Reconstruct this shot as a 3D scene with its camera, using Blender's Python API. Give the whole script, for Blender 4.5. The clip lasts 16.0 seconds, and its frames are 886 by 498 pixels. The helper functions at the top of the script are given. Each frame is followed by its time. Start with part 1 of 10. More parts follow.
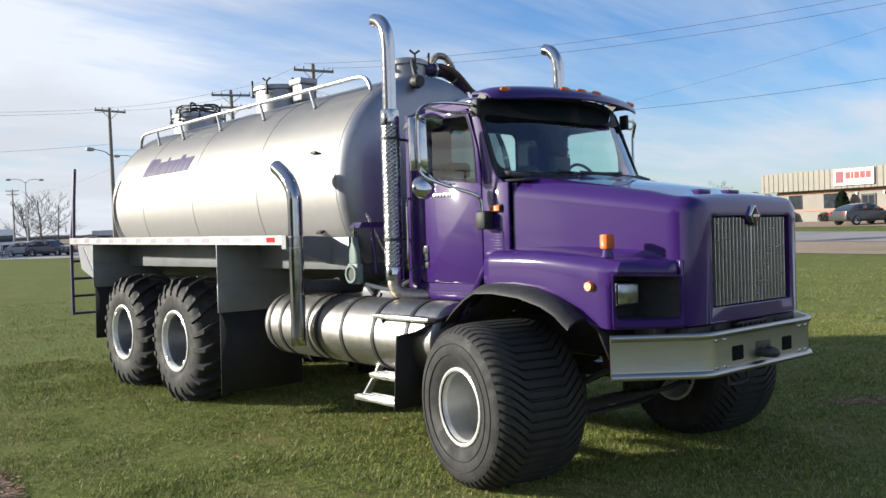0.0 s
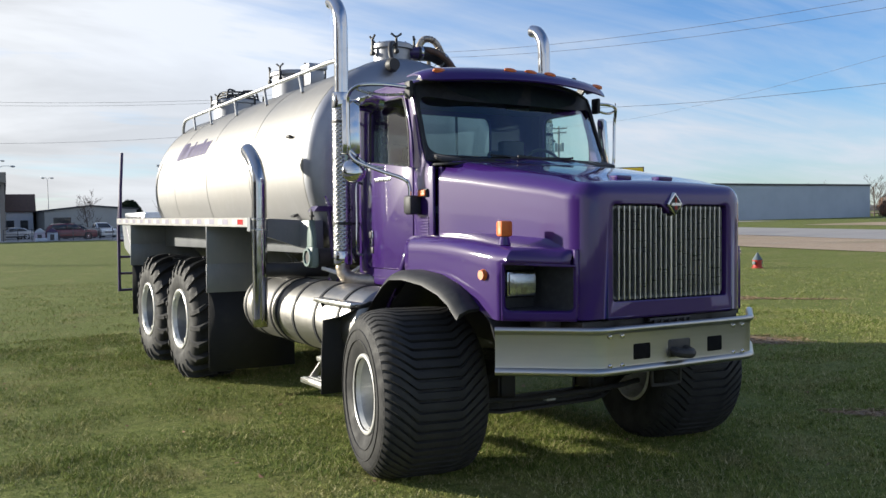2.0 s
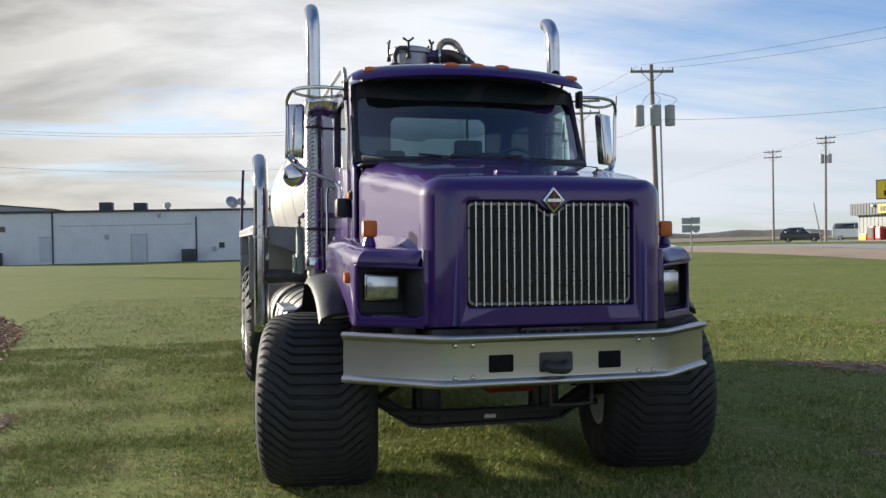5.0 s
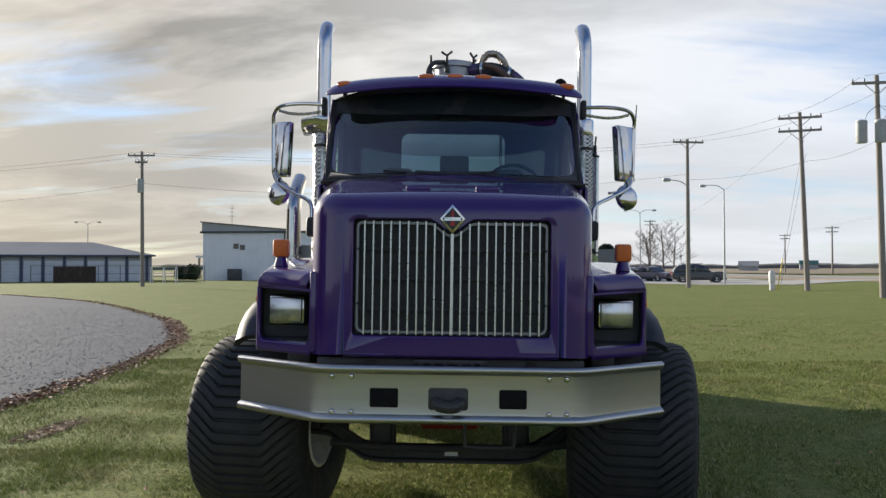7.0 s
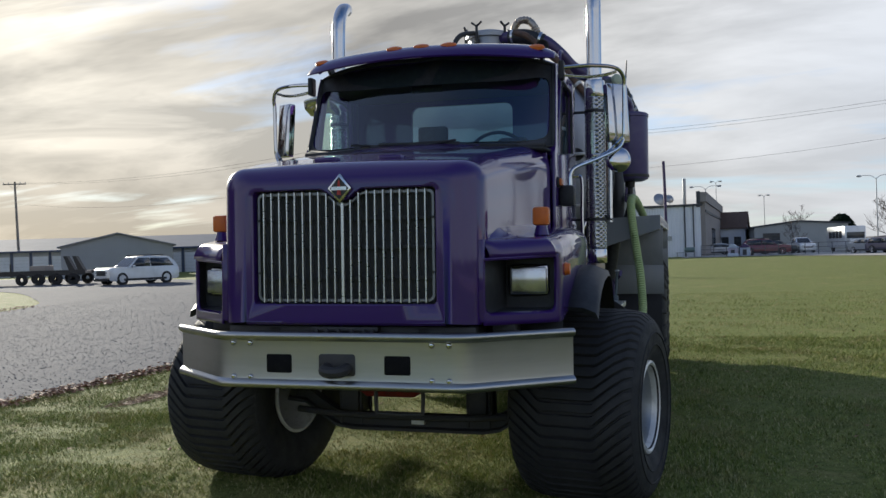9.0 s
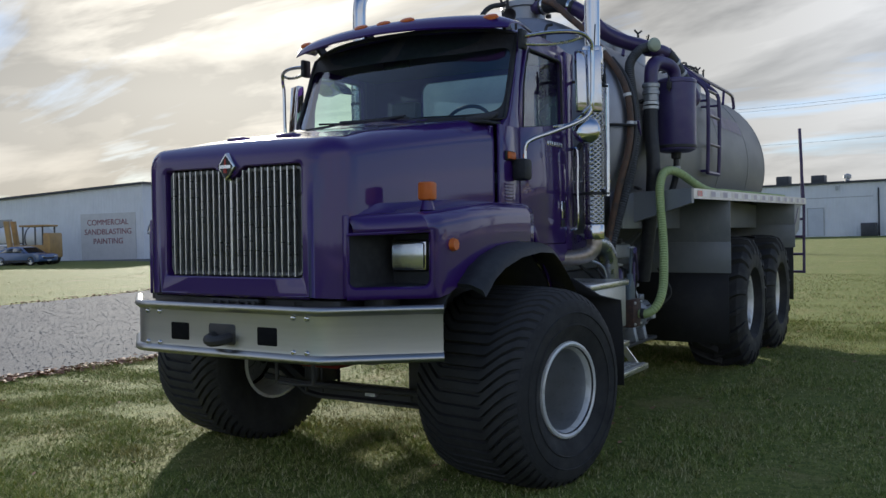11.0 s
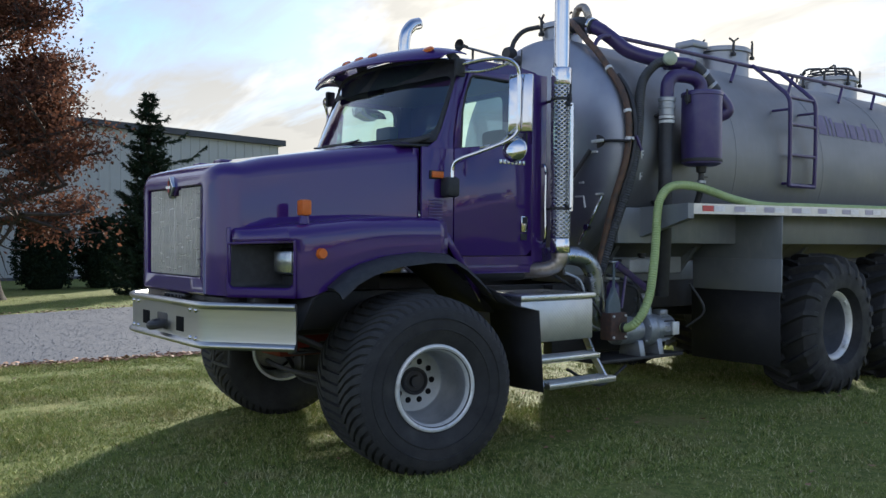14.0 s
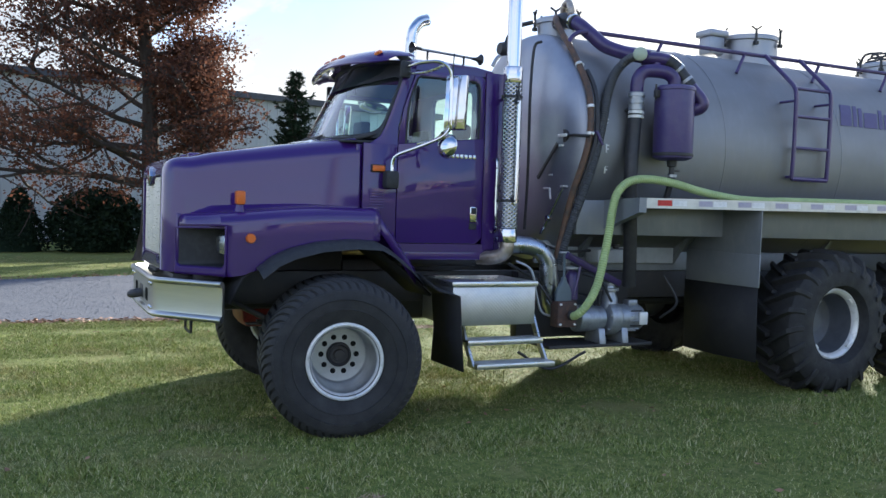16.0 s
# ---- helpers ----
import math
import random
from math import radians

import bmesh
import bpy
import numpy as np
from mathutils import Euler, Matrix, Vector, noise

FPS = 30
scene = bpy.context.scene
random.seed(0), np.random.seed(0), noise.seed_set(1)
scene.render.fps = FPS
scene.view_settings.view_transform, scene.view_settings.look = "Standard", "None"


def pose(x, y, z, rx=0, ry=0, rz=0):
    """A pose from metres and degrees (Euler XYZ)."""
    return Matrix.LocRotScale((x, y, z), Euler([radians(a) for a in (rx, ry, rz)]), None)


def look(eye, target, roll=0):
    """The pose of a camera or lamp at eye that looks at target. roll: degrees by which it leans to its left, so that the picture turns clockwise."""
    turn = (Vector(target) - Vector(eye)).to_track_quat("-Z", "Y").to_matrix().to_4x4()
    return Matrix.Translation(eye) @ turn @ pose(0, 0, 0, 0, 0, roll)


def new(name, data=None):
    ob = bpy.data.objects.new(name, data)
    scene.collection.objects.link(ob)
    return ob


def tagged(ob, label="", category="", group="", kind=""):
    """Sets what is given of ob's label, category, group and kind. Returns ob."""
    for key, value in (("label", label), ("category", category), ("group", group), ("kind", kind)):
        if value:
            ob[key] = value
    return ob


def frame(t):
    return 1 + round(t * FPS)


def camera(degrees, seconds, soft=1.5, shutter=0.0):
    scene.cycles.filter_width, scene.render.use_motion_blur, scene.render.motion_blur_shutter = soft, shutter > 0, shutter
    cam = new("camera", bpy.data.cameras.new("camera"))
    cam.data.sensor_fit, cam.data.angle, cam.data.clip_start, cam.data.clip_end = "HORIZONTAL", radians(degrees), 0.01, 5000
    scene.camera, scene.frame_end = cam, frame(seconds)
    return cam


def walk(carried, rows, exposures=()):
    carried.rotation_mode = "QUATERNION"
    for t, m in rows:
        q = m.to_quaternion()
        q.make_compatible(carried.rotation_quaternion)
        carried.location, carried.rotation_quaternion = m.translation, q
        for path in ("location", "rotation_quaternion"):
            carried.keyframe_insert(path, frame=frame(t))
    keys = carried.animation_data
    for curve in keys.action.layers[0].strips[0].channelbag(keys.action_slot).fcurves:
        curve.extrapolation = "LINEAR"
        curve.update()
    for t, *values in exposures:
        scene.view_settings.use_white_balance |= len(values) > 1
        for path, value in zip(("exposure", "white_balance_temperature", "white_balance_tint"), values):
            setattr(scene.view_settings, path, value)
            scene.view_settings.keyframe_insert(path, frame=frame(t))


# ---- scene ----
cam = camera(53.8, 16.0)

# The truck leans a little on the lawn; the path is written in the truck's own axes.
LEAN = Matrix(((0.99986, -0.00007, 0.0166), (0.0, 0.99999, 0.0044), (-0.0166, -0.0044, 0.99985))).to_quaternion().to_matrix().to_4x4()

PATH = [
    (0, (-5.934, -3.742, 1.886), (-4.625, -2.230, 1.855), -1.65),
    (0.5, (-5.626, -4.009, 1.876), (-4.361, -2.460, 1.833), -1.80),
    (1, (-5.252, -4.189, 1.870), (-4.006, -2.625, 1.839), -1.16),
    (1.5, (-4.822, -4.415, 1.824), (-3.683, -2.771, 1.791), -1.34),
    (2, (-4.463, -4.626, 1.813), (-3.414, -2.924, 1.766), -0.39),
    (2.5, (-4.083, -4.787, 1.814), (-3.048, -3.076, 1.796), 1.54),
    (3, (-3.685, -4.982, 1.754), (-2.695, -3.244, 1.756), 3.33),
    (3.5, (-3.267, -5.113, 1.693), (-2.392, -3.315, 1.695), 1.11),
    (4, (-2.858, -5.315, 1.658), (-2.139, -3.449, 1.659), -0.44),
    (4.2, (-2.686, -5.372, 1.658), (-2.016, -3.488, 1.651), -0.50),
    (6.3, (-0.680, -5.214, 1.696), (-0.493, -3.223, 1.732), 0.29),
    (6.5, (-0.479, -5.194, 1.679), (-0.350, -3.198, 1.718), 0.39),
    (7, (-0.007, -5.142, 1.680), (-0.025, -3.143, 1.732), 0.83),
    (7.5, (0.468, -5.047, 1.677), (0.365, -3.051, 1.758), 0.65),
    (8, (0.921, -5.070, 1.626), (0.673, -3.087, 1.695), 0.10),
    (8.5, (1.366, -5.009, 1.607), (0.946, -3.054, 1.620), -0.40),
    (9, (1.811, -4.901, 1.605), (1.287, -2.971, 1.613), -0.79),
    (9.2, (2.015, -4.865, 1.579), (1.456, -2.945, 1.583), -0.70),
    (11.3, (3.955, -3.957, 1.578), (2.854, -2.288, 1.537), -0.62),
    (11.5, (4.123, -3.867, 1.588), (2.981, -2.226, 1.547), -0.55),
    (12, (4.548, -3.649, 1.568), (3.286, -2.097, 1.534), -0.97),
    (12.5, (4.928, -3.434, 1.559), (3.582, -1.955, 1.547), -1.19),
    (13, (5.395, -3.178, 1.583), (3.965, -1.780, 1.585), -0.9),
    (13.5, (5.862, -2.969, 1.606), (4.334, -1.679, 1.594), -0.1),
    (14, (6.286, -2.687, 1.592), (4.698, -1.472, 1.573), 0.4),
    (14.5, (6.752, -2.452, 1.632), (5.139, -1.269, 1.59), 0.8),
    (15, (7.105, -2.072, 1.653), (5.461, -0.934, 1.597), 1.7),
    (15.5, (7.494, -1.721, 1.713), (5.777, -0.699, 1.635), 2.3),
    (16, (7.798, -1.341, 1.778), (5.996, -0.478, 1.685), 1.9),
]

EXPOSURES = ((0, 0.78, 6100, 10), (4, 0.80, 6200, 10), (7, 0.78, 6350, 10), (9, 0.60, 6150, 10), (12.5, 0.94, 6000, 10), (14.5, 1.42, 5900, 10), (16, 1.74, 5750, 10))
walk(cam, [(t, LEAN @ look(eye, target, roll)) for t, eye, target, roll in PATH], EXPOSURES)

# ---- daylight: a low sun behind thin cloud ----
SUN_AZ, SUN_EL = -44.7, 15.5          # degrees; azimuth clockwise from +y
sun_dir = Vector((math.sin(radians(SUN_AZ)) * math.cos(radians(SUN_EL)), math.cos(radians(SUN_AZ)) * math.cos(radians(SUN_EL)), math.sin(radians(SUN_EL))))
sun = new("sun", bpy.data.lights.new("sun", "SUN"))
sun.data.energy, sun.data.angle, sun.data.color = 5.0, radians(1.8), (1.0, 0.91, 0.74)
sun.matrix_world = look(sun_dir * 100, (0, 0, 0))


def build_sky():
    world = bpy.data.worlds.new("sky")
    scene.world = world
    world.use_nodes = True
    nt = world.node_tree
    nt.nodes.clear()
    N, L = nt.nodes.new, nt.links.new

    def math_node(op, a, b=None, clamp=False):
        n = N("ShaderNodeMath")
        n.operation, n.use_clamp = op, clamp
        for i, v in enumerate((a, b)):
            if v is None:
                continue
            if isinstance(v, (int, float)):
                n.inputs[i].default_value = v
            else:
                L(v, n.inputs[i])
        return n.outputs[0]

    def ramp(fac, stops):
        n = N("ShaderNodeValToRGB")
        while len(n.color_ramp.elements) < len(stops):
            n.color_ramp.elements.new(0.5)
        for e, (p, c) in zip(n.color_ramp.elements, stops):
            e.position, e.color = p, (*c, 1) if not isinstance(c, (int, float)) else (c, c, c, 1)
        L(fac, n.inputs[0])
        return n.outputs[0]

    def mix(fac, a, b, mode="MIX"):
        n = N("ShaderNodeMix")
        n.data_type, n.blend_type = "RGBA", mode
        for i, v in ((0, fac), (6, a), (7, b)):
            if isinstance(v, (int, float)):
                n.inputs[i].default_value = v
            elif isinstance(v, tuple):
                n.inputs[i].default_value = (*v, 1)
            else:
                L(v, n.inputs[i])
        return n.outputs[2]

    sky = N("ShaderNodeTexSky")
    sky.sky_type, sky.sun_disc = "NISHITA", False
    sky.sun_elevation, sky.sun_rotation = radians(SUN_EL), radians(SUN_AZ)
    sky.air_density, sky.dust_density, sky.ozone_density = 1.0, 0.3, 2.5
    clear = mix(1.0, sky.outputs[0], (0.118, 0.141, 0.176), "MULTIPLY")

    co = N("ShaderNodeTexCoord").outputs["Generated"]
    sep = N("ShaderNodeSeparateXYZ")
    L(co, sep.inputs[0])
    up = math_node("MAXIMUM", sep.outputs[2], 0.0)
    flat = N("ShaderNodeVectorMath")
    flat.operation = "DIVIDE"
    den = N("ShaderNodeCombineXYZ")
    z = math_node("ADD", up, 0.16)
    for i in range(3):
        L(z, den.inputs[i])
    L(co, flat.inputs[0]); L(den.outputs[0], flat.inputs[1])

    def cloud(scale, stretch, turn, detail, rough, seed, warp=0.6):
        m = N("ShaderNodeMapping")
        m.inputs["Rotation"].default_value = (0, 0, radians(turn))
        m.inputs["Scale"].default_value = (stretch, 1, 0.02)
        m.inputs["Location"].default_value = (seed, seed * 0.7, 0)
        L(flat.outputs[0], m.inputs[0])
        n = N("ShaderNodeTexNoise")
        n.inputs["Scale"].default_value, n.inputs["Detail"].default_value = scale, detail
        n.inputs["Roughness"].default_value, n.inputs["Distortion"].default_value = rough, warp
        L(m.outputs[0], n.inputs["Vector"])
        return n.outputs[0]

    dot = N("ShaderNodeVectorMath")
    dot.operation = "DOT_PRODUCT"
    L(co, dot.inputs[0])
    dot.inputs[1].default_value = tuple(sun_dir)
    toward = math_node("MAXIMUM", dot.outputs["Value"], 0.0)
    side = N("ShaderNodeVectorMath")
    side.operation = "DOT_PRODUCT"
    L(co, side.inputs[0])
    side.inputs[1].default_value = (-0.78, 0.62, 0.0)
    sm = N("ShaderNodeMath"); sm.operation = "MULTIPLY_ADD"
    L(side.outputs["Value"], sm.inputs[0]); sm.inputs[1].default_value, sm.inputs[2].default_value = 0.5, 0.5
    # the first two stops add an unseen cloud bank as fill light opposite the sun
    cover = ramp(sm.outputs[0], [(0.02, 0.95), (0.12, 0.85), (0.22, 0.08), (0.40, 0.25), (0.56, 0.88), (0.85, 1.0)])

    big = cloud(0.80, 0.75, 35, 5, 0.50, 3.1, 0.35)
    streak = cloud(2.6, 0.28, 62, 7, 0.60, 8.3, 0.6)
    amount = math_node("ADD", math_node("MULTIPLY", big, 0.62), math_node("MULTIPLY", streak, 0.38))
    thin = ramp(math_node("ADD", amount, math_node("MULTIPLY", cover, 0.21)), [(0.44, 0.0), (0.56, 0.40), (0.68, 0.97)])
    # high thin wisps
    wisp = ramp(cloud(3.2, 0.10, 78, 8, 0.58, 12.4, 0.25), [(0.48, 0.0), (0.68, 0.66)])
    wisp = math_node("MULTIPLY", wisp, ramp(sm.outputs[0], [(0.10, 0.10), (0.30, 1.0)]))
    thin = math_node("MAXIMUM", thin, wisp)
    # the cloud thins out overhead
    thin = math_node("MULTIPLY", thin, ramp(up, [(0.34, 1.0), (0.62, 0.22)]))
    # dark bellies of the thicker cloud
    belly = ramp(cloud(1.05, 0.60, 48, 6, 0.56, 5.7, 0.4), [(0.42, 0.0), (0.60, 1.0)])
    # light let through near the sun
    glow = math_node("ADD", math_node("MULTIPLY", math_node("POWER", toward, 9.0), 0.16), math_node("MULTIPLY", math_node("POWER", toward, 55.0), 0.8))
    white = mix(math_node("POWER", toward, 3.0), (0.62, 0.645, 0.685), (0.80, 0.715, 0.57))
    white = mix(1.0, white, mix(math_node("POWER", toward, 2.0), (1.0, 1.0, 1.0), ramp(up, [(0.0, (0.66, 0.60, 0.54)), (0.16, (1.0, 1.0, 1.0))])), "MULTIPLY")
    bright = N("ShaderNodeVectorMath"); bright.operation = "SCALE"
    open_side = ramp(sm.outputs[0], [(0.50, 0.0), (0.64, 0.20), (0.78, 0.24), (0.90, 0.0)])
    L(white, bright.inputs[0]); L(math_node("ADD", glow, math_node("ADD", open_side, 1.12)), bright.inputs["Scale"])
    dark = N("ShaderNodeVectorMath"); dark.operation = "SCALE"
    L(white, dark.inputs[0]); L(math_node("ADD", math_node("MULTIPLY", glow, 0.30), 0.40), dark.inputs["Scale"])
    near_sun = ramp(sm.outputs[0], [(0.46, 0.10), (0.62, 0.26), (0.78, 0.50), (0.90, 0.90)])
    west = ramp(cloud(1.5, 0.50, 20, 6, 0.58, 9.2, 0.5), [(0.39, 0.0), (0.55, 0.85)])
    belly = math_node("MAXIMUM", belly, math_node("MULTIPLY", west, ramp(sm.outputs[0], [(0.82, 0.0), (0.93, 1.0)])))
    lifted = ramp(up, [(0.03, 0.50), (0.24, 1.0)])
    cl = mix(math_node("MULTIPLY", belly, math_node("MULTIPLY", near_sun, lifted)), bright.outputs[0], dark.outputs[0])
    total = mix(thin, clear, cl)
    bg = N("ShaderNodeBackground")
    L(total, bg.inputs[0])
    bg.inputs[1].default_value = 0.62
    out = N("ShaderNodeOutputWorld")
    L(bg.outputs[0], out.inputs[0])


build_sky()

# ---- materials ----
class Mat:
    """A small builder for node materials."""

    def __init__(self, name, color, rough=0.5, metal=0.0, coat=0.0, spec=0.5):
        self.m = bpy.data.materials.new(name)
        self.m.use_nodes = True
        self.nt = self.m.node_tree
        self.b = self.nt.nodes["Principled BSDF"]
        self.b.inputs["Base Color"].default_value = (*color, 1)
        self.b.inputs["Roughness"].default_value = rough
        self.b.inputs["Metallic"].default_value = metal
        self.b.inputs["Coat Weight"].default_value = coat
        self.b.inputs["Specular IOR Level"].default_value = spec
        self.color, self.rough = color, rough
        self.co = None
        self.last_color = None
        self.last_normal = None

    def n(self, kind):
        return self.nt.nodes.new(kind)

    def link(self, a, b):
        self.nt.links.new(a, b)

    def coords(self, scale=(1, 1, 1), rot=(0, 0, 0)):
        tc = self.n("ShaderNodeTexCoord")
        mp = self.n("ShaderNodeMapping")
        mp.inputs["Scale"].default_value = scale
        mp.inputs["Rotation"].default_value = [radians(a) for a in rot]
        self.link(tc.outputs["Object"], mp.inputs[0])
        return mp.outputs[0]

    def noise(self, scale, detail=4, rough=0.55, stretch=(1, 1, 1), warp=0.0):
        t = self.n("ShaderNodeTexNoise")
        t.inputs["Scale"].default_value = scale
        t.inputs["Detail"].default_value = detail
        t.inputs["Roughness"].default_value = rough
        t.inputs["Distortion"].default_value = warp
        self.link(self.coords(stretch), t.inputs["Vector"])
        return t.outputs[0]

    def ramp(self, fac, lo, hi, a=0.0, b=1.0):
        r = self.n("ShaderNodeMapRange")
        r.inputs[1].default_value, r.inputs[2].default_value = lo, hi
        r.inputs[3].default_value, r.inputs[4].default_value = a, b
        self.link(fac, r.inputs[0])
        return r.outputs[0]

    def tint(self, fac, color, amount=1.0):
        """Mix color in where fac is high."""
        m = self.n("ShaderNodeMix")
        m.data_type = "RGBA"
        s = self.n("ShaderNodeMath")
        s.operation = "MULTIPLY"
        s.inputs[1].default_value = amount
        self.link(fac, s.inputs[0])
        self.link(s.outputs[0], m.inputs[0])
        if self.last_color is None:
            m.inputs[6].default_value = (*self.color, 1)
        else:
            self.link(self.last_color, m.inputs[6])
        m.inputs[7].default_value = (*color, 1)
        self.last_color = m.outputs[2]
        self.link(m.outputs[2], self.b.inputs["Base Color"])
        return self

    def vary(self, scale, color, lo=0.4, hi=0.65, amount=1.0, detail=4, stretch=(1, 1, 1), warp=0.0):
        return self.tint(self.ramp(self.noise(scale, detail, 0.6, stretch, warp), lo, hi), color, amount)

    def by_object(self, color, amount=1.0):
        o = self.n("ShaderNodeObjectInfo")
        return self.tint(o.outputs["Random"], color, amount)

    def by_island(self, color, amount=1.0):
        g = self.n("ShaderNodeNewGeometry")
        return self.tint(g.outputs["Random Per Island"], color, amount)

    def some_islands(self, lo, hi, color, amount=1.0):
        """Tint the islands whose random number runs from lo to hi."""
        g = self.n("ShaderNodeNewGeometry")
        return self.tint(self.ramp(g.outputs["Random Per Island"], lo, hi), color, amount)

    def roughen(self, scale, lo, hi, stretch=(1, 1, 1)):
        self.link(self.ramp(self.noise(scale, 3, 0.6, stretch), 0.35, 0.65, lo, hi), self.b.inputs["Roughness"])
        return self

    def bump(self, scale, strength, dist=0.01, detail=3, stretch=(1, 1, 1), fac=None):
        b = self.n("ShaderNodeBump")
        b.inputs["Strength"].default_value = strength
        b.inputs["Distance"].default_value = dist
        self.link(fac if fac is not None else self.noise(scale, detail, 0.6, stretch), b.inputs["Height"])
        if self.last_normal is not None:
            self.link(self.last_normal, b.inputs["Normal"])
        self.last_normal = b.outputs[0]
        self.link(b.outputs[0], self.b.inputs["Normal"])
        return self

    def waves(self, scale, axis="X", strength=0.5, dist=0.02, profile="SIN"):
        w = self.n("ShaderNodeTexWave")
        w.wave_type, w.bands_direction, w.wave_profile = "BANDS", axis, profile
        w.inputs["Scale"].default_value = scale
        w.inputs["Distortion"].default_value = 0.0
        self.link(self.coords(), w.inputs["Vector"])
        return self.bump(0, strength, dist, fac=w.outputs[1])


PURPLE = Mat("purple_metallic_paint", (0.040, 0.0112, 0.121), 0.42, 0.0, 1.0, 0.10)
PURPLE.b.inputs["Coat IOR"].default_value = 1.56
PURPLE.b.inputs["Coat Roughness"].default_value = 0.05
PURPLE.vary(900, (0.070, 0.020, 0.20), 0.52, 0.7, 0.5, 1).vary(1.6, (0.036, 0.0095, 0.114), 0.45, 0.7, 0.5).bump(3.0, 0.03, 0.02)
PURPLE_PIPE = Mat("purple_pipe_paint", (0.050, 0.027, 0.115), 0.40, 0.0, 0.3).vary(14, (0.034, 0.021, 0.075), 0.45, 0.7, 0.7).bump(80, 0.05, 0.002)
STEEL = Mat("brushed_stainless_steel", (0.275, 0.27, 0.262), 0.60, 1.0)
STEEL.vary(1.2, (0.265, 0.265, 0.268), 0.4, 0.7, 0.7, 5, (1, 0.5, 1)).vary(5, (0.305, 0.305, 0.305), 0.5, 0.75, 0.4, 3, (1, 3, 1)).roughen(3, 0.55, 0.64, (1, 0.4, 1)).bump(90, 0.01, 0.001, 2, (1, 0.1, 1)).bump(2.2, 0.05, 0.02, 2)
HEAD_STEEL = Mat("dull_grey_tank_head", (0.36, 0.37, 0.40), 0.48, 0.85).vary(3, (0.28, 0.29, 0.33), 0.4, 0.7, 0.7).bump(3, 0.08, 0.02)
ALU = Mat("polished_aluminium", (0.72, 0.71, 0.69), 0.22, 1.0).vary(7, (0.58, 0.58, 0.57), 0.45, 0.7, 0.6, 4, (1, 1, 3)).roughen(12, 0.26, 0.42, (0.5, 0.5, 6)).bump(120, 0.03, 0.001, 2, (0.05, 0.05, 1))
FUEL_ALU = Mat("satin_aluminium_tank", (0.38, 0.368, 0.35), 0.46, 1.0).vary(5, (0.33, 0.328, 0.324), 0.45, 0.7, 0.6, 4, (1, 3, 1)).roughen(20, 0.40, 0.48).bump(2.5, 0.06, 0.02, 2)
BUMPER = Mat("satin_aluminium_bumper", (0.46, 0.455, 0.44), 0.34, 1.0).vary(4, (0.39, 0.388, 0.38), 0.45, 0.7, 0.6, 4, (0.3, 0.3, 4)).roughen(30, 0.30, 0.37).bump(140, 0.03, 0.001, 2, (0.02, 0.02, 1))
# near-black that paints the shade inside slots and holes
SLOT = Mat("painted_hole_shade", (0.012, 0.012, 0.013), 0.9, 0, 0, 0.05).vary(20, (0.018, 0.018, 0.019), 0.45, 0.7, 0.7)
CHROME = Mat("chrome", (0.60, 0.60, 0.61), 0.07, 1.0).vary(6, (0.46, 0.46, 0.47), 0.5, 0.75, 0.5).roughen(20, 0.04, 0.12)
STACK = Mat("dark_reflecting_chrome", (0.50, 0.50, 0.50), 0.08, 1.0).vary(6, (0.40, 0.40, 0.40), 0.5, 0.75, 0.6).roughen(20, 0.05, 0.14)
GRILLE_ALU = Mat("dull_grille_aluminium", (0.26, 0.265, 0.275), 0.45, 0.8).vary(14, (0.18, 0.185, 0.195), 0.45, 0.7, 0.6)
CHROME_DULL = Mat("weathered_chrome", (0.66, 0.66, 0.66), 0.2, 1.0).vary(12, (0.45, 0.44, 0.43), 0.45, 0.7, 0.6).roughen(14, 0.12, 0.34)
GREY_PAINT = Mat("grey_painted_steel", (0.235, 0.245, 0.26), 0.42, 0.25).vary(2.4, (0.17, 0.18, 0.20), 0.42, 0.7, 0.7, 5).vary(16, (0.30, 0.30, 0.30), 0.55, 0.75, 0.4, 4, (1, 1, 0.3)).bump(5, 0.06, 0.01)
RAIL_ALU = Mat("aluminium_rail", (0.60, 0.59, 0.58), 0.32, 0.9).vary(9, (0.44, 0.44, 0.44), 0.45, 0.7, 0.6).bump(50, 0.05, 0.002)
RUBBER = Mat("tyre_rubber", (0.027, 0.027, 0.028), 0.66, 0.0, 0.0, 0.35).vary(5, (0.052, 0.050, 0.048), 0.45, 0.72, 0.8, 5).vary(40, (0.018, 0.018, 0.018), 0.5, 0.7, 0.6).roughen(8, 0.6, 0.85).bump(60, 0.12, 0.004).bump(9, 0.12, 0.01)
BLACK = Mat("black_plastic", (0.026, 0.027, 0.030), 0.55, 0, 0, 0.35).vary(20, (0.045, 0.046, 0.049), 0.45, 0.7, 0.7).bump(150, 0.08, 0.002)
FLAP = Mat("black_rubber_sheet", (0.022, 0.022, 0.024), 0.72, 0, 0, 0.3).vary(6, (0.038, 0.037, 0.036), 0.5, 0.75, 0.6).bump(7, 0.15, 0.02)
FRAME = Mat("black_chassis_paint", (0.032, 0.031, 0.032), 0.55).vary(8, (0.06, 0.052, 0.045), 0.5, 0.75, 0.6).bump(40, 0.1, 0.004)
RIM_WHITE = Mat("bright_silver_rim_paint", (0.74, 0.735, 0.71), 0.30, 0.2).vary(18, (0.42, 0.40, 0.36), 0.52, 0.72, 0.6).bump(50, 0.08, 0.003)
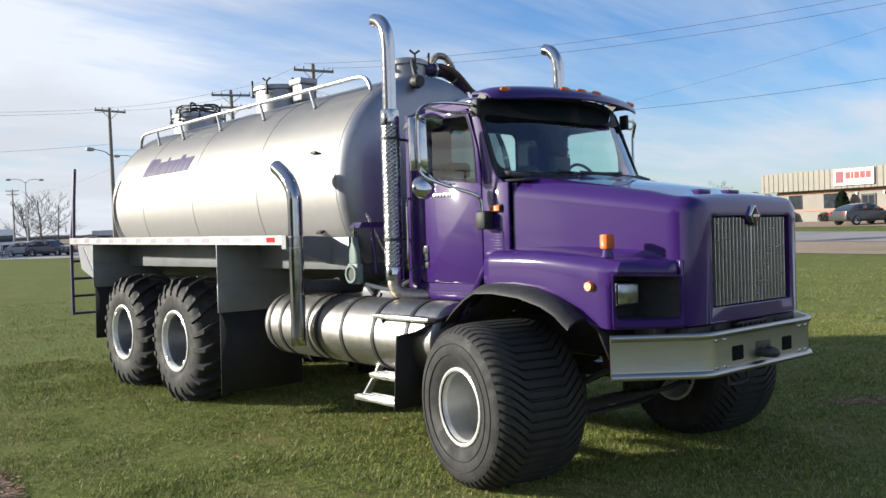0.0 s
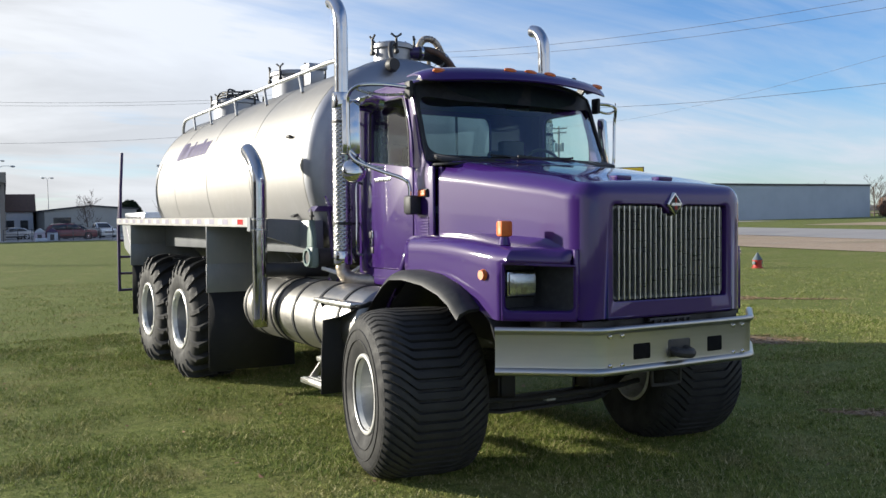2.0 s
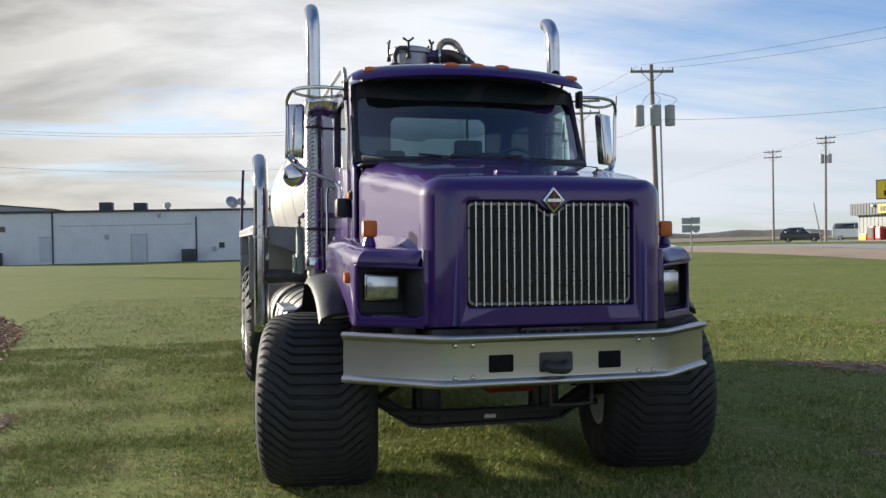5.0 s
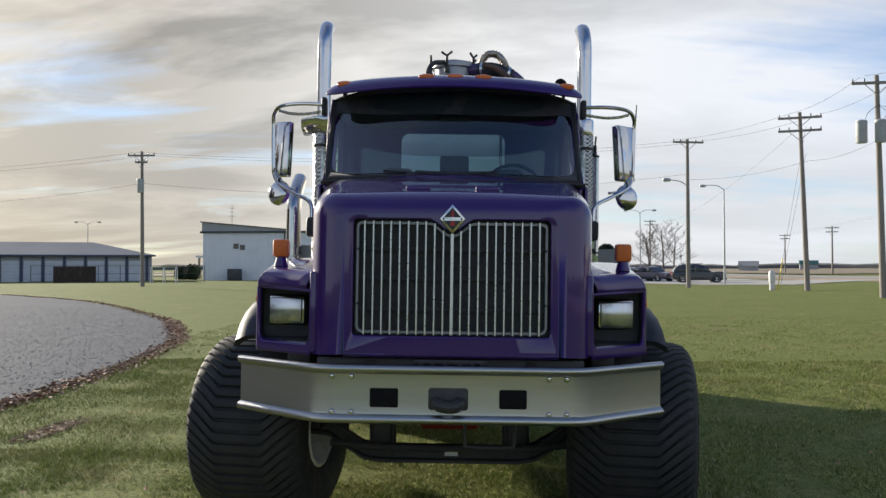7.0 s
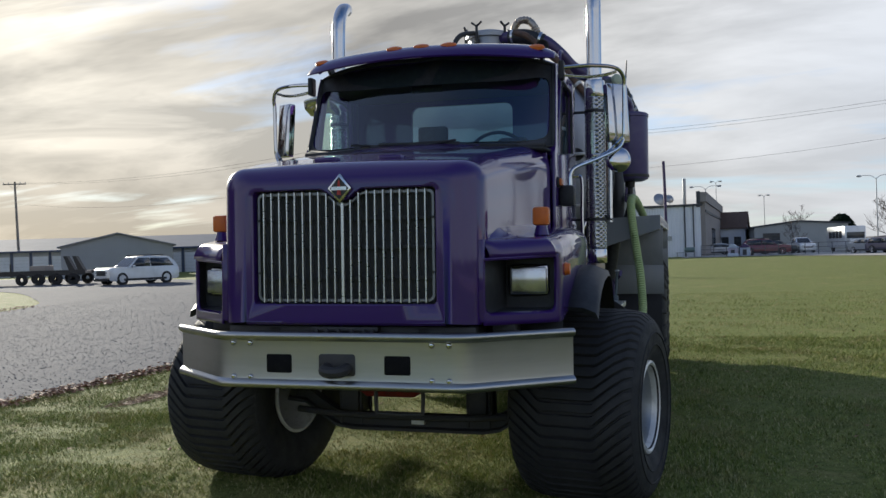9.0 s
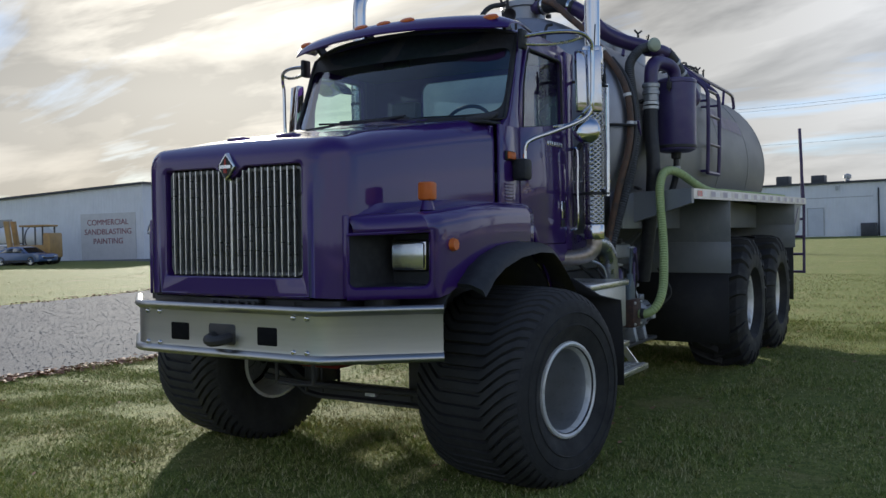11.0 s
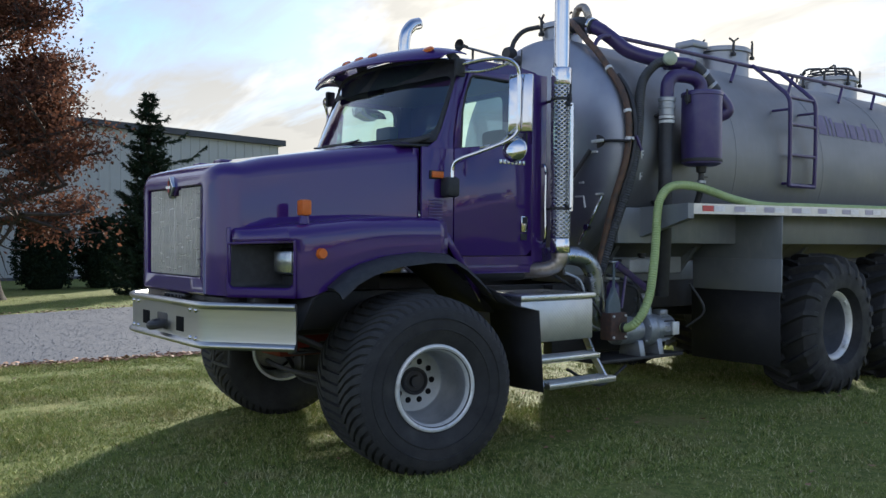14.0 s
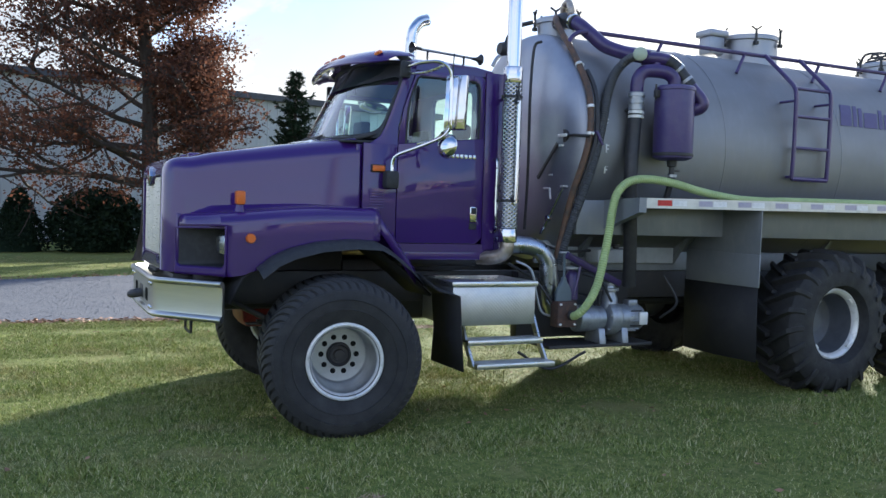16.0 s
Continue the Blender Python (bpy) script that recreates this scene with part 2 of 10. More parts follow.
RIM_SILVER = Mat("silver_rim_paint", (0.46, 0.47, 0.475), 0.38, 0.7).vary(9, (0.35, 0.36, 0.365), 0.45, 0.7, 0.6).vary(30, (0.30, 0.29, 0.27), 0.60, 0.75, 0.6).bump(40, 0.06, 0.003)
RIM_GREY = Mat("grey_rim_paint", (0.16, 0.17, 0.19), 0.38, 0.5).vary(9, (0.11, 0.118, 0.13), 0.45, 0.7, 0.6).bump(40, 0.06, 0.003)
AMBER = Mat("amber_lamp_lens", (0.72, 0.16, 0.012), 0.36, 0.0, 0.15).vary(30, (0.60, 0.12, 0.01), 0.45, 0.7, 0.5).waves(60, "Z", 0.3, 0.003)
RED = Mat("red_paint", (0.42, 0.03, 0.02), 0.4).vary(12, (0.24, 0.02, 0.015), 0.45, 0.7, 0.6)
SUMP_RED = Mat("oily_red_engine_paint", (0.20, 0.018, 0.014), 0.5).vary(14, (0.07, 0.012, 0.010), 0.45, 0.7, 0.7)
RED_LENS = Mat("red_reflector", (0.55, 0.03, 0.03), 0.2).vary(60, (0.35, 0.02, 0.02), 0.45, 0.6, 0.5)
WHITE_TAPE = Mat("white_reflective_tape", (0.72, 0.72, 0.74), 0.3, 0.2).vary(40, (0.55, 0.55, 0.58), 0.45, 0.6, 0.5)
HOSE_GREEN = Mat("pale_green_suction_hose", (0.40, 0.50, 0.20), 0.45).vary(7, (0.30, 0.38, 0.15), 0.45, 0.7, 0.7).vary(60, (0.50, 0.58, 0.30), 0.5, 0.7, 0.5)
BLACK_HOSE = Mat("black_hose", (0.022, 0.022, 0.024), 0.5).vary(20, (0.04, 0.04, 0.042), 0.45, 0.7, 0.7)
RUSTY_HOSE = Mat("rust_brown_hose", (0.125, 0.066, 0.036), 0.6).vary(12, (0.05, 0.038, 0.030), 0.42, 0.66, 0.9).bump(90, 0.1, 0.003)
FLEX = Mat("heat_stained_flex_pipe", (0.46, 0.40, 0.33), 0.42, 0.8).vary(10, (0.28, 0.22, 0.17), 0.42, 0.7, 0.8)
BLUE_GREY = Mat("blue_grey_valve_paint", (0.105, 0.135, 0.155), 0.5).vary(14, (0.09, 0.12, 0.13), 0.45, 0.7, 0.8).bump(40, 0.1, 0.004)
PUMP_GREY = Mat("cast_pump_grey", (0.36, 0.38, 0.41), 0.42, 0.6).vary(14, (0.20, 0.21, 0.23), 0.45, 0.7, 0.7).bump(50, 0.15, 0.004)
GREY_HOSE = Mat("dark_grey_hose", (0.055, 0.057, 0.062), 0.55).vary(20, (0.085, 0.086, 0.09), 0.45, 0.7, 0.7)
CAN_PAINT = Mat("faded_purple_paint", (0.060, 0.040, 0.145), 0.42, 0.1, 0.25).vary(9, (0.085, 0.070, 0.16), 0.45, 0.7, 0.7).bump(60, 0.04, 0.002)
PALE_CAP = Mat("pale_green_plastic", (0.42, 0.47, 0.34), 0.5).vary(14, (0.34, 0.38, 0.27), 0.45, 0.7, 0.7)
PIPE_STEEL = Mat("satin_steel_pipe", (0.46, 0.48, 0.52), 0.30, 1.0).vary(8, (0.36, 0.38, 0.43), 0.45, 0.7, 0.7).roughen(14, 0.24, 0.38).bump(6, 0.05, 0.01)
DARK_RUST = Mat("dark_rusty_iron", (0.060, 0.036, 0.030), 0.7).vary(30, (0.11, 0.055, 0.035), 0.48, 0.68, 0.8).bump(60, 0.3, 0.004)
PALE_GREY = Mat("pale_grey_paint", (0.40, 0.42, 0.43), 0.5).vary(6, (0.30, 0.31, 0.32), 0.45, 0.7, 0.7).bump(40, 0.05, 0.003)
TEAL = Mat("pale_teal_valve_paint", (0.14, 0.20, 0.185), 0.5).vary(14, (0.12, 0.165, 0.16), 0.45, 0.7, 0.8).bump(40, 0.1, 0.004)
LILAC = Mat("faded_lilac_tape", (0.40, 0.37, 0.46), 0.35, 0.1).vary(40, (0.33, 0.30, 0.40), 0.45, 0.6, 0.5)
SHIELD = Mat("dull_chrome_shield", (0.43, 0.43, 0.44), 0.20, 1.0).vary(12, (0.38, 0.375, 0.37), 0.45, 0.7, 0.6).roughen(14, 0.18, 0.34)
DECAL = Mat("dark_violet_decal", (0.06, 0.045, 0.14), 0.4).vary(20, (0.09, 0.07, 0.18), 0.45, 0.7, 0.6)
SEAT = Mat("grey_seat_cloth", (0.09, 0.09, 0.10), 0.85).vary(60, (0.06, 0.06, 0.07), 0.45, 0.65, 0.7).bump(200, 0.2, 0.003)
INSIDE = Mat("dark_cab_lining", (0.055, 0.055, 0.06), 0.75).vary(20, (0.05, 0.05, 0.055), 0.45, 0.65, 0.7).bump(160, 0.15, 0.003)
LENS = Mat("clear_lamp_lens", (0.55, 0.57, 0.60), 0.16, 0.9, 1.0).waves(52, "X", 0.3, 0.004).vary(9, (0.16, 0.17, 0.18), 0.52, 0.66, 0.7)
MIRROR = Mat("mirror_glass", (0.86, 0.88, 0.90), 0.01, 1.0).vary(3, (0.82, 0.84, 0.86), 0.4, 0.7, 0.6)
TREAD_PLATE = Mat("aluminium_tread_plate", (0.60, 0.60, 0.60), 0.40, 0.9).vary(10, (0.50, 0.50, 0.51), 0.45, 0.7, 0.6)
v = TREAD_PLATE.n("ShaderNodeTexVoronoi")
v.inputs["Scale"].default_value = 46
v.inputs["Randomness"].default_value = 0.0
TREAD_PLATE.link(TREAD_PLATE.coords((1, 1, 1), (45, 0, 45)), v.inputs["Vector"])
TREAD_PLATE.bump(0, 0.5, 0.003, fac=v.outputs["Distance"])


def glass(name, color, floor):
    """Tinted window glass: clear through, mirror-like where the light grazes it."""
    m = bpy.data.materials.new(name)
    m.use_nodes = True
    nt = m.node_tree
    nt.nodes.clear()
    t, g, mx, f, o = (nt.nodes.new("ShaderNode" + k) for k in ("BsdfTransparent", "BsdfGlossy", "MixShader", "LayerWeight", "OutputMaterial"))
    t.inputs[0].default_value = (*color, 1)
    g.inputs[0].default_value = (0.95, 0.97, 1.0, 1)
    g.inputs["Roughness"].default_value = 0.01
    pw, ma = nt.nodes.new("ShaderNodeMath"), nt.nodes.new("ShaderNodeMath")
    pw.operation, ma.operation = "POWER", "MULTIPLY_ADD"
    pw.inputs[1].default_value = 4.0
    ma.inputs[1].default_value, ma.inputs[2].default_value = 0.9, floor
    f.inputs[0].default_value = 0.5
    nt.links.new(f.outputs["Facing"], pw.inputs[0])
    nt.links.new(pw.outputs[0], ma.inputs[0])
    nt.links.new(ma.outputs[0], mx.inputs[0])
    nt.links.new(t.outputs[0], mx.inputs[1])
    nt.links.new(g.outputs[0], mx.inputs[2])
    nt.links.new(mx.outputs[0], o.inputs[0])
    return m


class Plain:
    def __init__(self, m):
        self.m = m


CAB_GLASS = Plain(glass("green_tinted_glass", (0.76, 0.92, 0.86), 0.10))
CAR_GLASS = Mat("dark_car_glass", (0.02, 0.024, 0.028), 0.06, 0.0, 0.5).vary(4, (0.03, 0.035, 0.04), 0.45, 0.65, 0.6)
FAR_GLASS = Mat("dark_building_glass", (0.03, 0.036, 0.045), 0.08).vary(2, (0.06, 0.07, 0.08), 0.45, 0.65, 0.6)

GRASS = Mat("lawn_soil_and_thatch", (0.166, 0.192, 0.048), 0.9, 0, 0, 0.12)
GRASS.vary(0.35, (0.193, 0.219, 0.057), 0.40, 0.65, 0.8, 6).vary(1.7, (0.220, 0.203, 0.078), 0.50, 0.72, 0.6, 6, warp=0.5).vary(11, (0.095, 0.120, 0.027), 0.45, 0.62, 0.7, 5).vary(42, (0.283, 0.273, 0.109), 0.54, 0.70, 0.7, 4).vary(24, (0.075, 0.102, 0.023), 0.52, 0.62, 0.7, 3, warp=0.5).vary(0.9, (0.261, 0.222, 0.089), 0.55, 0.68, 0.6, 6, warp=0.7).vary(0.16, (0.220, 0.173, 0.094), 0.64, 0.74, 0.7, 7, warp=0.8).bump(45, 0.5, 0.03, 4).bump(160, 0.4, 0.008, 2)
BLADE = Mat("grass_blade", (0.196, 0.257, 0.055), 0.75, 0, 0, 0.04)
BLADE.by_island((0.389, 0.389, 0.138), 0.8).vary(0.7, (0.281, 0.310, 0.080), 0.42, 0.66, 0.45, 5).vary(11, (0.112, 0.173, 0.039), 0.47, 0.60, 0.6, 3, warp=0.4).vary(1.6, (0.356, 0.291, 0.141), 0.50, 0.68, 0.6, 5, warp=0.5).some_islands(0.80, 0.86, (0.562, 0.497, 0.263), 0.85).some_islands(0.20, 0.14, (0.061, 0.098, 0.026), 0.6)


def see_through(m, amount):
    """Let thin leaves pass some light."""
    t = m.n("ShaderNodeBsdfTranslucent")
    mx = m.n("ShaderNodeMixShader")
    mx.inputs[0].default_value = amount
    out = m.nt.nodes["Material Output"]
    m.link(m.last_color, t.inputs[0])
    m.link(m.b.outputs[0], mx.inputs[1])
    m.link(t.outputs[0], mx.inputs[2])
    m.link(mx.outputs[0], out.inputs[0])


see_through(BLADE, 0.05)
SOIL = Mat("bare_reddish_soil", (0.27, 0.185, 0.115), 0.95).vary(7, (0.30, 0.25, 0.21), 0.50, 0.66, 0.8, 5).vary(40, (0.10, 0.07, 0.05), 0.5, 0.7, 0.7).bump(40, 0.6, 0.02)
DEAD_GRASS = Mat("dead_straw_grass", (0.46, 0.35, 0.21), 0.85).by_island((0.20, 0.115, 0.06), 1.0)
STRAW = Mat("dry_leaf_litter", (0.40, 0.22, 0.13), 0.8).by_island((0.17, 0.085, 0.05), 1.0)
GRAVEL = Mat("crushed_limestone", (0.103, 0.109, 0.127), 0.95, 0, 0, 0.05)
GRAVEL.vary(0.5, (0.127, 0.131, 0.146), 0.42, 0.66, 0.8, 5).vary(26, (0.223, 0.230, 0.247), 0.48, 0.64, 0.7, 5).vary(14, (0.101, 0.103, 0.115), 0.54, 0.66, 0.7, 4).vary(90, (0.122, 0.124, 0.134), 0.52, 0.66, 0.8, 3).vary(2.5, (0.180, 0.175, 0.175), 0.55, 0.75, 0.6, 4, (2.5, 0.4, 1)).bump(60, 0.22, 0.012, 4)
STONE = Mat("limestone_chip", (0.21, 0.217, 0.235), 0.95, 0, 0, 0.05).by_island((0.095, 0.099, 0.111), 1.0)
ROAD = Mat("worn_grey_concrete_road", (0.33, 0.31, 0.295), 0.85).vary(0.6, (0.27, 0.255, 0.24), 0.4, 0.68, 0.8, 6, (0.3, 3, 1)).vary(12, (0.32, 0.31, 0.30), 0.5, 0.7, 0.5).bump(30, 0.3, 0.01)
DIRT = Mat("bare_brown_shoulder", (0.36, 0.265, 0.18), 0.95).vary(0.5, (0.42, 0.33, 0.23), 0.42, 0.66, 0.8, 6).vary(0.25, (0.22, 0.20, 0.085), 0.54, 0.70, 0.7, 6).vary(8, (0.18, 0.13, 0.09), 0.5, 0.7, 0.7).bump(9, 0.5, 0.05)
CONCRETE = Mat("pale_concrete_apron", (0.40, 0.38, 0.34), 0.85).vary(0.5, (0.33, 0.31, 0.28), 0.42, 0.66, 0.8, 5).bump(12, 0.3, 0.02)
FIELD = Mat("brown_stubble_field", (0.24, 0.18, 0.12), 0.95).vary(0.02, (0.17, 0.14, 0.08), 0.42, 0.66, 0.9, 5).vary(0.3, (0.29, 0.23, 0.15), 0.5, 0.7, 0.5).bump(2, 0.4, 0.1)
FARWOOD = Mat("distant_bare_woods", (0.13, 0.12, 0.115), 0.95).vary(0.06, (0.09, 0.085, 0.08), 0.42, 0.66, 0.9, 6).bump(0.4, 0.6, 1.0)
BARK = Mat("grey_brown_bark", (0.058, 0.047, 0.040), 0.9, 0, 0, 0.1).vary(6, (0.10, 0.084, 0.070), 0.45, 0.7, 0.8, 5, (1, 1, 0.25)).bump(22, 0.9, 0.03, 4, (1, 1, 0.2))
OAK_LEAF = Mat("dead_russet_oak_leaf", (0.150, 0.066, 0.040), 0.8, 0, 0, 0.1).by_island((0.070, 0.036, 0.026), 1.0)
see_through(OAK_LEAF, 0.35)
NEEDLE = Mat("dark_spruce_needles", (0.030, 0.048, 0.026), 0.85, 0, 0, 0.08).by_island((0.016, 0.028, 0.017), 1.0)
YEW = Mat("dark_yew_foliage", (0.024, 0.040, 0.022), 0.85, 0, 0, 0.08).by_island((0.012, 0.022, 0.013), 1.0)
TWIG = Mat("bare_grey_twigs", (0.13, 0.105, 0.09), 0.9).vary(8, (0.09, 0.07, 0.06), 0.45, 0.65, 0.7)
POLE = Mat("weathered_pole_wood", (0.27, 0.24, 0.215), 0.9).vary(7, (0.18, 0.155, 0.14), 0.45, 0.7, 0.8, 5, (1, 1, 0.08)).bump(30, 0.5, 0.02, 4, (1, 1, 0.05))
GALV = Mat("galvanised_steel", (0.42, 0.43, 0.44), 0.45, 0.8).vary(10, (0.32, 0.33, 0.34), 0.45, 0.65, 0.7)
TRAFO = Mat("grey_transformer_paint", (0.38, 0.40, 0.41), 0.5).vary(6, (0.28, 0.29, 0.30), 0.45, 0.7, 0.6)
WIRE = Mat("black_cable", (0.06, 0.06, 0.065), 0.6).vary(2, (0.09, 0.09, 0.09), 0.4, 0.7, 0.6)


def siding(name, color, color2, pitch, axis):
    m = Mat(name, color, 0.5).vary(0.5, color2, 0.42, 0.68, 0.7, 5).vary(6, color2, 0.55, 0.75, 0.4, 4, (1, 1, 0.15))
    m.waves(2 * math.pi / pitch / 20 * 1.0, axis, 0.8, 0.03)
    return m


WHITE_SIDING = siding("white_metal_siding", (0.76, 0.78, 0.81), (0.66, 0.68, 0.71), 0.3, "X")
SHED_SIDING = Mat("pale_grey_metal_siding", (0.40, 0.41, 0.39), 0.5).vary(0.4, (0.34, 0.35, 0.335), 0.42, 0.68, 0.7, 5).vary(5, (0.30, 0.31, 0.30), 0.55, 0.75, 0.4, 4, (1, 1, 0.15))
TAN_BLOCK = Mat("tan_masonry", (0.30, 0.27, 0.245), 0.85).vary(0.6, (0.25, 0.225, 0.205), 0.42, 0.68, 0.7, 5).bump(10, 0.3, 0.02)
PALE_BLOCK = Mat("pale_cream_masonry", (0.30, 0.275, 0.25), 0.85).vary(0.6, (0.26, 0.24, 0.22), 0.42, 0.68, 0.7, 5).bump(10, 0.3, 0.02)
BLUE_WALL = Mat("blue_grey_metal_wall", (0.44, 0.50, 0.58), 0.55).vary(0.4, (0.38, 0.44, 0.52), 0.42, 0.68, 0.7, 5)
SHOP_SIDING = Mat("grey_shop_siding", (0.27, 0.285, 0.29), 0.55).vary(0.5, (0.23, 0.24, 0.25), 0.42, 0.68, 0.7)
DARK_TRIM = Mat("charcoal_metal_trim", (0.045, 0.048, 0.055), 0.55).vary(1.5, (0.07, 0.072, 0.08), 0.42, 0.68, 0.7)
FASCIA = Mat("tan_ribbed_fascia", (0.27, 0.25, 0.215), 0.6).vary(1.0, (0.23, 0.21, 0.18), 0.42, 0.68, 0.7)
ROOF_GREY = Mat("grey_metal_roof", (0.30, 0.295, 0.295), 0.8, 0.0, 0.0, 0.1).vary(0.3, (0.25, 0.247, 0.25), 0.42, 0.68, 0.7, 5)
GREY_WALL = Mat("grey_storage_wall", (0.34, 0.35, 0.355), 0.7).vary(0.5, (0.30, 0.31, 0.315), 0.42, 0.68, 0.7)
SHED_GREEN = Mat("green_metal_roof", (0.05, 0.13, 0.11), 0.7).vary(0.5, (0.04, 0.10, 0.09), 0.42, 0.68, 0.7)
NAVY_TRIM = Mat("navy_blue_trim", (0.045, 0.065, 0.12), 0.55).vary(2, (0.06, 0.08, 0.14), 0.42, 0.68, 0.6)
DOOR_WHITE = Mat("white_roller_door", (0.60, 0.63, 0.68), 0.5).vary(1.0, (0.52, 0.55, 0.60), 0.42, 0.68, 0.7)
SIGN_YELLOW = Mat("yellow_sign_face", (0.80, 0.58, 0.03), 0.4).vary(2, (0.70, 0.50, 0.03), 0.42, 0.68, 0.6)
SIGN_DARK = Mat("dark_sign_lettering", (0.03, 0.03, 0.03), 0.5).vary(3, (0.05, 0.05, 0.05), 0.42, 0.68, 0.6)
SIGN_RED = Mat("red_sign_lettering", (0.50, 0.03, 0.03), 0.5).vary(3, (0.40, 0.03, 0.03), 0.42, 0.68, 0.6)
SIGN_WHITE = Mat("white_sign_face", (0.62, 0.62, 0.62), 0.45).vary(2, (0.54, 0.54, 0.54), 0.42, 0.68, 0.6)
MAROON_SIGN = Mat("maroon_sign_lettering", (0.22, 0.04, 0.06), 0.5).vary(3, (0.17, 0.03, 0.05), 0.42, 0.68, 0.6)
CAR_PAINTS = {}


def car_paint(name, color):
    if name not in CAR_PAINTS:
        CAR_PAINTS[name] = Mat(name + "_car_paint", color, 0.3, 0.2, 0.8).vary(2.0, tuple(c * 0.8 for c in color), 0.42, 0.68, 0.6)
    return CAR_PAINTS[name]


# ---- mesh helpers ----
def part(name, bm, material, parent=None, label="", angle=35, bevel=0.0):
    me = bpy.data.meshes.new(name)
    bmesh.ops.recalc_face_normals(bm, faces=bm.faces)
    if bevel > 0:
        edges = [e for e in bm.edges if len(e.link_faces) == 2 and e.calc_face_angle(0) > radians(40)]
        bmesh.ops.bevel(bm, geom=edges, offset=bevel, segments=2, affect="EDGES", profile=0.5)
    for face in bm.faces:
        face.smooth = True
    bm.to_mesh(me)
    bm.free()
    me.set_sharp_from_angle(angle=radians(angle))
    me.materials.append(material.m)
    ob = new(name, me)
    if parent is not None:
        ob.parent = parent
    if label:
        tagged(ob, label)
    return ob


def solid(name, verts, faces, material, parent=None, label="", smooth=True):
    me = bpy.data.meshes.new(name)
    me.from_pydata(verts, [], faces)
    if smooth:
        me.shade_smooth()
        me.set_sharp_from_angle(angle=radians(35))
    me.materials.append(material.m)
    ob = new(name, me)
    if parent is not None:
        ob.parent = parent
    if label:
        tagged(ob, label)
    return ob


def box(bm, a, b, bevel=0.0):
    """A box from corner a to corner b, joined into bm."""
    t = bmesh.new()
    bmesh.ops.create_cube(t, size=1.0)
    c = [(a[i] + b[i]) / 2 for i in range(3)]
    s = [abs(b[i] - a[i]) for i in range(3)]
    for v in t.verts:
        v.co = Vector([c[i] + v.co[i] * s[i] for i in range(3)])
    if bevel > 0:
        bmesh.ops.bevel(t, geom=list(t.edges), offset=min(bevel, min(s) * 0.45), segments=2, affect="EDGES", profile=0.5)
    add(bm, t)
    return bm


def add(bm, t, m=None):
    """Join bmesh t into bm."""
    me = bpy.data.meshes.new("tmp")
    t.to_mesh(me)
    t.free()
    if m is not None:
        me.transform(m)
    bm.from_mesh(me)
    bpy.data.meshes.remove(me)
    return bm


def bend(pts, steps=6):
    """A smooth path through the points."""
    P = [Vector(p) for p in pts]
    P = [P[0] * 2 - P[1]] + P + [P[-1] * 2 - P[-2]]
    out = []
    for i in range(1, len(P) - 2):
        for k in range(steps):
            t = k / steps
            a, b, c, d = P[i - 1:i + 3]
            out.append(0.5 * (2 * b + (c - a) * t + (2 * a - 5 * b + 4 * c - d) * t * t + (3 * b - a - 3 * c + d) * t ** 3))
    return out + [P[-2]]


def tube(bm, pts, r, n=12, caps=True, flat=1.0):
    """A round bar along pts; r is one radius or one for each point."""
    P = [Vector(p) for p in pts]
    R = r if isinstance(r, (list, tuple)) else [r] * len(P)
    rings = []
    side = None
    for i, p in enumerate(P):
        d = (P[min(i + 1, len(P) - 1)] - P[max(i - 1, 0)]).normalized()
        if side is None:
            side = d.cross(Vector((0.13, 0.21, 0.97)) if abs(d.z) < 0.9 else Vector((0.2, 0.97, 0.1))).normalized()
        side = (side - d * side.dot(d)).normalized()
        other = d.cross(side)
        rings.append([bm.verts.new(p + (side * math.cos(a) * flat + other * math.sin(a)) * R[i]) for a in (2 * math.pi * k / n for k in range(n))])
    for u, w in zip(rings, rings[1:]):
        for k in range(n):
            bm.faces.new((u[k], u[(k + 1) % n], w[(k + 1) % n], w[k]))
    if caps:
        bm.faces.new(rings[0][::-1])
        bm.faces.new(rings[-1])
    return bm


def ribbed(pts, r, pitch, depth, step):
    """Path and radii of a corrugated hose."""
    P = [Vector(p) for p in pts]
    out, radii, s = [], [], 0.0
    for a, b in zip(P, P[1:]):
        n = max(1, int((b - a).length / step))
        for k in range(n):
            out.append(a.lerp(b, k / n))
            radii.append(r + depth * math.cos(2 * math.pi * s / pitch))
            s += (b - a).length / n
    return out, radii


def lathe(bm, prof, n=40, m=None):
    """Turn the (radius, along) profile about the x axis; m moves the result."""
    t = bmesh.new()
    rings = []
    for r, a in prof:
        if r < 1e-5:
            rings.append([t.verts.new((a, 0, 0))])
        else:
            rings.append([t.verts.new((a, r * math.cos(q), r * math.sin(q))) for q in (2 * math.pi * k / n for k in range(n))])
    for u, w in zip(rings, rings[1:]):
        for k in range(n):
            j = (k + 1) % n
            if len(u) == 1 and len(w) == 1:
                continue
            if len(u) == 1:
                t.faces.new((u[0], w[j], w[k]))
            elif len(w) == 1:
                t.faces.new((u[k], u[j], w[0]))
            else:
                t.faces.new((u[k], u[j], w[j], w[k]))
    return add(bm, t, m)


def loft(bm, rings, closed=False, cap=False):
    V = [[bm.verts.new(p) for p in ring] for ring in rings]
    n = len(V[0])
    for u, w in zip(V, V[1:]):
        for k in range(n if closed else n - 1):
            j = (k + 1) % n
            bm.faces.new((u[k], u[j], w[j], w[k]))
    if cap:
        bm.faces.new(V[0][::-1])
        bm.faces.new(V[-1])
    return V


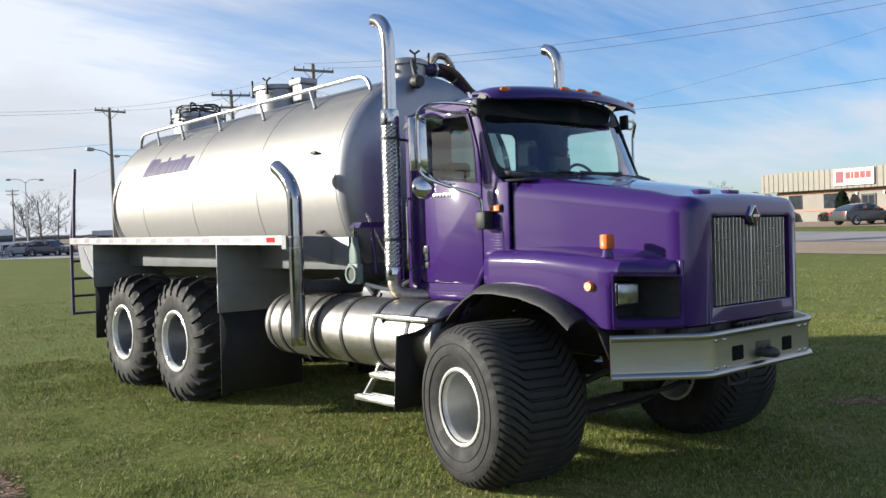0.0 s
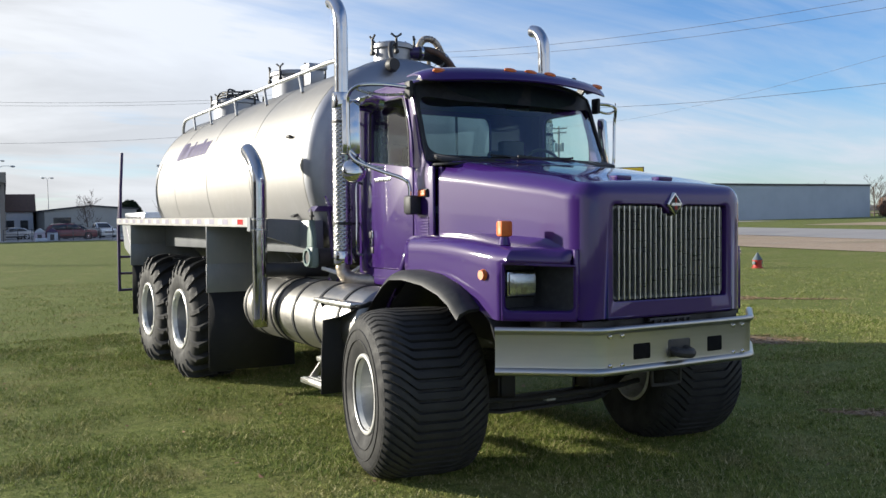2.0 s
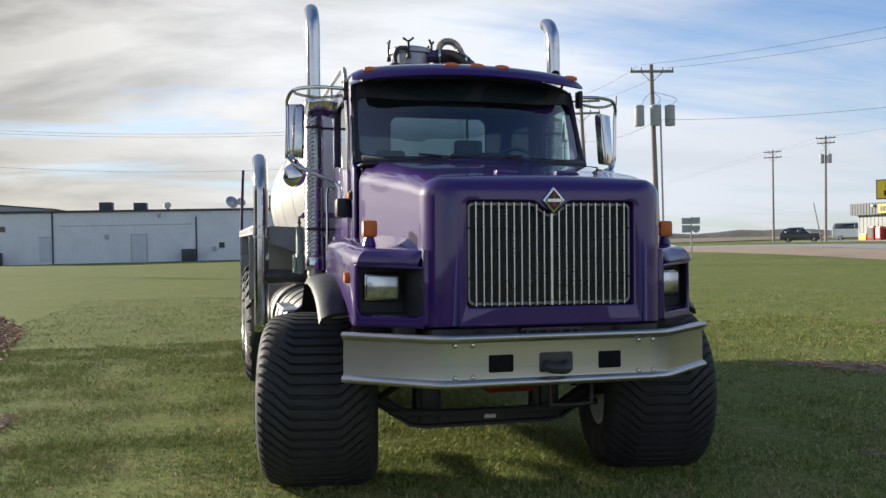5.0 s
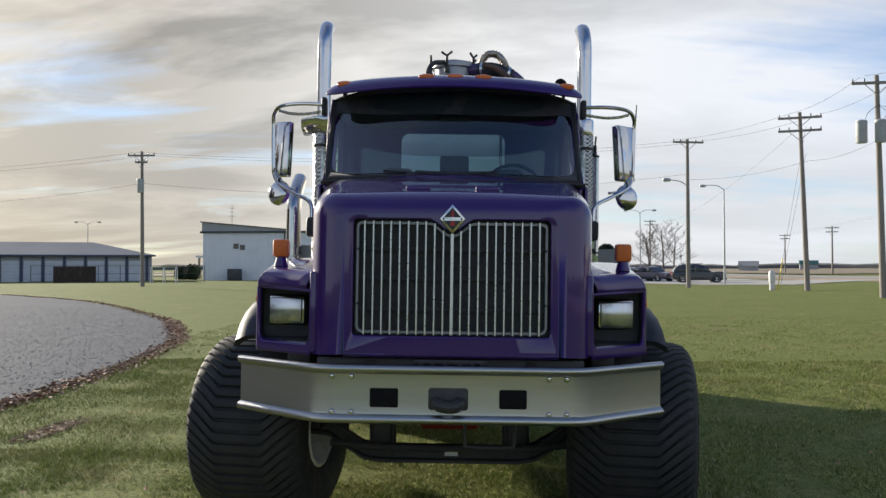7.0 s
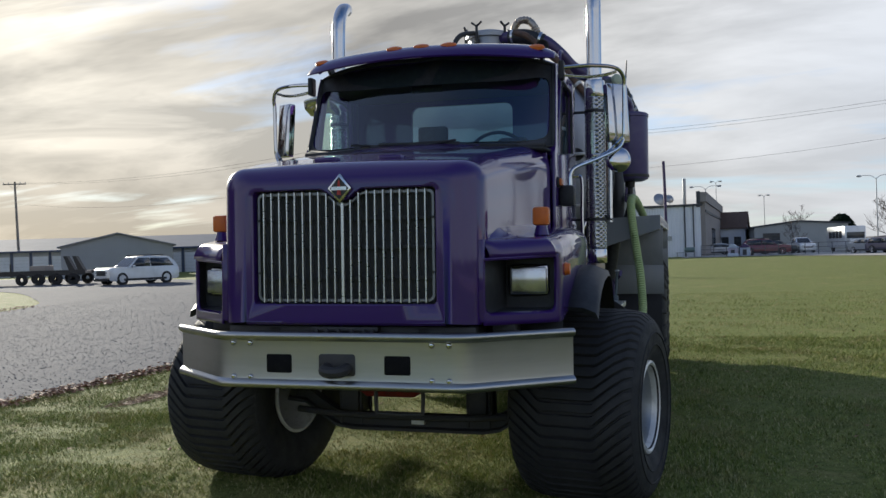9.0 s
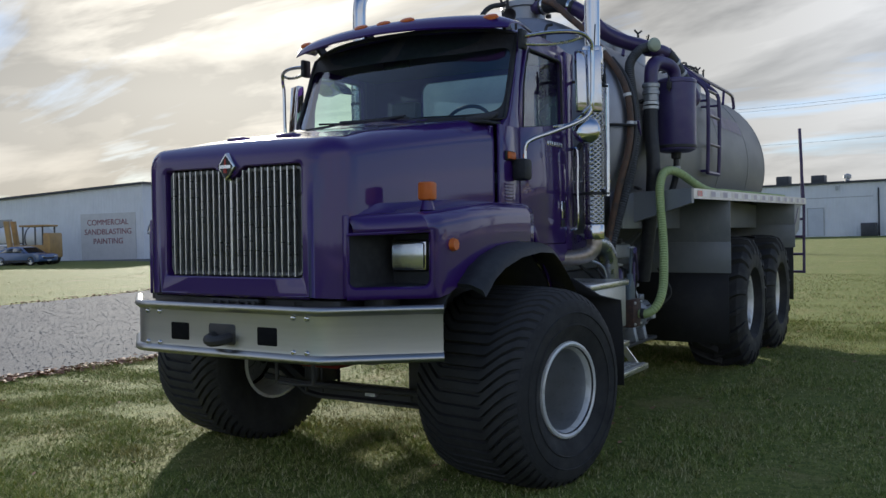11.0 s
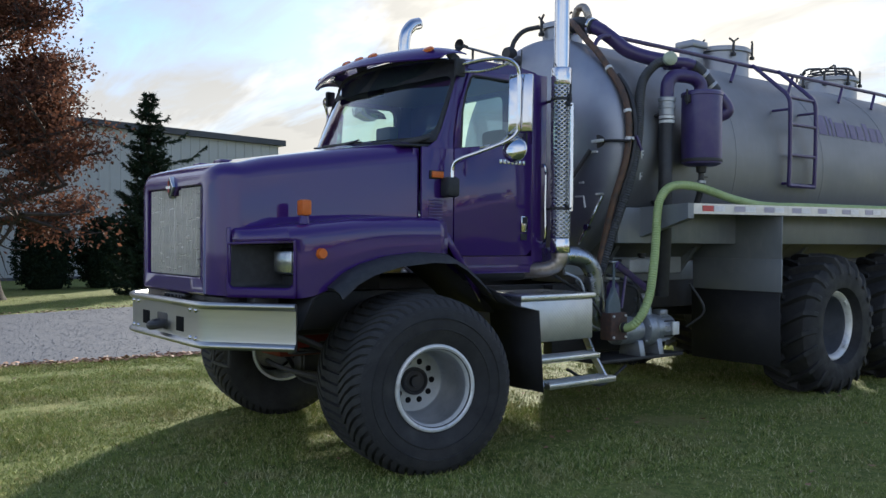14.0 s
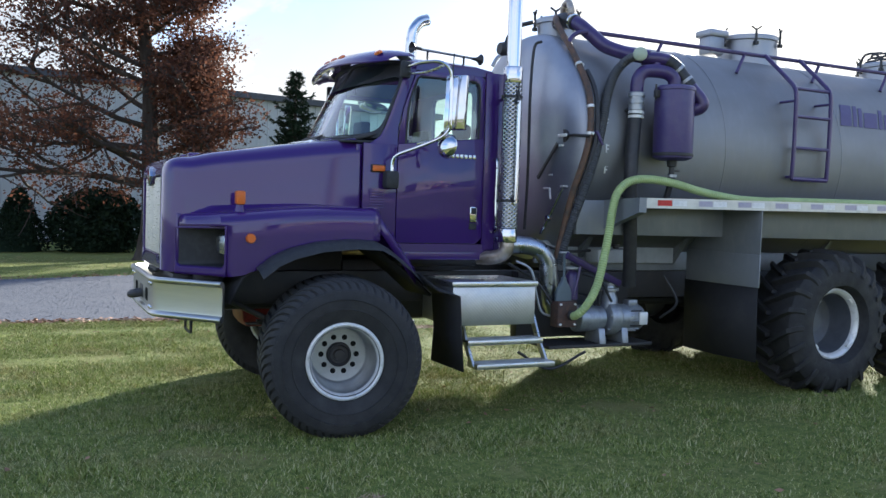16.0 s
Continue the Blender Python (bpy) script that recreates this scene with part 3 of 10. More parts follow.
def prism(bm, poly, axis, a, b):
    """A polygon drawn in the two other axes, drawn out along axis from a to b."""
    def place(p, t):
        q = list(p)
        q.insert("xyz".index(axis), t)
        return q
    u = [bm.verts.new(place(p, a)) for p in poly]
    w = [bm.verts.new(place(p, b)) for p in poly]
    bm.faces.new(u[::-1])
    bm.faces.new(w)
    n = len(poly)
    for k in range(n):
        bm.faces.new((u[k], u[(k + 1) % n], w[(k + 1) % n], w[k]))
    return bm


def shell(ob, thickness, offset=-1.0):
    m = ob.modifiers.new("thickness", "SOLIDIFY")
    m.thickness, m.offset = thickness, offset
    return ob


B = bmesh.new
X_TO_Y = Matrix.Rotation(radians(90), 4, "Z")       # turns the x axis into y
X_TO_Z = Matrix.Rotation(radians(-90), 4, "Y")      # turns the x axis into z


def at(x, y, z):
    return Matrix.Translation((x, y, z))

# ---- the ground ----
def smoothstep(a, b, v):
    t = min(1.0, max(0.0, (v - a) / (b - a)))
    return t * t * (3 - 2 * t)


def height(x, y):
    """The lawn falls a little under the truck and rises slowly towards the road and the buildings."""
    d = math.hypot(x, y)
    az = math.degrees(math.atan2(x, y))
    far = 0.25 + 0.55 * smoothstep(15, 40, az) * (1 - smoothstep(110, 150, az))
    return -0.03 * math.tanh(x / 3) * (1 - smoothstep(15, 40, d)) + far * smoothstep(25, 75, d) + 0.02 * noise.noise((x * 0.25, y * 0.25, 0)) * smoothstep(5, 12, d)


def axis_lines():
    near = [i * 1.0 for i in range(-30, 31)]
    mid = [30 + 3.0 * i for i in range(1, 40)]
    far = [165, 200, 260, 350, 500, 750, 1100, 1700, 2600]
    return sorted([-v for v in mid + far] + near + mid + far)


def sheet(name, rows, material, lift, label, kind="structure", category="ground"):
    """A sheet laid over the ground; rows of (x, y) points of equal length."""
    n = len(rows[0])
    verts = [(x, y, height(x, y) + lift) for row in rows for x, y in row]
    faces = [(i * n + k, i * n + k + 1, (i + 1) * n + k + 1, (i + 1) * n + k) for i in range(len(rows) - 1) for k in range(n - 1)]
    ob = solid(name, verts, faces, material)
    return tagged(ob, label, category, kind=kind)


G = axis_lines()
sheet("ground", [[(x, y) for x in G] for y in G], GRASS, 0.0, "mown autumn lawn with thin brown patches", category="lawn")


def strip(left, right, cross, along):
    """Rows between two border lines of equal length."""
    L, R = bend([(*p, 0) for p in left], along), bend([(*p, 0) for p in right], along)
    rows = []
    for i, (a, b) in enumerate(zip(L, R)):
        wob = 0.22 * noise.noise((a.x * 0.8, a.y * 0.8, 3)) + 0.10 * noise.noise((a.x * 3.1, a.y * 3.1, 7))
        a = a + (a - b).normalized() * wob
        rows.append([(a.lerp(b, k / cross).x, a.lerp(b, k / cross).y) for k in range(cross + 1)])
    return rows


DRIVE_NEAR = [(-6.6, -90), (-6.6, -30), (-6.6, -12), (-6.3, -3), (-5.7, 3), (-5.55, 8), (-6.2, 14), (-7.7, 19), (-10.2, 25), (-18, 38), (-27, 47), (-40, 56), (-62, 66)]
DRIVE_FAR = [(-14.6, -90), (-14.6, -30), (-14.6, -12), (-14.6, -3), (-16.5, 2), (-17.8, 8), (-19, 14), (-20.5, 19), (-22, 23), (-25.6, 27.5), (-35, 36), (-50, 42), (-80, 48)]
sheet("gravel_drive", strip(DRIVE_NEAR, DRIVE_FAR, 14, 14), GRAVEL, 0.012, "pale grey crushed limestone drive curving past the lawn", category="gravel drive")

ROAD_DIR = Vector((math.sin(radians(4)), math.cos(radians(4))))
ROAD_SIDE = Vector((ROAD_DIR.y, -ROAD_DIR.x))


def along_road(d0, d1, n):
    S = [-400, -200, -100] + [-60 + 8 * i for i in range(30)] + [220, 300, 420, 600, 900]
    return [[tuple(ROAD_SIDE * (d0 + (d1 - d0) * k / n + (0.35 * noise.noise((s * 0.3, k, d0)) if k in (0, n) else 0)) + ROAD_DIR * s) for k in range(n + 1)] for s in S]


sheet("road_shoulder", along_road(29.6, 38.4, 5), DIRT, 0.02, "bare brown earth and dead grass beside the road", category="verge")
sheet("road", along_road(38.0, 47.2, 6), ROAD, 0.035, "worn grey two-lane country road", category="road")
sheet("parking_lot", strip([(2, 90), (2, 110), (2, 140)], [(34, 88), (36, 110), (38, 140)], 8, 6), CONCRETE, 0.03, "pale concrete parking lot beyond the lawn", category="parking lot")
sheet("parking_apron", strip([(12, 84), (20, 68), (26, 61)], [(16, 92), (30, 86), (42, 76)], 6, 6), CONCRETE, 0.04, "pale concrete apron with parked cars", category="parking lot")
sheet("office_lot", [[tuple(ROAD_SIDE * d + ROAD_DIR * s) for d in (54, 59, 64, 69)] for s in (-4, 6, 14, 22, 30, 38, 44)], DIRT, 0.03, "bare tan gravel lot in front of the office", category="parking lot")
sheet("shop_forecourt", strip([(66, 60), (68, 80), (70, 104)], [(80.9, 60), (80.9, 80), (80.9, 104)], 6, 6), CONCRETE, 0.03, "concrete forecourt of the roadside shop", category="forecourt")
sheet("stubble_field", [[tuple(ROAD_DIR * s + ROAD_SIDE * d) for d in (-110, -40, 8, 28)] for s in (150, 200, 300, 500, 900)], FIELD, 0.15, "brown harvested field on the horizon", category="field")
sheet("stubble_field_far", [[tuple(ROAD_DIR * s + ROAD_SIDE * d) for d in (52, 90, 160, 320)] for s in (150, 200, 300, 500, 900)], FIELD, 0.15, "brown harvested field across the road", category="field")


def far_woods():
    """A low uneven line of bare woods on the horizon."""
    rng = random.Random(4)
    verts, faces = [], []
    n = 260
    for i in range(n + 1):
        a = 2 * math.pi * i / n
        r = 900 + 90 * math.sin(a * 5)
        h = 5.5 + 4.5 * noise.noise((a * 9, 0, 1)) + 3.0 * noise.noise((a * 40, 0, 2)) + rng.uniform(-0.8, 0.8)
        for dr, z in ((0, -2), (4, max(1.5, h * 0.7)), (14, max(2, h)), (60, -2)):
            verts.append(((r + dr) * math.sin(a), (r + dr) * math.cos(a), z))
    for i in range(n):
        for k in range(3):
            faces.append((i * 4 + k, i * 4 + k + 1, i * 4 + 5 + k, i * 4 + 4 + k))
    tagged(solid("backdrop_woods", verts, faces, FARWOOD), "low grey line of bare woods on the horizon", "woods", kind="structure")


far_woods()

# ---- the truck ----
truck = new("tanker_truck")
tagged(truck, "purple conventional truck with a stainless vacuum tank on the lawn", "tanker truck")
truck.matrix_world = LEAN


def flat_ring(w, z0, z1, r, y, n=6):
    """A rounded rectangle, as points at depth y."""
    pts = []
    for cx, cz, a0 in ((w - r, z1 - r, 0), (-w + r, z1 - r, 90), (-w + r, z0 + r, 180), (w - r, z0 + r, 270)):
        for k in range(n + 1):
            a = radians(a0 + 90 * k / n)
            pts.append((cx + r * math.cos(a), y, cz + r * math.sin(a)))
    return pts


def hood_ring(y, w, z0, z1, r, crown=0.0, dip=0.0):
    """The hood's cross-section from one lower edge over the top to the other; dip lowers the middle of the top."""
    n = 8
    pts = [(w, y, z0)]
    for k in range(n + 1):
        a = radians(90 * k / n)
        pts.append((w - r + r * math.cos(a), y, z1 - r - crown + r * math.sin(a)))
    for k in range(1, 24):
        u = 1 - 2 * k / 24
        u = math.copysign(abs(u) ** 1.35, u)
        x = (w - r) * u
        pts.append((x, y, z1 - crown * u * u - dip * (1 - smoothstep(0.015, 0.125, abs(x)))))
    for k in range(n + 1):
        a = radians(90 + 90 * k / n)
        pts.append((-w + r + r * math.cos(a), y, z1 - r - crown + r * math.sin(a)))
    pts.append((-w, y, z0))
    return pts


def closed_ring(y, w, z0, z1, r, dip=0.0, low_r=0.0):
    """The same outline closed along its lower edge."""
    top = hood_ring(y, w, z0 + low_r, z1, r, 0.0, dip)
    low = []
    for cx, a0 in ((-w + low_r, 180), (w - low_r, 270)):
        for k in range(1, 6):
            a = radians(a0 + 90 * k / 6)
            low.append((cx + low_r * math.cos(a), y, z0 + low_r + low_r * math.sin(a)))
    mid = [(w * f, y, z0) for f in (-0.6, -0.2, 0.2, 0.6)]
    return top + low[:5] + mid + low[5:]


def build_hood():
    bm = B()
    secs = [(-0.376 + 0.2 * (1 - math.cos(a)), 0.59 + 0.2 * math.sin(a), 1.222 - 0.012 * math.sin(a), 1.995 + 0.145 * math.sin(a), 0.07 + 0.055 * math.sin(a)) for a in (radians(11.25 * k) for k in range(9))] + [
            (0.0, 0.812, 1.3, 2.183, 0.135),
            (0.4, 0.85, 1.4, 2.25, 0.15), (0.8, 0.90, 1.5, 2.315, 0.16), (1.15, 0.945, 1.55, 2.365, 0.17)]
    loft(bm, [hood_ring(y, w, z0, z1, r, 0.02 * smoothstep(-0.36, -0.2, y)) for y, w, z0, z1, r in secs])
    # front panel with the grille opening, its upper edge dipping round the badge
    outer = closed_ring(-0.376, 0.59, 1.222, 1.995, 0.07, 0.0, 0.0005)
    flat = closed_ring(-0.376, 0.583, 1.230, 1.989, 0.066, 0.0, 0.004)
    lip = closed_ring(-0.376, 0.548, 1.318, 1.972, 0.03, 0.062, 0.028)
    inner = closed_ring(-0.370, 0.541, 1.325, 1.965, 0.025, 0.062, 0.022)
    back = closed_ring(-0.30, 0.538, 1.328, 1.962, 0.025, 0.062, 0.022)
    loft(bm, [outer, flat, lip, inner, back], closed=True)
    # turned-in lower edge
    loft(bm, [[(-0.59, -0.376, 1.222), (0.59, -0.376, 1.222)], [(-0.59, -0.366, 1.210), (0.59, -0.366, 1.210)], [(-0.60, -0.30, 1.208), (0.60, -0.30, 1.208)]])
    bmesh.ops.remove_doubles(bm, verts=bm.verts, dist=0.002)
    part("hood", bm, PURPLE, truck, "glossy metallic purple hood", angle=40)
    # raised centre panel and the two hood latches towards the windscreen
    bm = B()
    loft(bm, [[(x, y, z) for x, z in ((-0.40 - 0.1 * t, 2.20 + 0.13 * t), (-0.37 - 0.1 * t, 2.235 + 0.135 * t), (-0.2, 2.25 + 0.142 * t), (0.2, 2.25 + 0.142 * t), (0.37 + 0.1 * t, 2.235 + 0.135 * t), (0.40 + 0.1 * t, 2.20 + 0.13 * t))]
              for t, y in ((0, 0.55), (0.5, 0.8), (1.0, 1.12))], cap=True)
    part("hood_bulge", bm, PURPLE, truck, bevel=0.0)
    for s in (-1, 1):
        bm = B()
        box(bm, (s * 0.2 - 0.07, -0.12, 2.148), (s * 0.2 + 0.07, 0.02, 2.175), 0.01)
        part("hood_vent", bm, PURPLE, truck)


def build_grille():
    bm = B()
    prism(bm, [(-0.545, 1.32), (0.545, 1.32), (0.545, 1.97), (-0.545, 1.97)], "y", -0.305, -0.295)
    back = part("grille", bm, BLACK, truck, "black radiator screen behind chrome bars")
    bm = B()
    ring = [closed_ring(y, w, z0, z1, r, 0.066, lr) for y, w, z0, z1, r, lr in ((-0.335, 0.528, 1.337, 1.953, 0.03, 0.04), (-0.342, 0.526, 1.339, 1.951, 0.03, 0.04), (-0.342, 0.513, 1.352, 1.938, 0.022, 0.03), (-0.330, 0.511, 1.354, 1.936, 0.022, 0.03))]
    loft(bm, ring, closed=True)
    part("grille_frame", bm, GRILLE_ALU, back, "dull aluminium frame round the grille")
    for z in (1.47, 1.64, 1.80):
        bm = B()
        box(bm, (-0.51, -0.33, z - 0.012), (0.51, -0.318, z + 0.012), 0.003)
        part("grille_crossbar", bm, BLACK, back)
    n = 22
    for i in range(1, n):
        x = -0.528 + 1.056 * i / n
        top = 1.955 - 0.066 * (1 - smoothstep(0.015, 0.125, abs(x)))
        bm = B()
        e = 0.004 if i == n // 2 else 0.0
        prism(bm, [(x - 0.0062 - e, -0.342), (x - 0.0035 - e, -0.362), (x + 0.0035 + e, -0.362), (x + 0.0062 + e, -0.342)], "z", 1.334, top)
        part("grille_bar", bm, ALU, back)
    for x in (-0.517, 0.517):
        for z in (1.50, 1.80):
            bm = B()
            lathe(bm, [(0, -0.006), (0.006, -0.005), (0.008, 0.001)], 8, at(x, -0.344, z) @ X_TO_Y)
            part("frame_bolt", bm, FRAME, back)
    # diamond badge on the dip of the panel
    bm = B()
    prism(bm, [(0, 1.885), (0.072, 1.967), (0, 2.05), (-0.072, 1.967)], "y", -0.40, -0.35)
    badge = part("badge", bm, CHROME, truck, "chrome diamond badge", bevel=0.006)
    bm = B()
    prism(bm, [(0, 1.905), (0.055, 1.967), (0, 2.03), (-0.055, 1.967)], "y", -0.404, -0.399)
    part("badge_face", bm, FRAME, badge)
    bm = B()
    prism(bm, [(-0.012, 1.93), (0.012, 1.93), (0.004, 2.012), (-0.004, 2.012)], "y", -0.408, -0.4035)
    part("badge_mark", bm, RED, badge)
    bm = B()
    box(bm, (-0.045, -0.4085, 1.957), (0.045, -0.404, 1.976))
    part("badge_band", bm, CHROME_DULL, badge)


FENDER_Y = [-0.262, -0.21, -0.15, -0.08, -0.01, 0.03, 0.08, 0.16, 0.26, 0.34, 0.42, 0.55, 0.72, 0.95, 1.19, 1.26]


def fender_low(y):
    pts = [(-1, 1.205), (0.12, 1.21), (0.20, 1.235), (0.28, 1.27), (0.36, 1.355), (0.50, 1.425), (0.72, 1.48), (1.0, 1.505), (1.3, 1.50)]
    for (a, u), (b, w) in zip(pts, pts[1:]):
        if y <= b:
            return u + (w - u) * max(0, (y - a) / (b - a))
    return pts[-1][1]


def build_fender(s):
    bm = B()
    rings, walls = [], []
    for y in FENDER_Y:
        out = min(1.165, 0.78 + (y + 0.29) * 1.147)
        if y > -0.05:
            out = 1.147 + 0.03 * smoothstep(0.0, 0.5, y) - 0.012 * (y < 0.05)
        top = 1.665 + 0.09 * smoothstep(-0.315, 0.9, y)
        r = 0.095
        xin = 0.74
        ring = [(s * xin, y, top + 0.13)]
        for k in range(1, 7):
            u = (k / 7) ** 1.3
            ring.append((s * (xin + (out - r - xin) * u), y, top + 0.13 * (1 - u) ** 3.2))
        for k in range(7):
            a = radians(90 - 90 * k / 6)
            ring.append((s * (out - r + r * math.cos(a)), y, top - r + r * math.sin(a)))
        rings.append(ring)
        if y >= 0.03 - 1e-6:
            e = ring[-1]
            lo = fender_low(y)
            walls.append([(e[0], y, e[2] + (lo - e[2]) * k / 4) for k in range(5)] + [(s * (out - 0.05), y, lo - 0.004)])
    loft(bm, rings)
    loft(bm, walls)
    # rear drop behind the wheel arch
    drop = []
    for t in (0, 0.25, 0.5, 0.75, 1):
        y = 1.26 + 0.33 * t
        top = 1.735 - 0.44 * t
        drop.append([(s * 0.90, y, top), (s * 1.05, y, top - 0.01), (s * 1.13, y + 0.0, top - 0.03), (s * 1.165, y, top - 0.08), (s * 1.165, y, top - 0.16)])
    loft(bm, drop)
    # slanted front with the opening for the lamp
    A, Z = Vector((0.78, -0.29)), Vector((1.147, 0.03))
    def P(t, z, d=0.0):
        q = A.lerp(Z, t) + Vector((-0.707, 0.707)) * d
        return (s * q.x, q.y, z)
    edge_top = [r[-1][2] for r in rings[:6]]
    def top_z(t):
        return edge_top[0] + (edge_top[5] - edge_top[0]) * t
    def loop(t0, t1, z0, z1, rt, rz, d):
        """A rounded opening in the slanted front, and the outline round it, point for point."""
        hole, rim = [], []
        n = 6
        for ct, cz, a0, et, ez in ((t1 - rt, z1 - rz, 0, 1, 1), (t0 + rt, z1 - rz, 90, 0, 1), (t0 + rt, z0 + rz, 180, 0, 0), (t1 - rt, z0 + rz, 270, 1, 0)):
            for k in range(n + 1):
                a = radians(a0 + 90 * k / n)
                t, z = ct + rt * math.cos(a), cz + rz * math.sin(a)
                hole.append((t, min(z, top_z(t) - 0.010), d))
                u = abs(k - n / 2) / (n / 2)
                first = (k < n / 2) == (a0 in (0, 180))
                ft, fz = (et + (ct - et) * u, ez) if not first else (et, None)
                if fz is None:
                    edge = 1.205 if ez == 0 else top_z(et)
                    rim.append((et, edge + (cz - edge) * u, 0.0))
                else:
                    rim.append((ft, 1.205 if ez == 0 else top_z(ft), 0.0))
        return hole, rim
    hole, rim = loop(0.03, 0.958, 1.270, 1.600, 0.085, 0.045, 0.012)
    lip = loop(0.014, 0.974, 1.256, 1.612, 0.095, 0.052, 0.0)[0]
    mid = [(0.5 * (a[0] + b[0]), 0.5 * (a[1] + b[1]), 0.0) for a, b in zip(lip, rim)]
    loft(bm, [[P(*p) for p in q] for q in (rim, mid, lip, hole)], closed=True)
    bmesh.ops.remove_doubles(bm, verts=bm.verts, dist=0.003)
    fender = shell(part("front_fender", bm, PURPLE, truck, "purple front fender with black flare", angle=38), 0.012, 0.0)
    # lamp pocket
    bm = B()
    hole = [(t, z) for t, z, _ in hole]
    def deep(t, z):
        x, y, _ = P(t, z)
        return (s * max(0.835, 0.96 + (abs(x) - 0.96) * 0.93), max(y + 0.04, 0.09), 1.44 + (z - 1.44) * 0.93)
    loft(bm, [[P(t, z, 0.008) for t, z in hole], [deep(t, z) for t, z in hole]], closed=True)
    bm.faces.new([bm.verts.new(deep(t, z)) for t, z in hole])
    part("lamp_pocket", bm, BLACK, fender)
    m = at(s * 0.975, 0.045, 1.442) @ Matrix.Rotation(radians(s * 9), 4, "Z")
    lamp = None
    for name, mat, lab, w, h, y0, y1, bev in (("headlamp_housing", BLACK, "", 0.120, 0.092, 0.0, 0.16, 0.03), ("headlamp_ring", CHROME, "", 0.109, 0.083, -0.012, 0.01, 0.03), ("headlamp", LENS, "clear ribbed headlamp lens", 0.101, 0.075, -0.030, 0.0, 0.022)):
        bm, t = B(), B()
        box(t, (-w, y0, -h), (w, y1, h), bev)
        add(bm, t, m)
        ob = part(name, bm, mat, lamp or truck, lab)
        lamp = lamp or ob
    # closing panel between lamp front and hood
    bm = B()
    prism(bm, [(s * 0.735, -0.282), (s * 0.782, -0.294), (s * 0.792, -0.276), (s * 0.75, -0.18)], "z", 1.222, 1.672)
    part("lamp_side_panel", bm, PURPLE, fender, bevel=0.008)
    # rubber flare round the wheel arch
    bm = B()
    pts = [(0.25, 1.275), (0.27, 1.29), (0.31, 1.32), (0.37, 1.37), (0.50, 1.43), (0.72, 1.485), (1.0, 1.51), (1.2, 1.50), (1.30, 1.45), (1.45, 1.34), (1.60, 1.20)]
    loft(bm, [[(s * 1.14, y + 0.02, z - 0.02), (s * 1.17, y, z), (s * 1.26, y - 0.005, z - 0.005), (s * 1.33, y + 0.005, z - 0.035), (s * 1.345, y + 0.02, z - 0.075), (s * 1.33, y + 0.03, z - 0.075), (s * 1.25, y + 0.02, z - 0.03)]
              for y, z in pts], closed=True, cap=True)
    part("fender_flare", bm, BLACK, truck, "black rubber wheel-arch flare", angle=50)
    # inner arch
    bm = B()
    inn = [(0.05, 1.0), (0.15, 1.2), (0.35, 1.34), (0.7, 1.44), (1.2, 1.47), (1.55, 1.22), (1.75, 1.05)]
    loft(bm, [[(s * 0.62, y, z), (s * 1.15, y, z)] for y, z in inn])
    shell(part("wheel_arch", bm, FLAP, truck), 0.02)
    # rear flap of the arch
    bm = B()
    f = 0.08 if s > 0 else 0.0
    loft(bm, [[(s * 0.95, 1.56, 1.27), (s * 1.34, 1.56, 1.24)], [(s * 1.0, 1.78 - f, 1.16), (s * 1.5, 1.74 - f, 1.12)], [(s * 1.02, 1.90 - f, 1.06), (s * 1.60, 1.88 - f, 1.08)], [(s * 1.02, 1.93 - f, 0.75), (s * 1.61, 1.90 - f, 0.75)], [(s * 1.03, 1.91 - f, 0.47), (s * 1.60, 1.93 - f, 0.47)]])
    shell(part("mud_flap", bm, FLAP, truck, "black rubber mud flap"), 0.012)
    # marker lamps
    bm = B()
    tube(bm, [(s * 1.035, 0.15, 1.70), (s * 1.035, 0.15, 1.755)], [0.045, 0.03], 12)
    base = part("marker_base", bm, PURPLE, truck)
    bm = B()
    box(bm, (s * 1.035 - 0.048, 0.115, 1.755), (s * 1.035 + 0.048, 0.185, 1.862), 0.016)
    part("marker_lamp", bm, AMBER, base, "amber marker lamp")
    bm = B()
    tube(bm, [(s * 1.16, 0.21, 1.50), (s * 1.19, 0.21, 1.50)], [0.04, 0.032], 16)
    part("side_reflector", bm, AMBER, truck, "round amber side reflector")


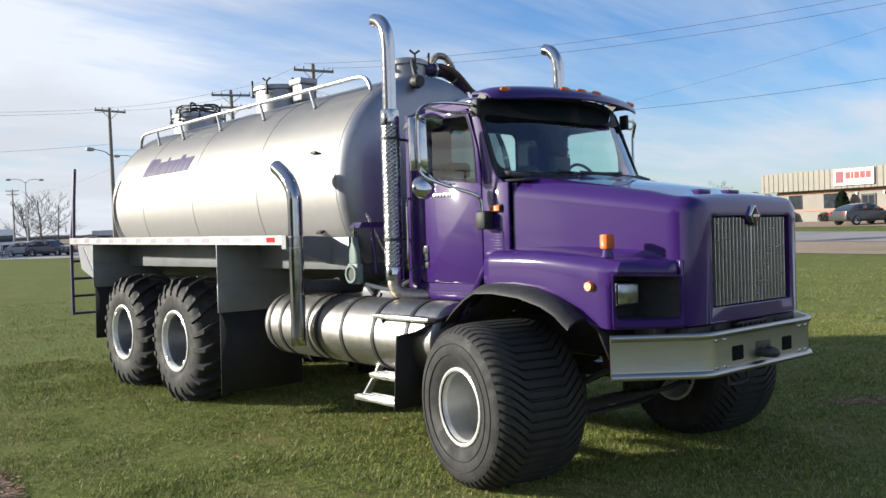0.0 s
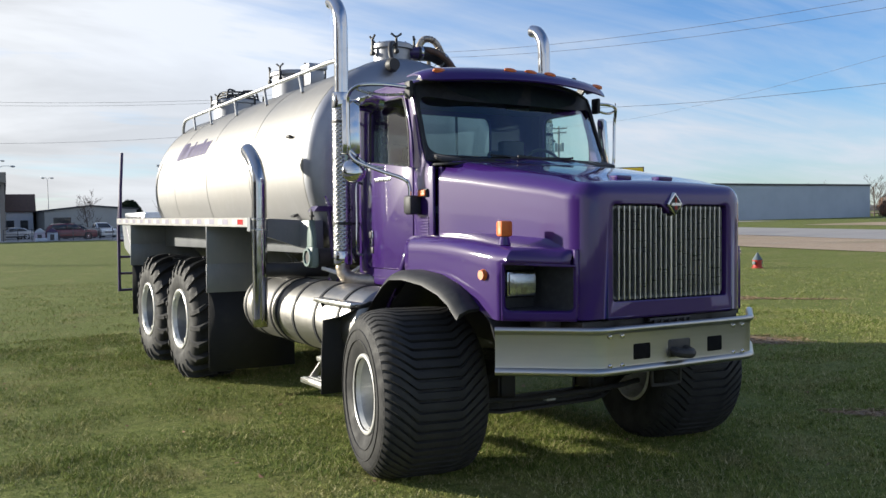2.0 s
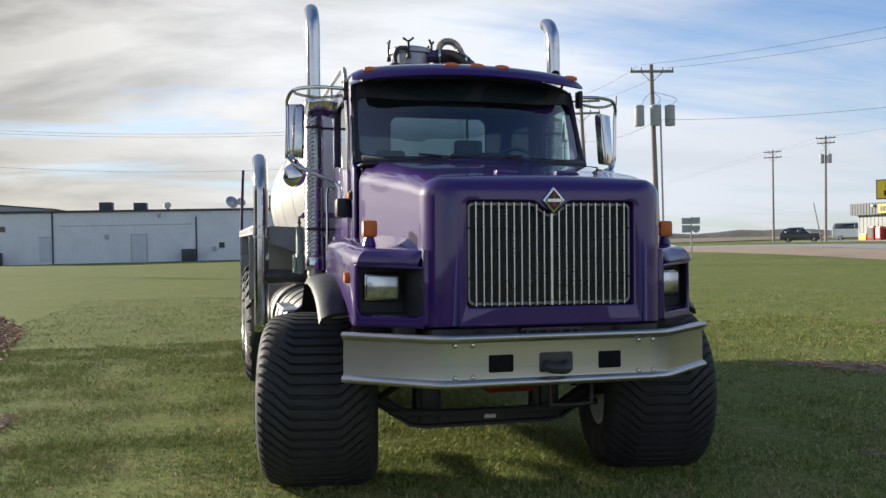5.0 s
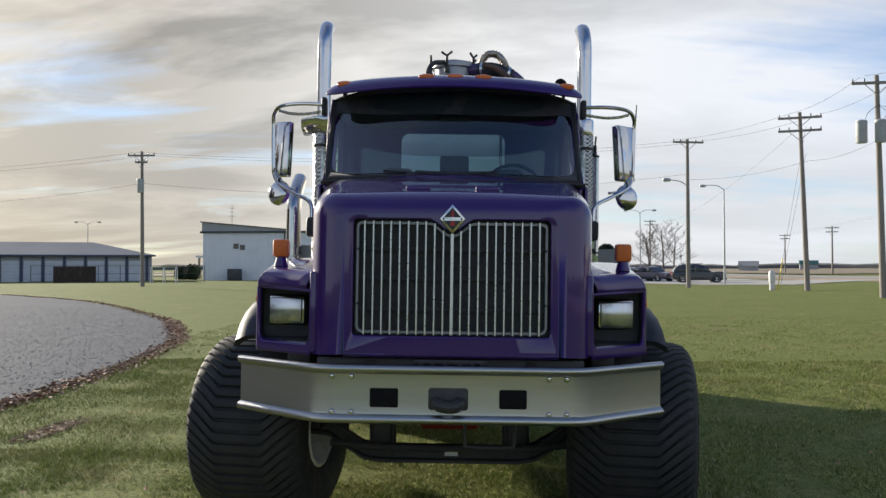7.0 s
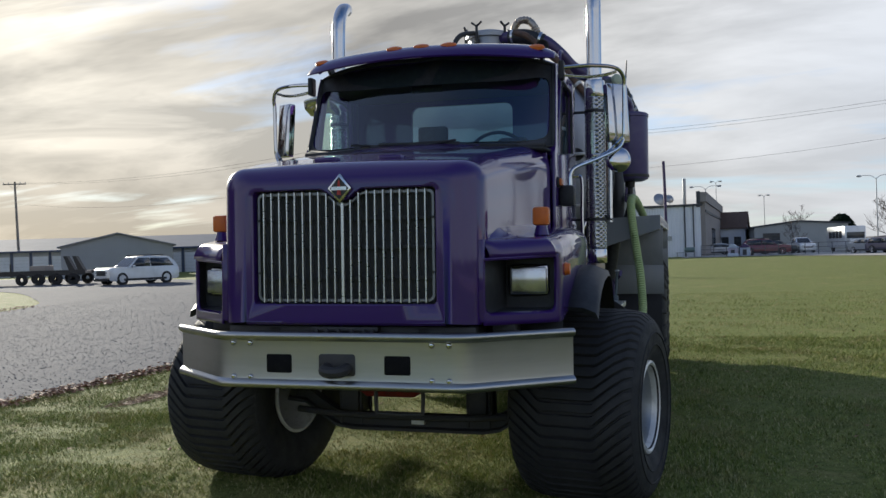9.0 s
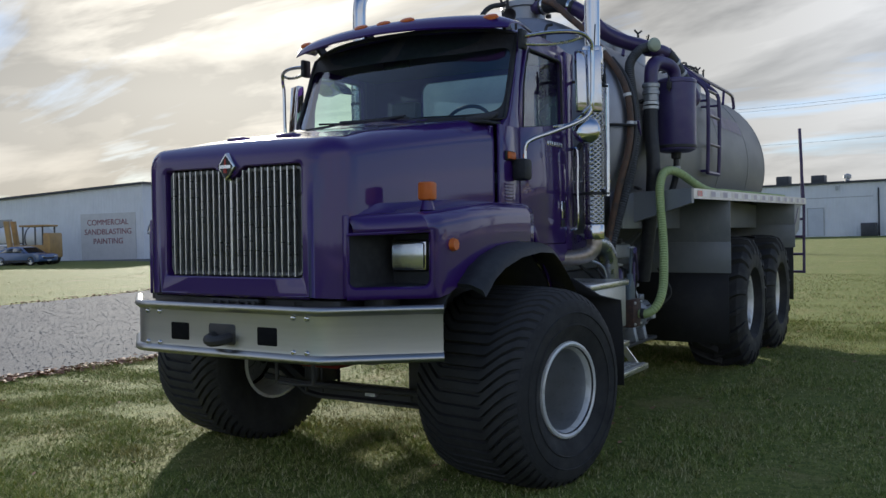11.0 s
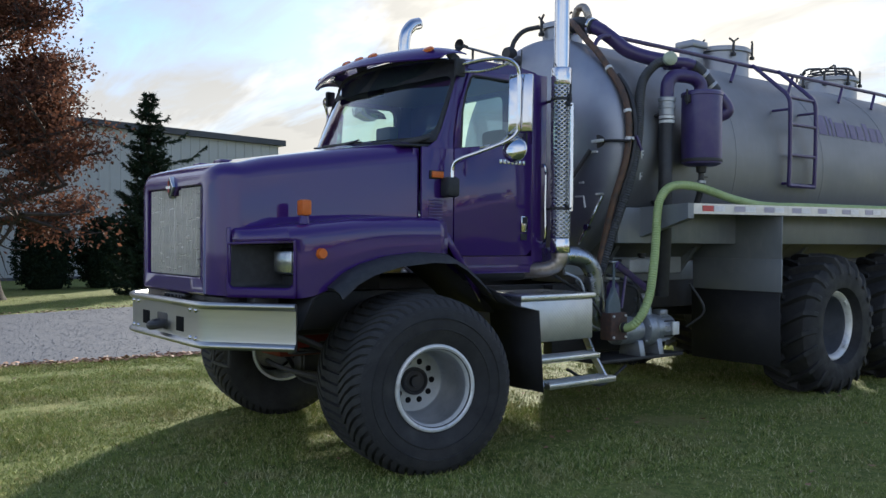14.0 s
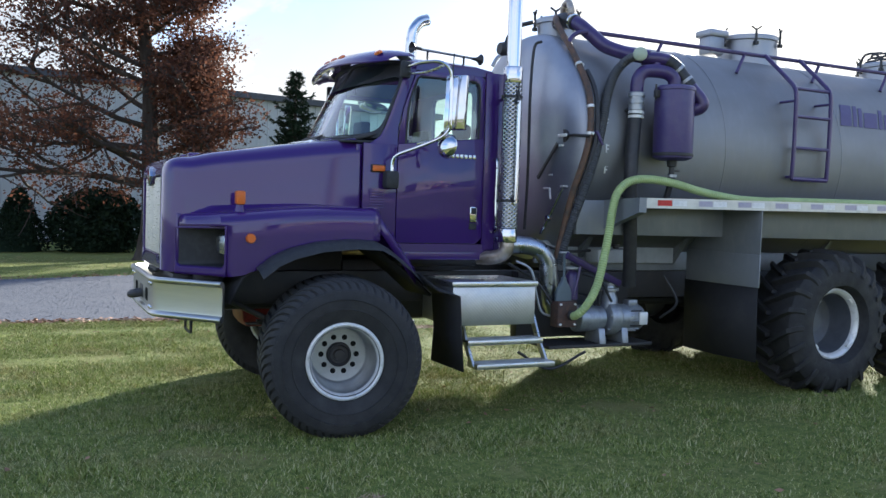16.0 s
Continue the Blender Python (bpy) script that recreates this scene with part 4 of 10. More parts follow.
def build_bumper():
    prof = [(0.0, 0.866), (-0.02, 0.862), (-0.036, 0.870), (-0.041, 0.886), (-0.032, 0.902), (-0.014, 0.912), (-0.012, 0.93), (-0.012, 1.108), (-0.014, 1.126), (-0.032, 1.136), (-0.041, 1.152), (-0.036, 1.168), (-0.02, 1.176), (0.0, 1.172), (0.012, 1.15), (0.012, 0.89)]
    plan = [(-1.22, 0.0), (-0.96, -0.215), (-0.76, -0.385), (-0.70, -0.42), (-0.62, -0.43), (0.62, -0.43), (0.70, -0.42), (0.76, -0.385), (0.96, -0.215), (1.22, 0.0)]
    rings = []
    for i, (x, y) in enumerate(plan):
        a, b = Vector(plan[max(i - 1, 0)]), Vector(plan[min(i + 1, len(plan) - 1)])
        d = (b - a).normalized()
        nrm = Vector((-d.y, d.x))
        rings.append([(x + nrm.x * p, y + nrm.y * p, z) for p, z in prof])
    bm = B()
    loft(bm, rings, closed=True, cap=True)
    bump = part("front_bumper", bm, BUMPER, truck, "brushed aluminium front bumper with swept ends", angle=50)
    # solid near-black blocks paint the shade of the bumper's slots
    for x0, x1 in ((-0.435, -0.275), (0.26, 0.415)):
        bm = B()
        box(bm, (x0, -0.446, 0.945), (x1, -0.40, 1.055), 0.012)
        part("bumper_slot_block", bm, SLOT, bump)
    bm = B()
    box(bm, (-0.125, -0.447, 0.93), (0.105, -0.40, 1.065), 0.02)
    hook = part("tow_hook_plate", bm, FRAME, truck)
    bm = B()
    tube(bm, bend([(-0.07, -0.44, 0.98), (-0.06, -0.50, 0.97), (0.0, -0.53, 0.965), (0.04, -0.50, 0.97), (0.05, -0.44, 0.98)], 5), 0.032, 10, flat=1.0)
    part("tow_hook", bm, FRAME, hook, "black tow hook")
    for x in (-0.635, -0.53, 0.53, 0.625):
        for z in (0.922, 1.112):
            bm = B()
            lathe(bm, [(0, -0.012), (0.010, -0.010), (0.016, -0.003), (0.018, 0.004)], 12, at(x, -0.445, z) @ X_TO_Y)
            part("bumper_bolt", bm, CHROME, bump)
    bm = B()
    tube(bm, bend([(0.09, -0.09, 0.95), (0.09, -0.09, 0.71), (0.12, -0.09, 0.675), (0.34, -0.09, 0.675), (0.372, -0.09, 0.71), (0.372, -0.09, 0.95)], 4), 0.012, 8)
    part("step_loop", bm, FRAME, bump)
    # parts between the bumper and the hood
    bm = B()
    box(bm, (-0.74, -0.30, 1.10), (0.74, -0.02, 1.20), 0.01)
    box(bm, (-0.2, -0.36, 1.17), (0.2, -0.30, 1.20), 0.01)
    for x in (-0.16, -0.1, -0.03, 0.05, 0.12, 0.17):
        tube(bm, [(x, -0.375, 1.175), (x, -0.34, 1.175)], 0.012, 8)
    part("bumper_bracket", bm, FRAME, truck)
    for s in (-1, 1):
        bm = B()
        box(bm, (s * 0.80, -0.16, 1.155), (s * 0.93, 0.02, 1.235), 0.01)
        part("fender_bracket", bm, FRAME, truck)


def build_cab():
    # cowl, floor, sides, pillars and rear wall
    bm = B()
    box(bm, (-0.93, 1.12, 1.45), (0.93, 1.18, 2.29), 0.01)
    cab = part("cab", bm, PURPLE, truck, "purple day cab")
    for s in (-1, 1):
        bm = B()
        prism(bm, [(1.17, 1.45), (1.47, 1.40), (1.47, 2.30), (1.17, 2.30)], "x", s * 0.955, s * 0.98)
        part("cowl_side", bm, PURPLE, cab, bevel=0.006)
        bm = B()
        prism(bm, [(2.30, 1.42), (2.47, 1.42), (2.47, 2.98), (2.30, 2.98)], "x", s * 0.945, s * 0.975)
        part("rear_pillar", bm, PURPLE, cab, bevel=0.008)
        bm = B()
        prism(bm, [(1.49, 1.40), (2.31, 1.40), (2.31, 1.47), (1.49, 1.47)], "x", s * 0.945, s * 0.975)
        part("door_sill", bm, PURPLE, cab)
        bm = B()
        loft(bm, [[(s * (xo - 0.006), yg, z), (s * xo, yg + 0.025, z), (s * xo, yd, z), (s * 0.89, yd, z), (s * 0.89, yg + 0.03, z)] for z, yg, yd, xo in
                  ((2.28, 1.20, 1.472, 0.978), (2.36, 1.315, 1.472, 0.972), (2.45, 1.365, 1.478, 0.966), (2.62, 1.43, 1.518, 0.960), (2.80, 1.495, 1.583, 0.954), (2.93, 1.54, 1.63, 0.950), (3.0, 1.57, 1.66, 0.945))], closed=True, cap=True)
        part("windscreen_pillar", bm, PURPLE, cab, angle=50)
        bm = B()
        prism(bm, [(1.62, 2.942), (2.31, 2.942), (2.31, 3.0), (1.65, 3.0)], "x", s * 0.90, s * 0.955)
        part("roof_rail", bm, PURPLE, cab)
    bm = B()
    outer = flat_ring(0.95, 1.42, 2.99, 0.05, 2.47)
    inner = flat_ring(0.45, 2.40, 2.88, 0.07, 2.47)
    loft(bm, [flat_ring(0.95, 1.42, 2.99, 0.05, 2.43), outer, inner, flat_ring(0.45, 2.40, 2.88, 0.07, 2.43), flat_ring(0.95, 1.42, 2.99, 0.05, 2.43)], closed=True)
    part("rear_wall", bm, PURPLE, cab)
    bm = B()
    box(bm, (-0.94, 1.18, 1.42), (0.94, 2.43, 1.46))
    part("cab_floor", bm, INSIDE, cab)
    bm = B()
    rings = []
    for y, z, w, curve in ((1.378, 3.035, 0.925, 1.0), (1.388, 3.052, 0.940, 0.98), (1.42, 3.066, 0.95, 0.9), (1.50, 3.076, 0.95, 0.6), (1.66, 3.082, 0.95, 0.2), (1.9, 3.085, 0.95, 0.0), (2.2, 3.078, 0.95, 0.0), (2.36, 3.055, 0.95, 0.0), (2.43, 3.02, 0.948, 0.0), (2.47, 2.975, 0.945, 0.0), (2.48, 2.94, 0.94, 0.0)):
        ring = []
        for k in range(25):
            u = -1 + 2 * k / 24
            e = abs(u) ** 10
            ring.append((w * u, y + 0.20 * curve * abs(u) ** 2.4, z - 0.02 * u * u - 0.03 * curve * abs(u) ** 4 - 0.04 * e))
        yy = y + 0.20 * curve
        rings.append([(-w - 0.005, yy, min(z - 0.09, 2.95))] + ring + [(w + 0.005, yy, min(z - 0.09, 2.95))])
    loft(bm, rings)
    shell(part("roof", bm, PURPLE, truck, "purple cab roof", angle=45), 0.02)
    # sun visor with marker lamps
    bm = B()
    rings = []
    for k in range(33):
        u = -math.cos(math.pi * k / 32)
        x = 0.958 * u
        e = abs(u) ** 14
        sec = [(1.130, 3.012), (1.120, 3.022), (1.128, 3.045), (1.155, 3.077), (1.21, 3.112), (1.30, 3.138), (1.42, 3.148), (1.50, 3.142), (1.505, 3.132), (1.50, 3.122), (1.42, 3.126), (1.30, 3.116), (1.22, 3.088), (1.165, 3.052), (1.145, 3.025)]
        rings.append([(x, y + (0.15 * u * u + 0.06 * e) * (1.72 - y) / 0.6 + 0.03 * u * u, z - 0.045 * u * u - (z - 3.06) * 0.5 * e) for y, z in sec])
    loft(bm, rings, closed=True, cap=True)
    visor = part("sun_visor", bm, PURPLE, truck, "purple sun visor over the windscreen", angle=50)
    for x, y, z in ((-0.812, 1.325, 3.072), (-0.2, 1.215, 3.108), (0.007, 1.212, 3.110), (0.212, 1.215, 3.108), (0.832, 1.325, 3.072)):
        bm = B()
        lathe(bm, [(0.0, 0.016), (0.018, 0.014), (0.029, 0.007), (0.033, -0.012)], 18, at(x, y, z) @ Matrix.Rotation(radians(34), 4, "X") @ Matrix.Scale(2.0, 4, (1, 0, 0)) @ Matrix.Rotation(radians(-90), 4, "Y"))
        part("roof_marker_lamp", bm, AMBER, visor, "oval amber marker lamp")
    for x in (-0.84, -0.28, 0.28, 0.84):
        bm = B()
        d = 0.20 * (abs(x) / 0.95) ** 2.4
        prism(bm, [(1.39 + d, 3.02), (1.50 + d, 3.03), (1.46 + d * 0.6, 3.13 - 0.04 * x * x), (1.36 + d * 0.6, 3.12 - 0.04 * x * x)], "x", x - 0.012, x + 0.012)
        part("visor_bracket", bm, FRAME, visor)
    # windscreen and its seal
    def screen(u, t, d=0.0):
        return ((0.938 - 0.022 * t) * u * (1 + d * 0.6), 1.33 + 0.245 * t - (0.30 - 0.10 * t) * (1 - abs(u) ** 2.4) - d, 2.36 + (0.685 - 0.065 * abs(u) ** 4) * t)
    bm = B()
    loft(bm, [[screen(-1 + k / 16, t) for k in range(33)] for t in (0.0, 0.25, 0.5, 0.75, 1.0)])
    ws = part("windscreen", bm, CAB_GLASS, truck, "green-tinted curved windscreen")
    ws.visible_shadow = False
    bm = B()
    edge = [screen(-1 + k / 16, -0.01, 0.006) for k in range(33)] + [screen(1.0, t, 0.006) for t in (0.25, 0.5, 0.75)] + [screen(1 - k / 16, 1.01, 0.006) for k in range(33)] + [screen(-1.0, t, 0.006) for t in (0.75, 0.5, 0.25)]
    tube(bm, edge + [edge[0]], 0.016, 8, caps=False)
    part("windscreen_seal", bm, BLACK, ws)
    # black border laid on the glass, deep and bowed at the top
    bm = B()
    inner, outer = [], []
    for k in range(128):
        q = 2 * math.pi * k / 128
        c, w = math.cos(q), math.sin(q)
        u, h = math.copysign(abs(c) ** 0.25, c), math.copysign(abs(w) ** 0.25, w)
        top = 0.70 + 0.22 * abs(u) ** 5
        inner.append(screen(0.978 * u, 0.03 + (top - 0.03) * (1 + h) / 2, 0.007))
        u, h = math.copysign(abs(c) ** 0.06, c), math.copysign(abs(w) ** 0.06, w)
        outer.append(screen(0.998 * u, 0.5 + 0.5 * h, 0.007))
    loft(bm, [outer, [tuple((p * 2 + r) / 3 for p, r in zip(o, i)) for o, i in zip(outer, inner)], [tuple((p + 2 * r) / 3 for p, r in zip(o, i)) for o, i in zip(outer, inner)], inner], closed=True)
    part("windscreen_border", bm, BLACK, ws, "black border of the windscreen")
    for s in (-1, 1):
        bm = B()
        tube(bm, [screen(-0.15 * s + 0.1, -0.02, 0.02), screen(0.42 * s - 0.1, 0.05, 0.035)], 0.008, 6)
        tube(bm, [screen(-0.35 * s, 0.02, 0.02), screen(0.28 * s, 0.04, 0.03)], 0.010, 6, flat=0.5)
        part("wiper", bm, BLACK, truck, "black windscreen wiper")
    # cowl top under the screen
    bm = B()
    loft(bm, [[(x, 1.02 + 0.28 * abs(x / 0.94) ** 2.4 * (0.3 if dy < 0 else 1) + dy, z - 0.03 * abs(x / 0.94) ** 2) for x in (-0.94, -0.82, -0.7, -0.4, 0, 0.4, 0.7, 0.82, 0.94)] for dy, z in ((-0.08, 2.345), (0.0, 2.355), (0.06, 2.345))])
    shell(part("cowl_panel", bm, BLACK, truck), 0.02)
    # rear window
    rw = solid("rear_window", [(x, 2.448, z) for x, z in ((-0.46, 2.39), (0.46, 2.39), (0.46, 2.89), (-0.46, 2.89))], [(0, 1, 2, 3)], CAB_GLASS, truck)
    rw.visible_shadow = False
    # doors
    for s in (-1, 1):
        bm = B()
        prism(bm, [(1.475, 1.475), (2.24, 1.475), (2.292, 1.53), (2.292, 2.40), (1.475, 2.305)], "x", s * 0.95, s * 0.986)
        for poly in ([(1.475, 2.305), (1.55, 2.314), (1.563, 2.60), (1.60, 2.76), (1.645, 2.868), (1.665, 2.885), (1.665, 2.940), (1.63, 2.925), (1.52, 2.60)], [(2.238, 2.394), (2.292, 2.40), (2.292, 2.905), (2.262, 2.940), (2.18, 2.940), (2.18, 2.885), (2.22, 2.865), (2.238, 2.82)], [(1.665, 2.885), (2.18, 2.885), (2.18, 2.940), (1.665, 2.940)]):
            prism(bm, poly, "x", s * 0.935, s * 0.972)
        door = part("door", bm, PURPLE, truck, "closed purple cab door", bevel=0.005)
        pane = [(1.548, 2.31), (1.561, 2.60), (1.598, 2.76), (1.643, 2.87), (1.665, 2.888), (2.18, 2.888), (2.222, 2.868), (2.24, 2.82), (2.24, 2.39)]
        w = solid("door_window", [(s * 0.953, y, z) for y, z in pane], [tuple(range(9))], CAB_GLASS, door)
        w.visible_shadow = False
        bm = B()
        tube(bm, [(s * 0.970, y, z) for y, z in pane + pane[:1]], 0.010, 6)
        part("window_seal", bm, BLACK, door)
        # handle with its plate and lock
        bm = B()
        box(bm, (s * 0.984, 2.165, 1.665), (s * 1.000, 2.235, 1.80), 0.006)
        hd = part("door_handle", bm, CHROME, door, "chrome door handle")
        bm = B()
        box(bm, (s * 0.998, 2.175, 1.735), (s * 1.006, 2.225, 1.79), 0.003)
        part("latch", bm, BLACK, hd)
        bm = B()
        box(bm, (s * 0.984, 2.165, 1.60), (s * 0.994, 2.235, 1.655), 0.004)
        part("door_lock", bm, BLACK, door)
        # model name, as plain bars
        for i in range(7):
            bm = B()
            y = 1.93 + 0.042 * i if s > 0 else 2.10 - 0.042 * i
            box(bm, (s * 0.985, y, 2.215), (s * 0.991, y + 0.03, 2.25), 0.002)
            part("name_bar", bm, CHROME_DULL, door)
        # grab rail behind the door and rivets
        bm = B()
        tube(bm, bend([(s * 0.975, 2.40, 2.22), (s * 1.03, 2.405, 2.20), (s * 1.03, 2.405, 1.90), (s * 1.03, 2.405, 1.62), (s * 0.975, 2.40, 1.58)], 4), 0.014, 8)
        part("grab_rail", bm, CHROME, truck, "chrome grab rail")
        for k in range(12):
            bm = B()
            lathe(bm, [(0, 0.004), (0.006, 0.002), (0.008, -0.002)], 8, at(s * 0.976, 2.33, 1.55 + 0.11 * k) @ (Matrix.Rotation(0 if s > 0 else math.pi, 4, "Z")))
            part("rivet", bm, PURPLE, cab)
        # turn lamp and vent ahead of the door
        bm = B()
        box(bm, (s * 0.975, 1.235, 2.06), (s * 0.998, 1.365, 2.125), 0.008)
        tl = part("turn_lamp_frame", bm, BLACK, truck)
        bm = B()
        box(bm, (s * 0.995, 1.245, 2.068), (s * 1.012, 1.355, 2.117), 0.008)
        part("turn_lamp", bm, AMBER, tl, "amber side turn lamp")
        bm = B()
        for k in range(7):
            box(bm, (s * 0.975, 1.23, 1.76 + 0.022 * k), (s * 0.987, 1.36, 1.772 + 0.022 * k), 0.002)
        part("cowl_vent", bm, PURPLE, truck)
        bm = B()
        box(bm, (s * 0.98, 1.335, 1.925), (s * 1.09, 1.455, 2.075), 0.025)
        part("mirror_hinge_box", bm, BLACK, truck, "black plastic mirror bracket housing")
        # sill under the door
        bm = B()
        box(bm, (s * 0.90, 1.45, 1.33), (s * 0.965, 2.46, 1.42), 0.01)
        part("cab_sill", bm, PURPLE, truck)


def build_interior():
    bm = B()
    loft(bm, [[(x, y, z) for x in (-0.9, 0.9)] for y, z in ((1.16, 2.36), (1.28, 2.40), (1.42, 2.38), (1.50, 2.28), (1.52, 2.0))])
    shell(part("dashboard", bm, INSIDE, truck), 0.03)
    for x, w in ((0.47, 0.26), (-0.47, 0.26)):
        bm = B()
        box(bm, (x - w, 1.75, 1.75), (x + w, 2.22, 1.95), 0.05)
        seat = part("seat", bm, SEAT, truck, "dark grey cloth driver's seat")
        bm = B()
        loft(bm, [[(x - ww, y - 0.06, z), (x + ww, y - 0.06, z), (x + ww, y + 0.06, z), (x - ww, y + 0.06, z)] for y, z, ww in ((2.2, 1.9, w), (2.26, 2.2, w), (2.31, 2.34, w * 0.95), (2.33, 2.41, w * 0.75))], closed=True, cap=True)
        part("seat_back", bm, SEAT, seat, bevel=0.03)
        bm = B()
        box(bm, (x - 0.13, 2.27, 2.42), (x + 0.13, 2.37, 2.56), 0.04)
        part("headrest", bm, SEAT, seat)
    bm = B()
    ring = [Vector((0.47 + 0.22 * math.cos(a), 1.60 + 0.07 * math.sin(a), 2.32 + 0.20 * math.sin(a))) for a in (2 * math.pi * k / 28 for k in range(29))]
    tube(bm, ring, 0.014, 8, caps=False)
    tube(bm, [(0.26, 1.60, 2.32), (0.68, 1.60, 2.32)], 0.012, 6)
    tube(bm, [(0.47, 1.60, 2.32), (0.47, 1.45, 2.2)], 0.035, 8)
    part("steering_wheel", bm, BLACK, truck, "black steering wheel")
    bm = B()
    box(bm, (-0.10, 1.45, 2.40), (0.12, 1.55, 2.56), 0.02)
    tube(bm, [(0.0, 1.5, 2.3), (0.0, 1.5, 2.42)], 0.02, 8)
    part("dash_monitor", bm, BLACK, truck, "black monitor on the dashboard")
    bm = B()
    box(bm, (-0.93, 1.56, 2.925), (0.93, 2.42, 2.94))
    part("headliner", bm, INSIDE, truck)
    bm = B()
    box(bm, (-0.12, 1.38, 2.80), (0.12, 1.40, 2.87), 0.015)
    part("inside_mirror", bm, BLACK, truck)


def build_mirror(s):
    bm = B()
    path = [(s * 0.98, 1.52, 2.95), (s * 1.20, 1.58, 2.965), (s * 1.36, 1.66, 2.955), (s * 1.42, 1.72, 2.90), (s * 1.425, 1.74, 2.80), (s * 1.42, 1.74, 2.50), (s * 1.41, 1.74, 2.42), (s * 1.36, 1.69, 2.35), (s * 1.22, 1.55, 2.27), (s * 1.10, 1.43, 2.21), (s * 1.06, 1.40, 2.16), (s * 1.055, 1.395, 2.06)]
    tube(bm, bend(path, 5), 0.015, 10)
    arm = part("mirror_arm", bm, CHROME, truck, "chrome tubular mirror arm")
    bm = B()
    tube(bm, bend([(s * 0.98, 1.53, 2.90), (s * 1.15, 1.58, 2.885), (s * 1.28, 1.64, 2.90), (s * 1.37, 1.69, 2.93)], 4), 0.012, 8)
    part("mirror_brace", bm, CHROME_DULL, arm)
    bm = B()
    tube(bm, bend([(s * 1.41, 1.74, 2.45), (s * 1.30, 1.66, 2.33), (s * 1.2, 1.55, 2.30)], 4), 0.011, 8)
    part("mirror_brace", bm, CHROME_DULL, arm)
    bm = B()
    box(bm, (s * 0.97, 1.47, 2.86), (s * 1.01, 1.56, 3.0), 0.012)
    part("mirror_mount", bm, BLACK, arm)
    bm = B()
    turn, w = (38, 0.092) if s > 0 else (24, 0.072)
    m = at(s * 1.36, 1.82, 2.64) @ Matrix.Rotation(radians(s * turn), 4, "Z") @ Matrix.Rotation(radians(-4), 4, "X")
    t = B()
    box(t, (-w, -0.030, -0.222), (w, 0.03, 0.222), 0.010)
    add(bm, t, m)
    head = part("mirror_housing", bm, CHROME, truck, "rectangular chrome wing mirror")
    bm = B()
    t = B()
    box(t, (0.010 - w, 0.031, -0.20), (w - 0.010, 0.036, 0.20), 0.002)
    add(bm, t, m)
    part("mirror_glass", bm, MIRROR, head)
    bm = B()
    lathe(bm, [(0.0, -0.040), (0.03, -0.0385), (0.055, -0.033), (0.078, -0.023), (0.093, -0.010), (0.098, 0.002), (0.098, 0.012), (0.092, 0.014)], 36, at(s * 1.375, 1.74, 2.285) @ Matrix.Rotation(radians(s * 24), 4, "Z") @ Matrix.Rotation(radians(-7), 4, "X") @ X_TO_Y)
    rnd = part("spot_mirror", bm, CHROME, truck, "round convex chrome spot mirror")
    bm = B()
    lathe(bm, [(0.0, 0.03), (0.05, 0.026), (0.085, 0.018), (0.100, 0.012)], 28, at(s * 1.375, 1.74, 2.285) @ Matrix.Rotation(radians(s * 24), 4, "Z") @ Matrix.Rotation(radians(-7), 4, "X") @ X_TO_Y)
    part("spot_mirror_glass", bm, MIRROR, rnd)
    bm = B()
    tube(bm, [(s * 1.365, 1.735, 2.33), (s * 1.36, 1.70, 2.40)], 0.014, 8)
    part("spot_mirror_stem", bm, BLACK, rnd)
    # small downward mirror over the door
    if s < 0:
        bm = B()
        loft(bm, [[(s * (1.0 + 0.24 * t), y, z + 0.03 * (1 - 2 * abs(t - 0.5))) for y, z in ((1.90, 2.905), (2.02, 2.90), (2.14, 2.85), (2.17, 2.80), (2.05, 2.79), (1.92, 2.83))] for t in (0, 0.25, 0.5, 0.75, 1.0)], closed=True, cap=True)
        part("kerb_mirror", bm, CHROME, truck, "chrome look-down mirror above the door", bevel=0.008)
    else:
        bm = B()
        tube(bm, [(s * 1.43, 1.74, 2.72), (s * 1.445, 1.745, 3.02)], 0.005, 6)
        part("aerial", bm, BLACK, truck)


